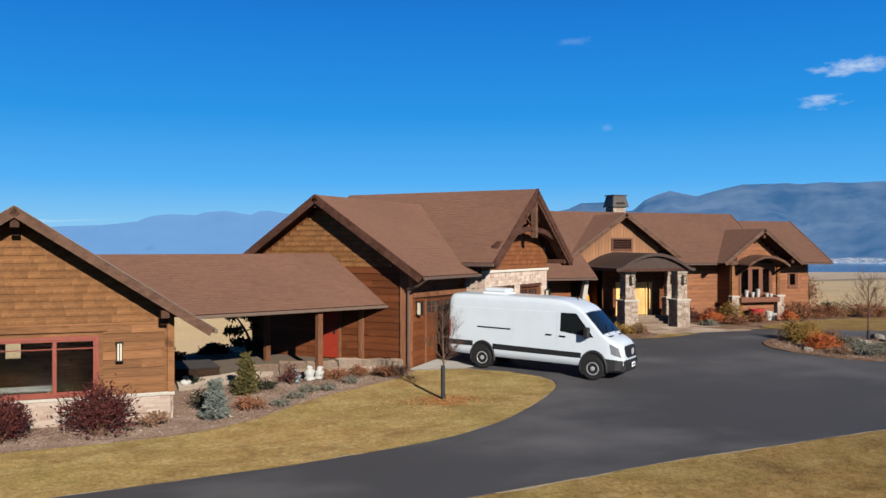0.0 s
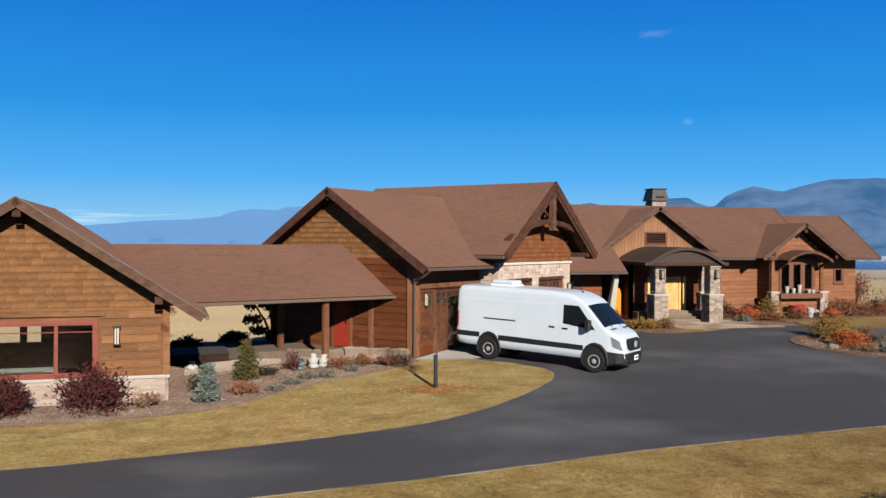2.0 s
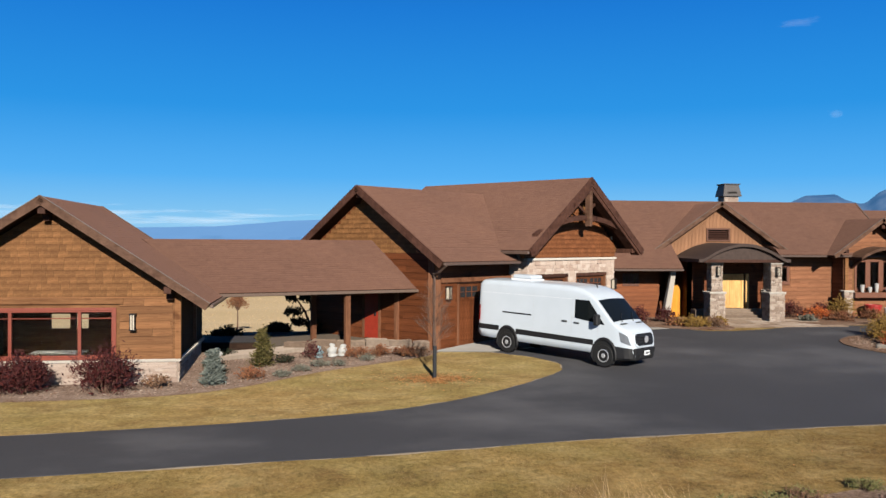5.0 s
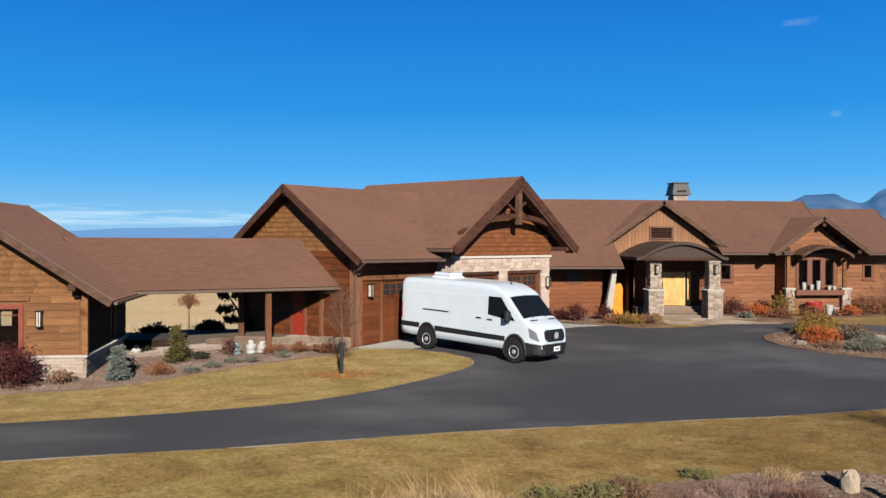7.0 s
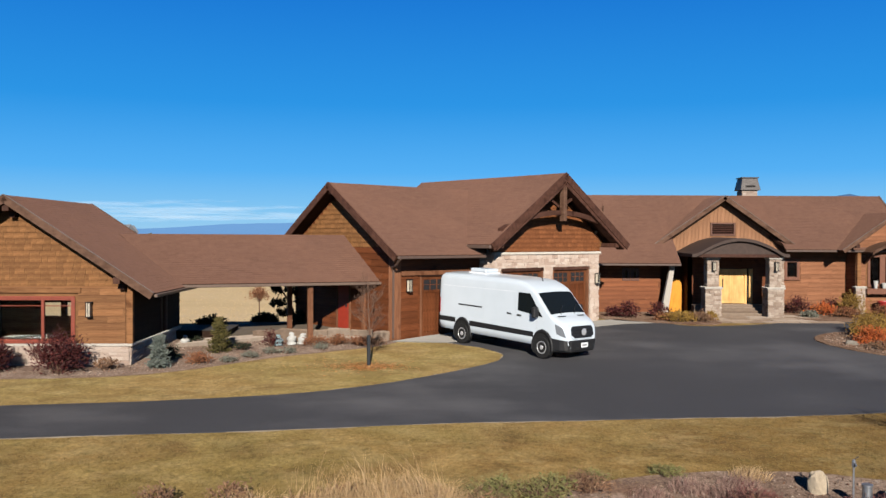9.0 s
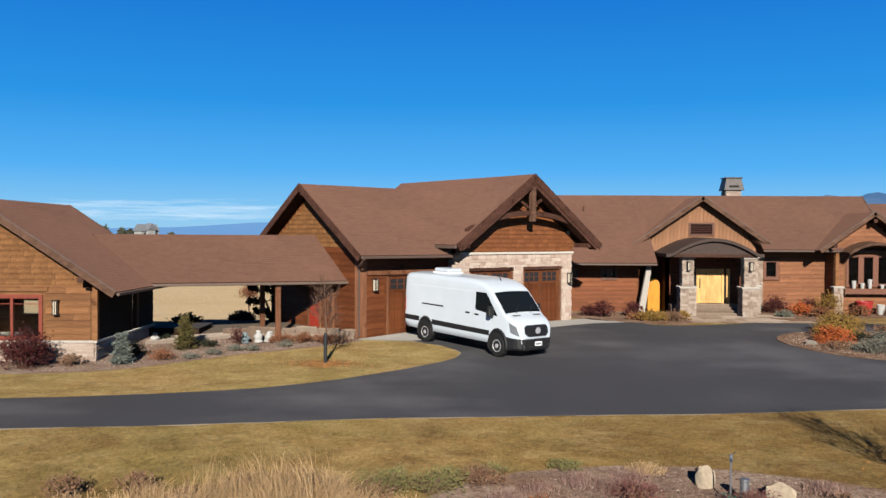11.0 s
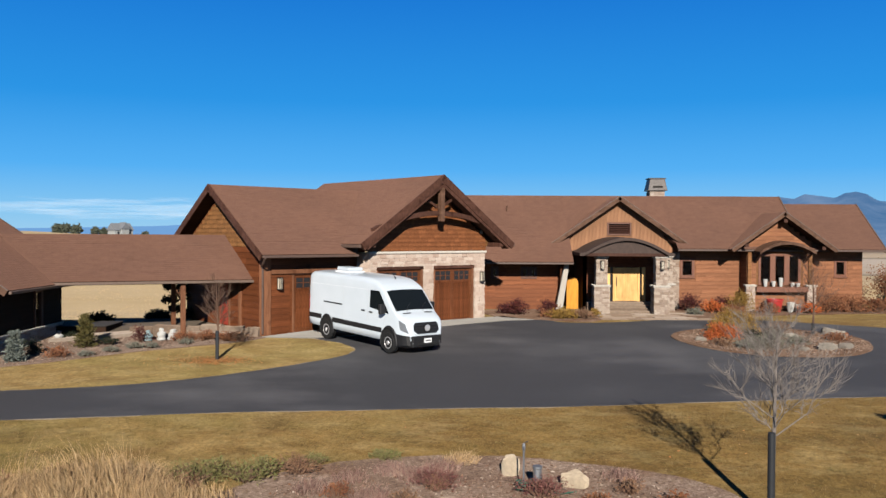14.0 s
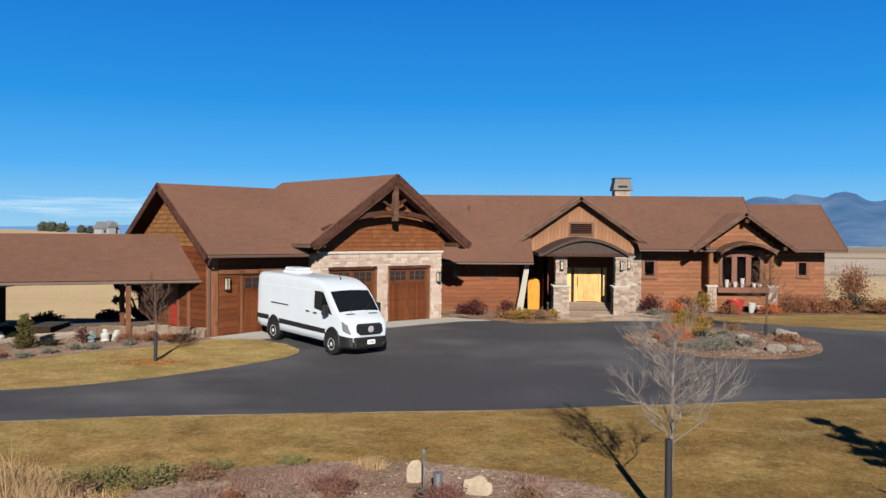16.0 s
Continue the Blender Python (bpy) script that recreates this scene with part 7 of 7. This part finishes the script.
for i, (x, y, h) in enumerate(((17.1, 10.9, .48), (16.6, 11.3, .40), (16.3, 9.8, .5), (18.0, 9.2, .5), (17.9, 12.0, .36), (15.2, 10.3, .4), (17.5, 11.5, .42), (15.8, 10.9, .36), (20.9, 11.1, .3))):
    tuft(*near(x, y), 420, h * .8, .5, M["purple_grass"] if i != 4 else M["straw"], "low purplish dry grass clump in the bark bed", 172 + i, .005, lean=.5)
for i, (x, y) in enumerate(((20.9, 10.2), (15.0, 9.0), (19.4, 9.2), (21.6, 9.6), (16.9, 9.6), (20.2, 9.5), (17.4, 10.3), (15.7, 9.9))):
    shrub(*near(x, y), .3, .26, M["rust"] if i % 2 else M["dry_brown"], "low reddish plant in the bark bed", 180 + i, 260, .04)
boulder(18.98, 12.39, .19, .17, .32, "buff boulder standing in the near bed", 190, M["buff"], 20)
boulder(20.2, 11.75, .30, .22, .23, "buff boulder lying in the near bed", 191, M["buff"], -15)
boulder(17.66, 10.52, .38, .3, .12, "flat reddish stepping stone in the near bed", 192, M["flag"], 5, "stepping_stone", .3)
for i, (x, y) in enumerate(((11.0, 10.2), (11.9, 9.9), (10.3, 9.8))):
    tuft(*near(x, y), 170, 1.35, .8, M["straw"], "tall straw grass with thin upright seed stalks", 300 + i, .006, lean=.22)
for i, (x, y, r, h, m_) in enumerate(((13.0, 10.4, .55, .5, "weed"), (13.9, 10.75, .6, .36, "weed"), (14.8, 11.2, .5, .34, "dry_brown"), (17.4, 10.35, .5, .42, "burgundy_twig"), (19.3, 10.0, .55, .36, "burgundy_twig"), (15.0, 11.75, .35, .16, "weed"), (16.4, 12.1, .35, .14, "weed"))):
    shrub(*near(x, y), r, h, M[m_], {"weed": "low olive weedy plant at the bark bed's edge", "dry_brown": "dry brown weedy plant at the bark bed's edge", "burgundy_twig": "purplish-red twiggy shrub in the bark bed"}[m_], 310 + i, 900, .03, long=2.2, dense=.4, bushy=2.0)
# standpipe with hose and valve post
sp = thing("standpipe", pose(19.16, 11.36, ground_z(19.16, 11.36) + .03), "galvanised garden standpipe with a green hose coil", "tap")
bm = bm_new()
tube(bm, [(0, 0, -.1), (0, 0, .82)], .018, 8)
part("riser", bm, M["galv"], sp)
bm = bm_new()
lathe(bm, [(.03, .80), (.035, .84), (.03, .92), (.012, .94)], 10)
part("head", bm, M["galv"], sp)
bm = bm_new()
tube(bm, [(0, 0, .88), (.0, -.07, .88), (0, -.10, .84)], .014, 6)
part("spout", bm, M["galv"], sp)
bm = bm_new()
tube(bm, [(.0, 0, .93), (.09, .02, .98)], .009, 5)
part("lever", bm, M["iron"], sp)
M["hose"] = plain("green_hose", (0.020, 0.088, 0.062), 0.5)
bm = bm_new()
tube(bm, [((.15 + .05 * math.sin(a * .37)) * math.cos(a) + .04 * math.sin(a * .21), (.16 + .04 * math.cos(a * .53)) * math.sin(a), .05 + .009 * a + .02 * math.sin(a * 1.3)) for a in [i * .45 for i in range(44)]] + [(.35, -.1, .05), (.7, -.25, .04), (1.0, -.1, .04)], .011, 6)
part("hose", bm, M["hose"], sp, "coiled green hose")
vp_ = thing("valve_post", pose(19.43, 11.42, ground_z(19.43, 11.42) + .02), "short grey metal valve post in the near bed", "post")
bm = bm_new()
lathe(bm, [(.085, -.05), (.085, .44), (.095, .45), (.095, .49), (.03, .51)], 16)
part("casing", bm, M["galv"], vp_)
# below the bay: red tub, pale pots; on the sill: pale jars
def pot(x, y, z, r, h, mat, label, name="plant_pot"):
    bm = bm_new()
    lathe(bm, [(r * .7, 0), (r * .95, h * .6), (r, h * .85), (r * 1.08, h * .88), (r * 1.08, h), (r * .9, h), (r * .85, h * .8)], 16)
    ob = part(name, bm, mat, None)
    ob.matrix_basis = pose(x, y, z)
    return tagged(ob, label, "pot")


M["red_glaze"] = plain("red_glaze", (0.258, 0.023, 0.020), 0.4)
pot(35.45, 42.45, .55, .42, .72, M["red_glaze"], "large red glazed tub under the window box", "garden_tub")
pot(36.3, 42.4, .55, .2, .55, M["china"], "white glazed pot under the window box")
pot(36.75, 42.5, .55, .17, .42, M["china"], "white glazed pot under the window box")
for x, h in ((35.1, .42), (35.55, .3), (35.95, .5), (36.6, .22), (36.9, .2)):
    pot(x, 42.92, 1.915, .11, h, M["china"], "small white pot on the window box")
# annex room: table and chairs behind the glass
def chair(x, y, rz_):
    e = thing("dining_chair", annex.matrix_basis @ pose(x, y, .12, 0, 0, rz_), "pale wooden chair inside the annex window", "chair", "annex chairs")
    bm = bm_new()
    box(bm, -.2, .2, -.2, .2, .42, .46)
    part("seat", bev(bm, .01), M["honey"], e)
    for a, b in ((-.18, -.18), (.18, -.18), (-.18, .18), (.18, .18)):
        bm = bm_new()
        box(bm, a - .02, a + .02, b - .02, b + .02, 0, .42 if b < 0 else .95)
        part("leg", bm, M["honey"], e)
    bm = bm_new()
    box(bm, -.18, .18, .17, .2, .7, .92)
    part("backrest", bev(bm, .008), M["honey"], e)
    return e


chair(1.3, .75, 170)
chair(-1.7, .8, 20)
tb = thing("dining_table", annex.matrix_basis @ pose(-.1, 1.0, .12), "pale table inside the annex window", "table")
bm = bm_new()
box(bm, -.8, .8, -.4, .4, .98, 1.03)
part("tabletop", bev(bm, .01), M["cap"], tb)
for a in (-.7, .7):
    for b in (-.32, .32):
        bm = bm_new()
        box(bm, a - .03, a + .03, b - .03, b + .03, 0, .98)
        part("leg", bm, M["honey"], tb)
# far farm house and trees on the left rise
M["far_wall"] = plain("far_pale_wall", (0.20, 0.205, 0.20), 0.8)
M["far_roof"] = plain("far_grey_roof", (0.11, 0.115, 0.125), 0.8)
fz = ground_z(-136, 398)
fh = thing("farm_house", pose(-136, 398, fz, 0, 0, 55), "distant grey gabled farm house on the rise", "house")
bm = bm_new()
box(bm, -4.6, 4.6, -3, 3, -1, 2.8)
part("wall", bm, M["far_wall"], fh)
bm = bm_new()
solid(bm, [(-5.1, -3.5, 2.6), (5.1, -3.5, 2.6), (5.1, 3.5, 2.6), (-5.1, 3.5, 2.6), (-5.1, 0, 5.9), (5.1, 0, 5.9)], [(0, 1, 5, 4), (2, 3, 4, 5), (0, 4, 3), (1, 2, 5), (0, 3, 2, 1)])
part("roof", bm, M["far_roof"], fh)
for x in (-3, 0, 3):
    bm = bm_new()
    box(bm, x - .5, x + .5, -3.08, -2.98, .8, 2.0)
    part("window", bm, M["dark_pane"], fh)
bm = bm_new()
solid(bm, [(-1.9, -4.2, -1), (1.9, -4.2, -1), (1.9, -2.9, -1), (-1.9, -2.9, -1), (-1.9, -4.2, 3.4), (1.9, -4.2, 3.4), (1.9, -2.9, 3.4), (-1.9, -2.9, 3.4)], BOX)
part("porch_bay", bm, M["far_wall"], fh)
bm = bm_new()
solid(bm, [(-2.4, -4.6, 3.2), (2.4, -4.6, 3.2), (2.4, 0, 3.2), (-2.4, 0, 3.2), (0, -4.6, 6.3), (0, 0, 6.3)], [(0, 1, 4), (2, 3, 5), (1, 2, 5, 4), (3, 0, 4, 5), (0, 3, 2, 1)])
part("roof", bm, M["far_roof"], fh)
for i, (x, y, r, h) in enumerate(((-158, 390, 2.2, 4.2), (-161, 388, 1.8, 3.6), (-153.5, 391, 2.3, 3.6), (-146, 394, 1.4, 3.2), (-143, 396, 1.3, 3.0), (-125, 400, 1.2, 2.2))):
    shrub(x, y, r, h, M["far_green"], "distant grey-green tree on the rise", 200 + i, 900, .9, name="far_tree", category="tree", group="far trees")
# tree that throws its shade on the lawn from beside the camera's way
conifer(29.7, 5.2, 1.6, 5.2, M["dark_green"], "dark spruce on the near lawn beyond the view", 210, 3200, "spruce", size=.16)
# fallen leaves under the young trees and over the near lawn
rnd = random.Random(71)
vs, fs = [], []
for i in range(2380):
    if i < 1850:
        x, y = 9.4 + rnd.gauss(0, .55), 25.6 + rnd.gauss(0, .36)
    elif i < 2330:
        x, y = 8.8 + rnd.gauss(0, 1.3), 25.6 + rnd.gauss(0, .7)
    else:
        x, y = rnd.uniform(15, 30), rnd.uniform(10, 18)
    z = ground_z(x, y) + rnd.uniform(.028, .04)
    s, a = rnd.uniform(.016, .042), rnd.uniform(0, 6.28)
    u, w = Vector((math.cos(a), math.sin(a), rnd.uniform(-.3, .3))) * s, Vector((-math.sin(a), math.cos(a), rnd.uniform(-.3, .3))) * s * .6
    c, b = Vector((x, y, z)), len(vs)
    vs += [c - u, c - w, c + u, c + w]
    fs.append((b, b + 1, b + 2, b + 3))
me = bpy.data.meshes.new("fallen_leaves")
me.from_pydata(vs, [], fs)
me.materials.append(leaf("fallen_leaf", [(0.36, 0.135, 0.042), (0.31, 0.11, 0.034), (0.40, 0.20, 0.068), (0.27, 0.13, 0.05), (0.38, 0.26, 0.12)]))
tagged(new("fallen_leaves", me), "scattered orange fallen leaves on the lawn", "leaves", kind="stuff")
# lawn blades
rnd = random.Random(77)
vs, fs = [], []
for i in range(46000):
    x, y = rnd.uniform(2, 33), rnd.uniform(9, 19.5)
    edge = interp(x, [(-4, 14.5), (2.45, 15.5), (6.8, 16.05), (12, 17.1), (17.5, 17.75), (24, 18.7), (33, 20.2)])
    if y > edge - .02 or (((x - 18.4) / 5.1) ** 2 + ((y - 8.6) / 4.9) ** 2 < 1):
        continue
    if noise.noise(Vector((x * .8, y * .8, 1))) + rnd.uniform(-.5, .5) < -.25:
        continue
    z = ground_z(x, y) + .015
    a, h = rnd.uniform(0, 6.28), rnd.uniform(.025, .06)
    w = Vector((math.cos(a), math.sin(a), 0)) * .007
    b = len(vs)
    vs += [(x - w.x, y - w.y, z), (x + w.x, y + w.y, z), (x + rnd.gauss(0, .03), y + rnd.gauss(0, .03), z + h)]
    fs.append((b, b + 1, b + 2))
me = bpy.data.meshes.new("lawn_blades")
me.from_pydata(vs, [], fs)
me.materials.append(M["grass_tip"])
tagged(new("lawn_blades", me), "short dry straw blades of the near lawn", "grass", kind="stuff")
# standing dry grass on the fields
vs, fs = [], []
for i in range(60000):
    if i % 3 < 2:
        a, r = radians(rnd.uniform(-34, 12)), 40 + 90 * rnd.random() ** 1.5
        x, y = 15 + r * math.sin(a), -5 + r * math.cos(a)
        if y < interp(x, [(-30, 40), (4, 44), (12, 48), (20, 56)]):
            continue
    else:
        a, r = radians(rnd.uniform(22, 56)), 52 + 90 * rnd.random() ** 1.4
        x, y = 15 + r * math.sin(a), -5 + r * math.cos(a)
        if y < 47 or (x < 48 and y < 54):
            continue
    if noise.noise(Vector((x * .11, y * .2, 5))) < rnd.uniform(-.6, .3):
        continue
    z = ground_z(x, y) - .03
    h, w, th = rnd.uniform(.03, .09) * (1 + r / 260), rnd.uniform(.010, .025) * (1 + r / 60), rnd.uniform(-.9, .9)
    b = len(vs)
    c, s_ = math.cos(th) * w, math.sin(th) * w
    vs += [(x - c, y - s_, z), (x + c, y + s_, z), (x + rnd.gauss(0, .08), y + rnd.gauss(0, .06), z + h)]
    fs.append((b, b + 1, b + 2))
me = bpy.data.meshes.new("field_grass")
me.from_pydata(vs, [], fs)
me.materials.append(leaf("field_straw", [(0.36, 0.265, 0.15), (0.40, 0.30, 0.175), (0.33, 0.24, 0.132), (0.43, 0.33, 0.20)]))
tagged(new("field_grass", me), "standing dry golden grass of the open fields", "grass", kind="stuff")
# bark chips and gravel on the beds
vs, fs = [], []
for i in range(24000):
    if i % 3 == 0:
        x, y = rnd.uniform(13, 24.9), rnd.uniform(7, 14)
        if ((x - 18.4) / 4.9) ** 2 + ((y - 8.6) / 4.75) ** 2 > 1:
            continue
    elif i % 3 == 1:
        x, y = rnd.uniform(-6, 9.5), rnd.uniform(23.2, 31)
        if y < interp(x, [(-6, 23.1), (1.2, 23.6), (3.2, 24.6), (5.7, 27.1), (8.4, 29), (9.9, 30.4)]) or (x < 1.3 and y > 25.2):
            continue
    else:
        a, q = rnd.uniform(0, 6.283), math.sqrt(rnd.random()) * .97
        x, y = 30.95 + 3.8 * q * math.cos(a), 30.6 + 3.65 * q * math.sin(a)
    z = ground_z(x, y) + (.05 if i % 3 < 2 else .10)
    s = rnd.uniform(.018, .05)
    q = [Vector((rnd.uniform(-1, 1), rnd.uniform(-1, 1), 0)) * s for _ in range(3)]
    b = len(vs)
    c = Vector((x, y, z))
    vs += [c + q[0], c + q[1], c + q[2], c + Vector((0, 0, s * .6))]
    fs += [(b, b + 1, b + 3), (b + 1, b + 2, b + 3), (b + 2, b, b + 3)]
me = bpy.data.meshes.new("gravel")
me.from_pydata(vs, [], fs)
me.materials.append(leaf("gravel_chips", [(0.17, 0.108, 0.074), (0.23, 0.165, 0.122), (0.12, 0.064, 0.042), (0.30, 0.235, 0.185), (0.065, 0.036, 0.026), (0.15, 0.072, 0.042), (0.36, 0.30, 0.25)]))
tagged(new("gravel", me), "loose gravel and bark chips on the planting beds", "gravel", kind="stuff")
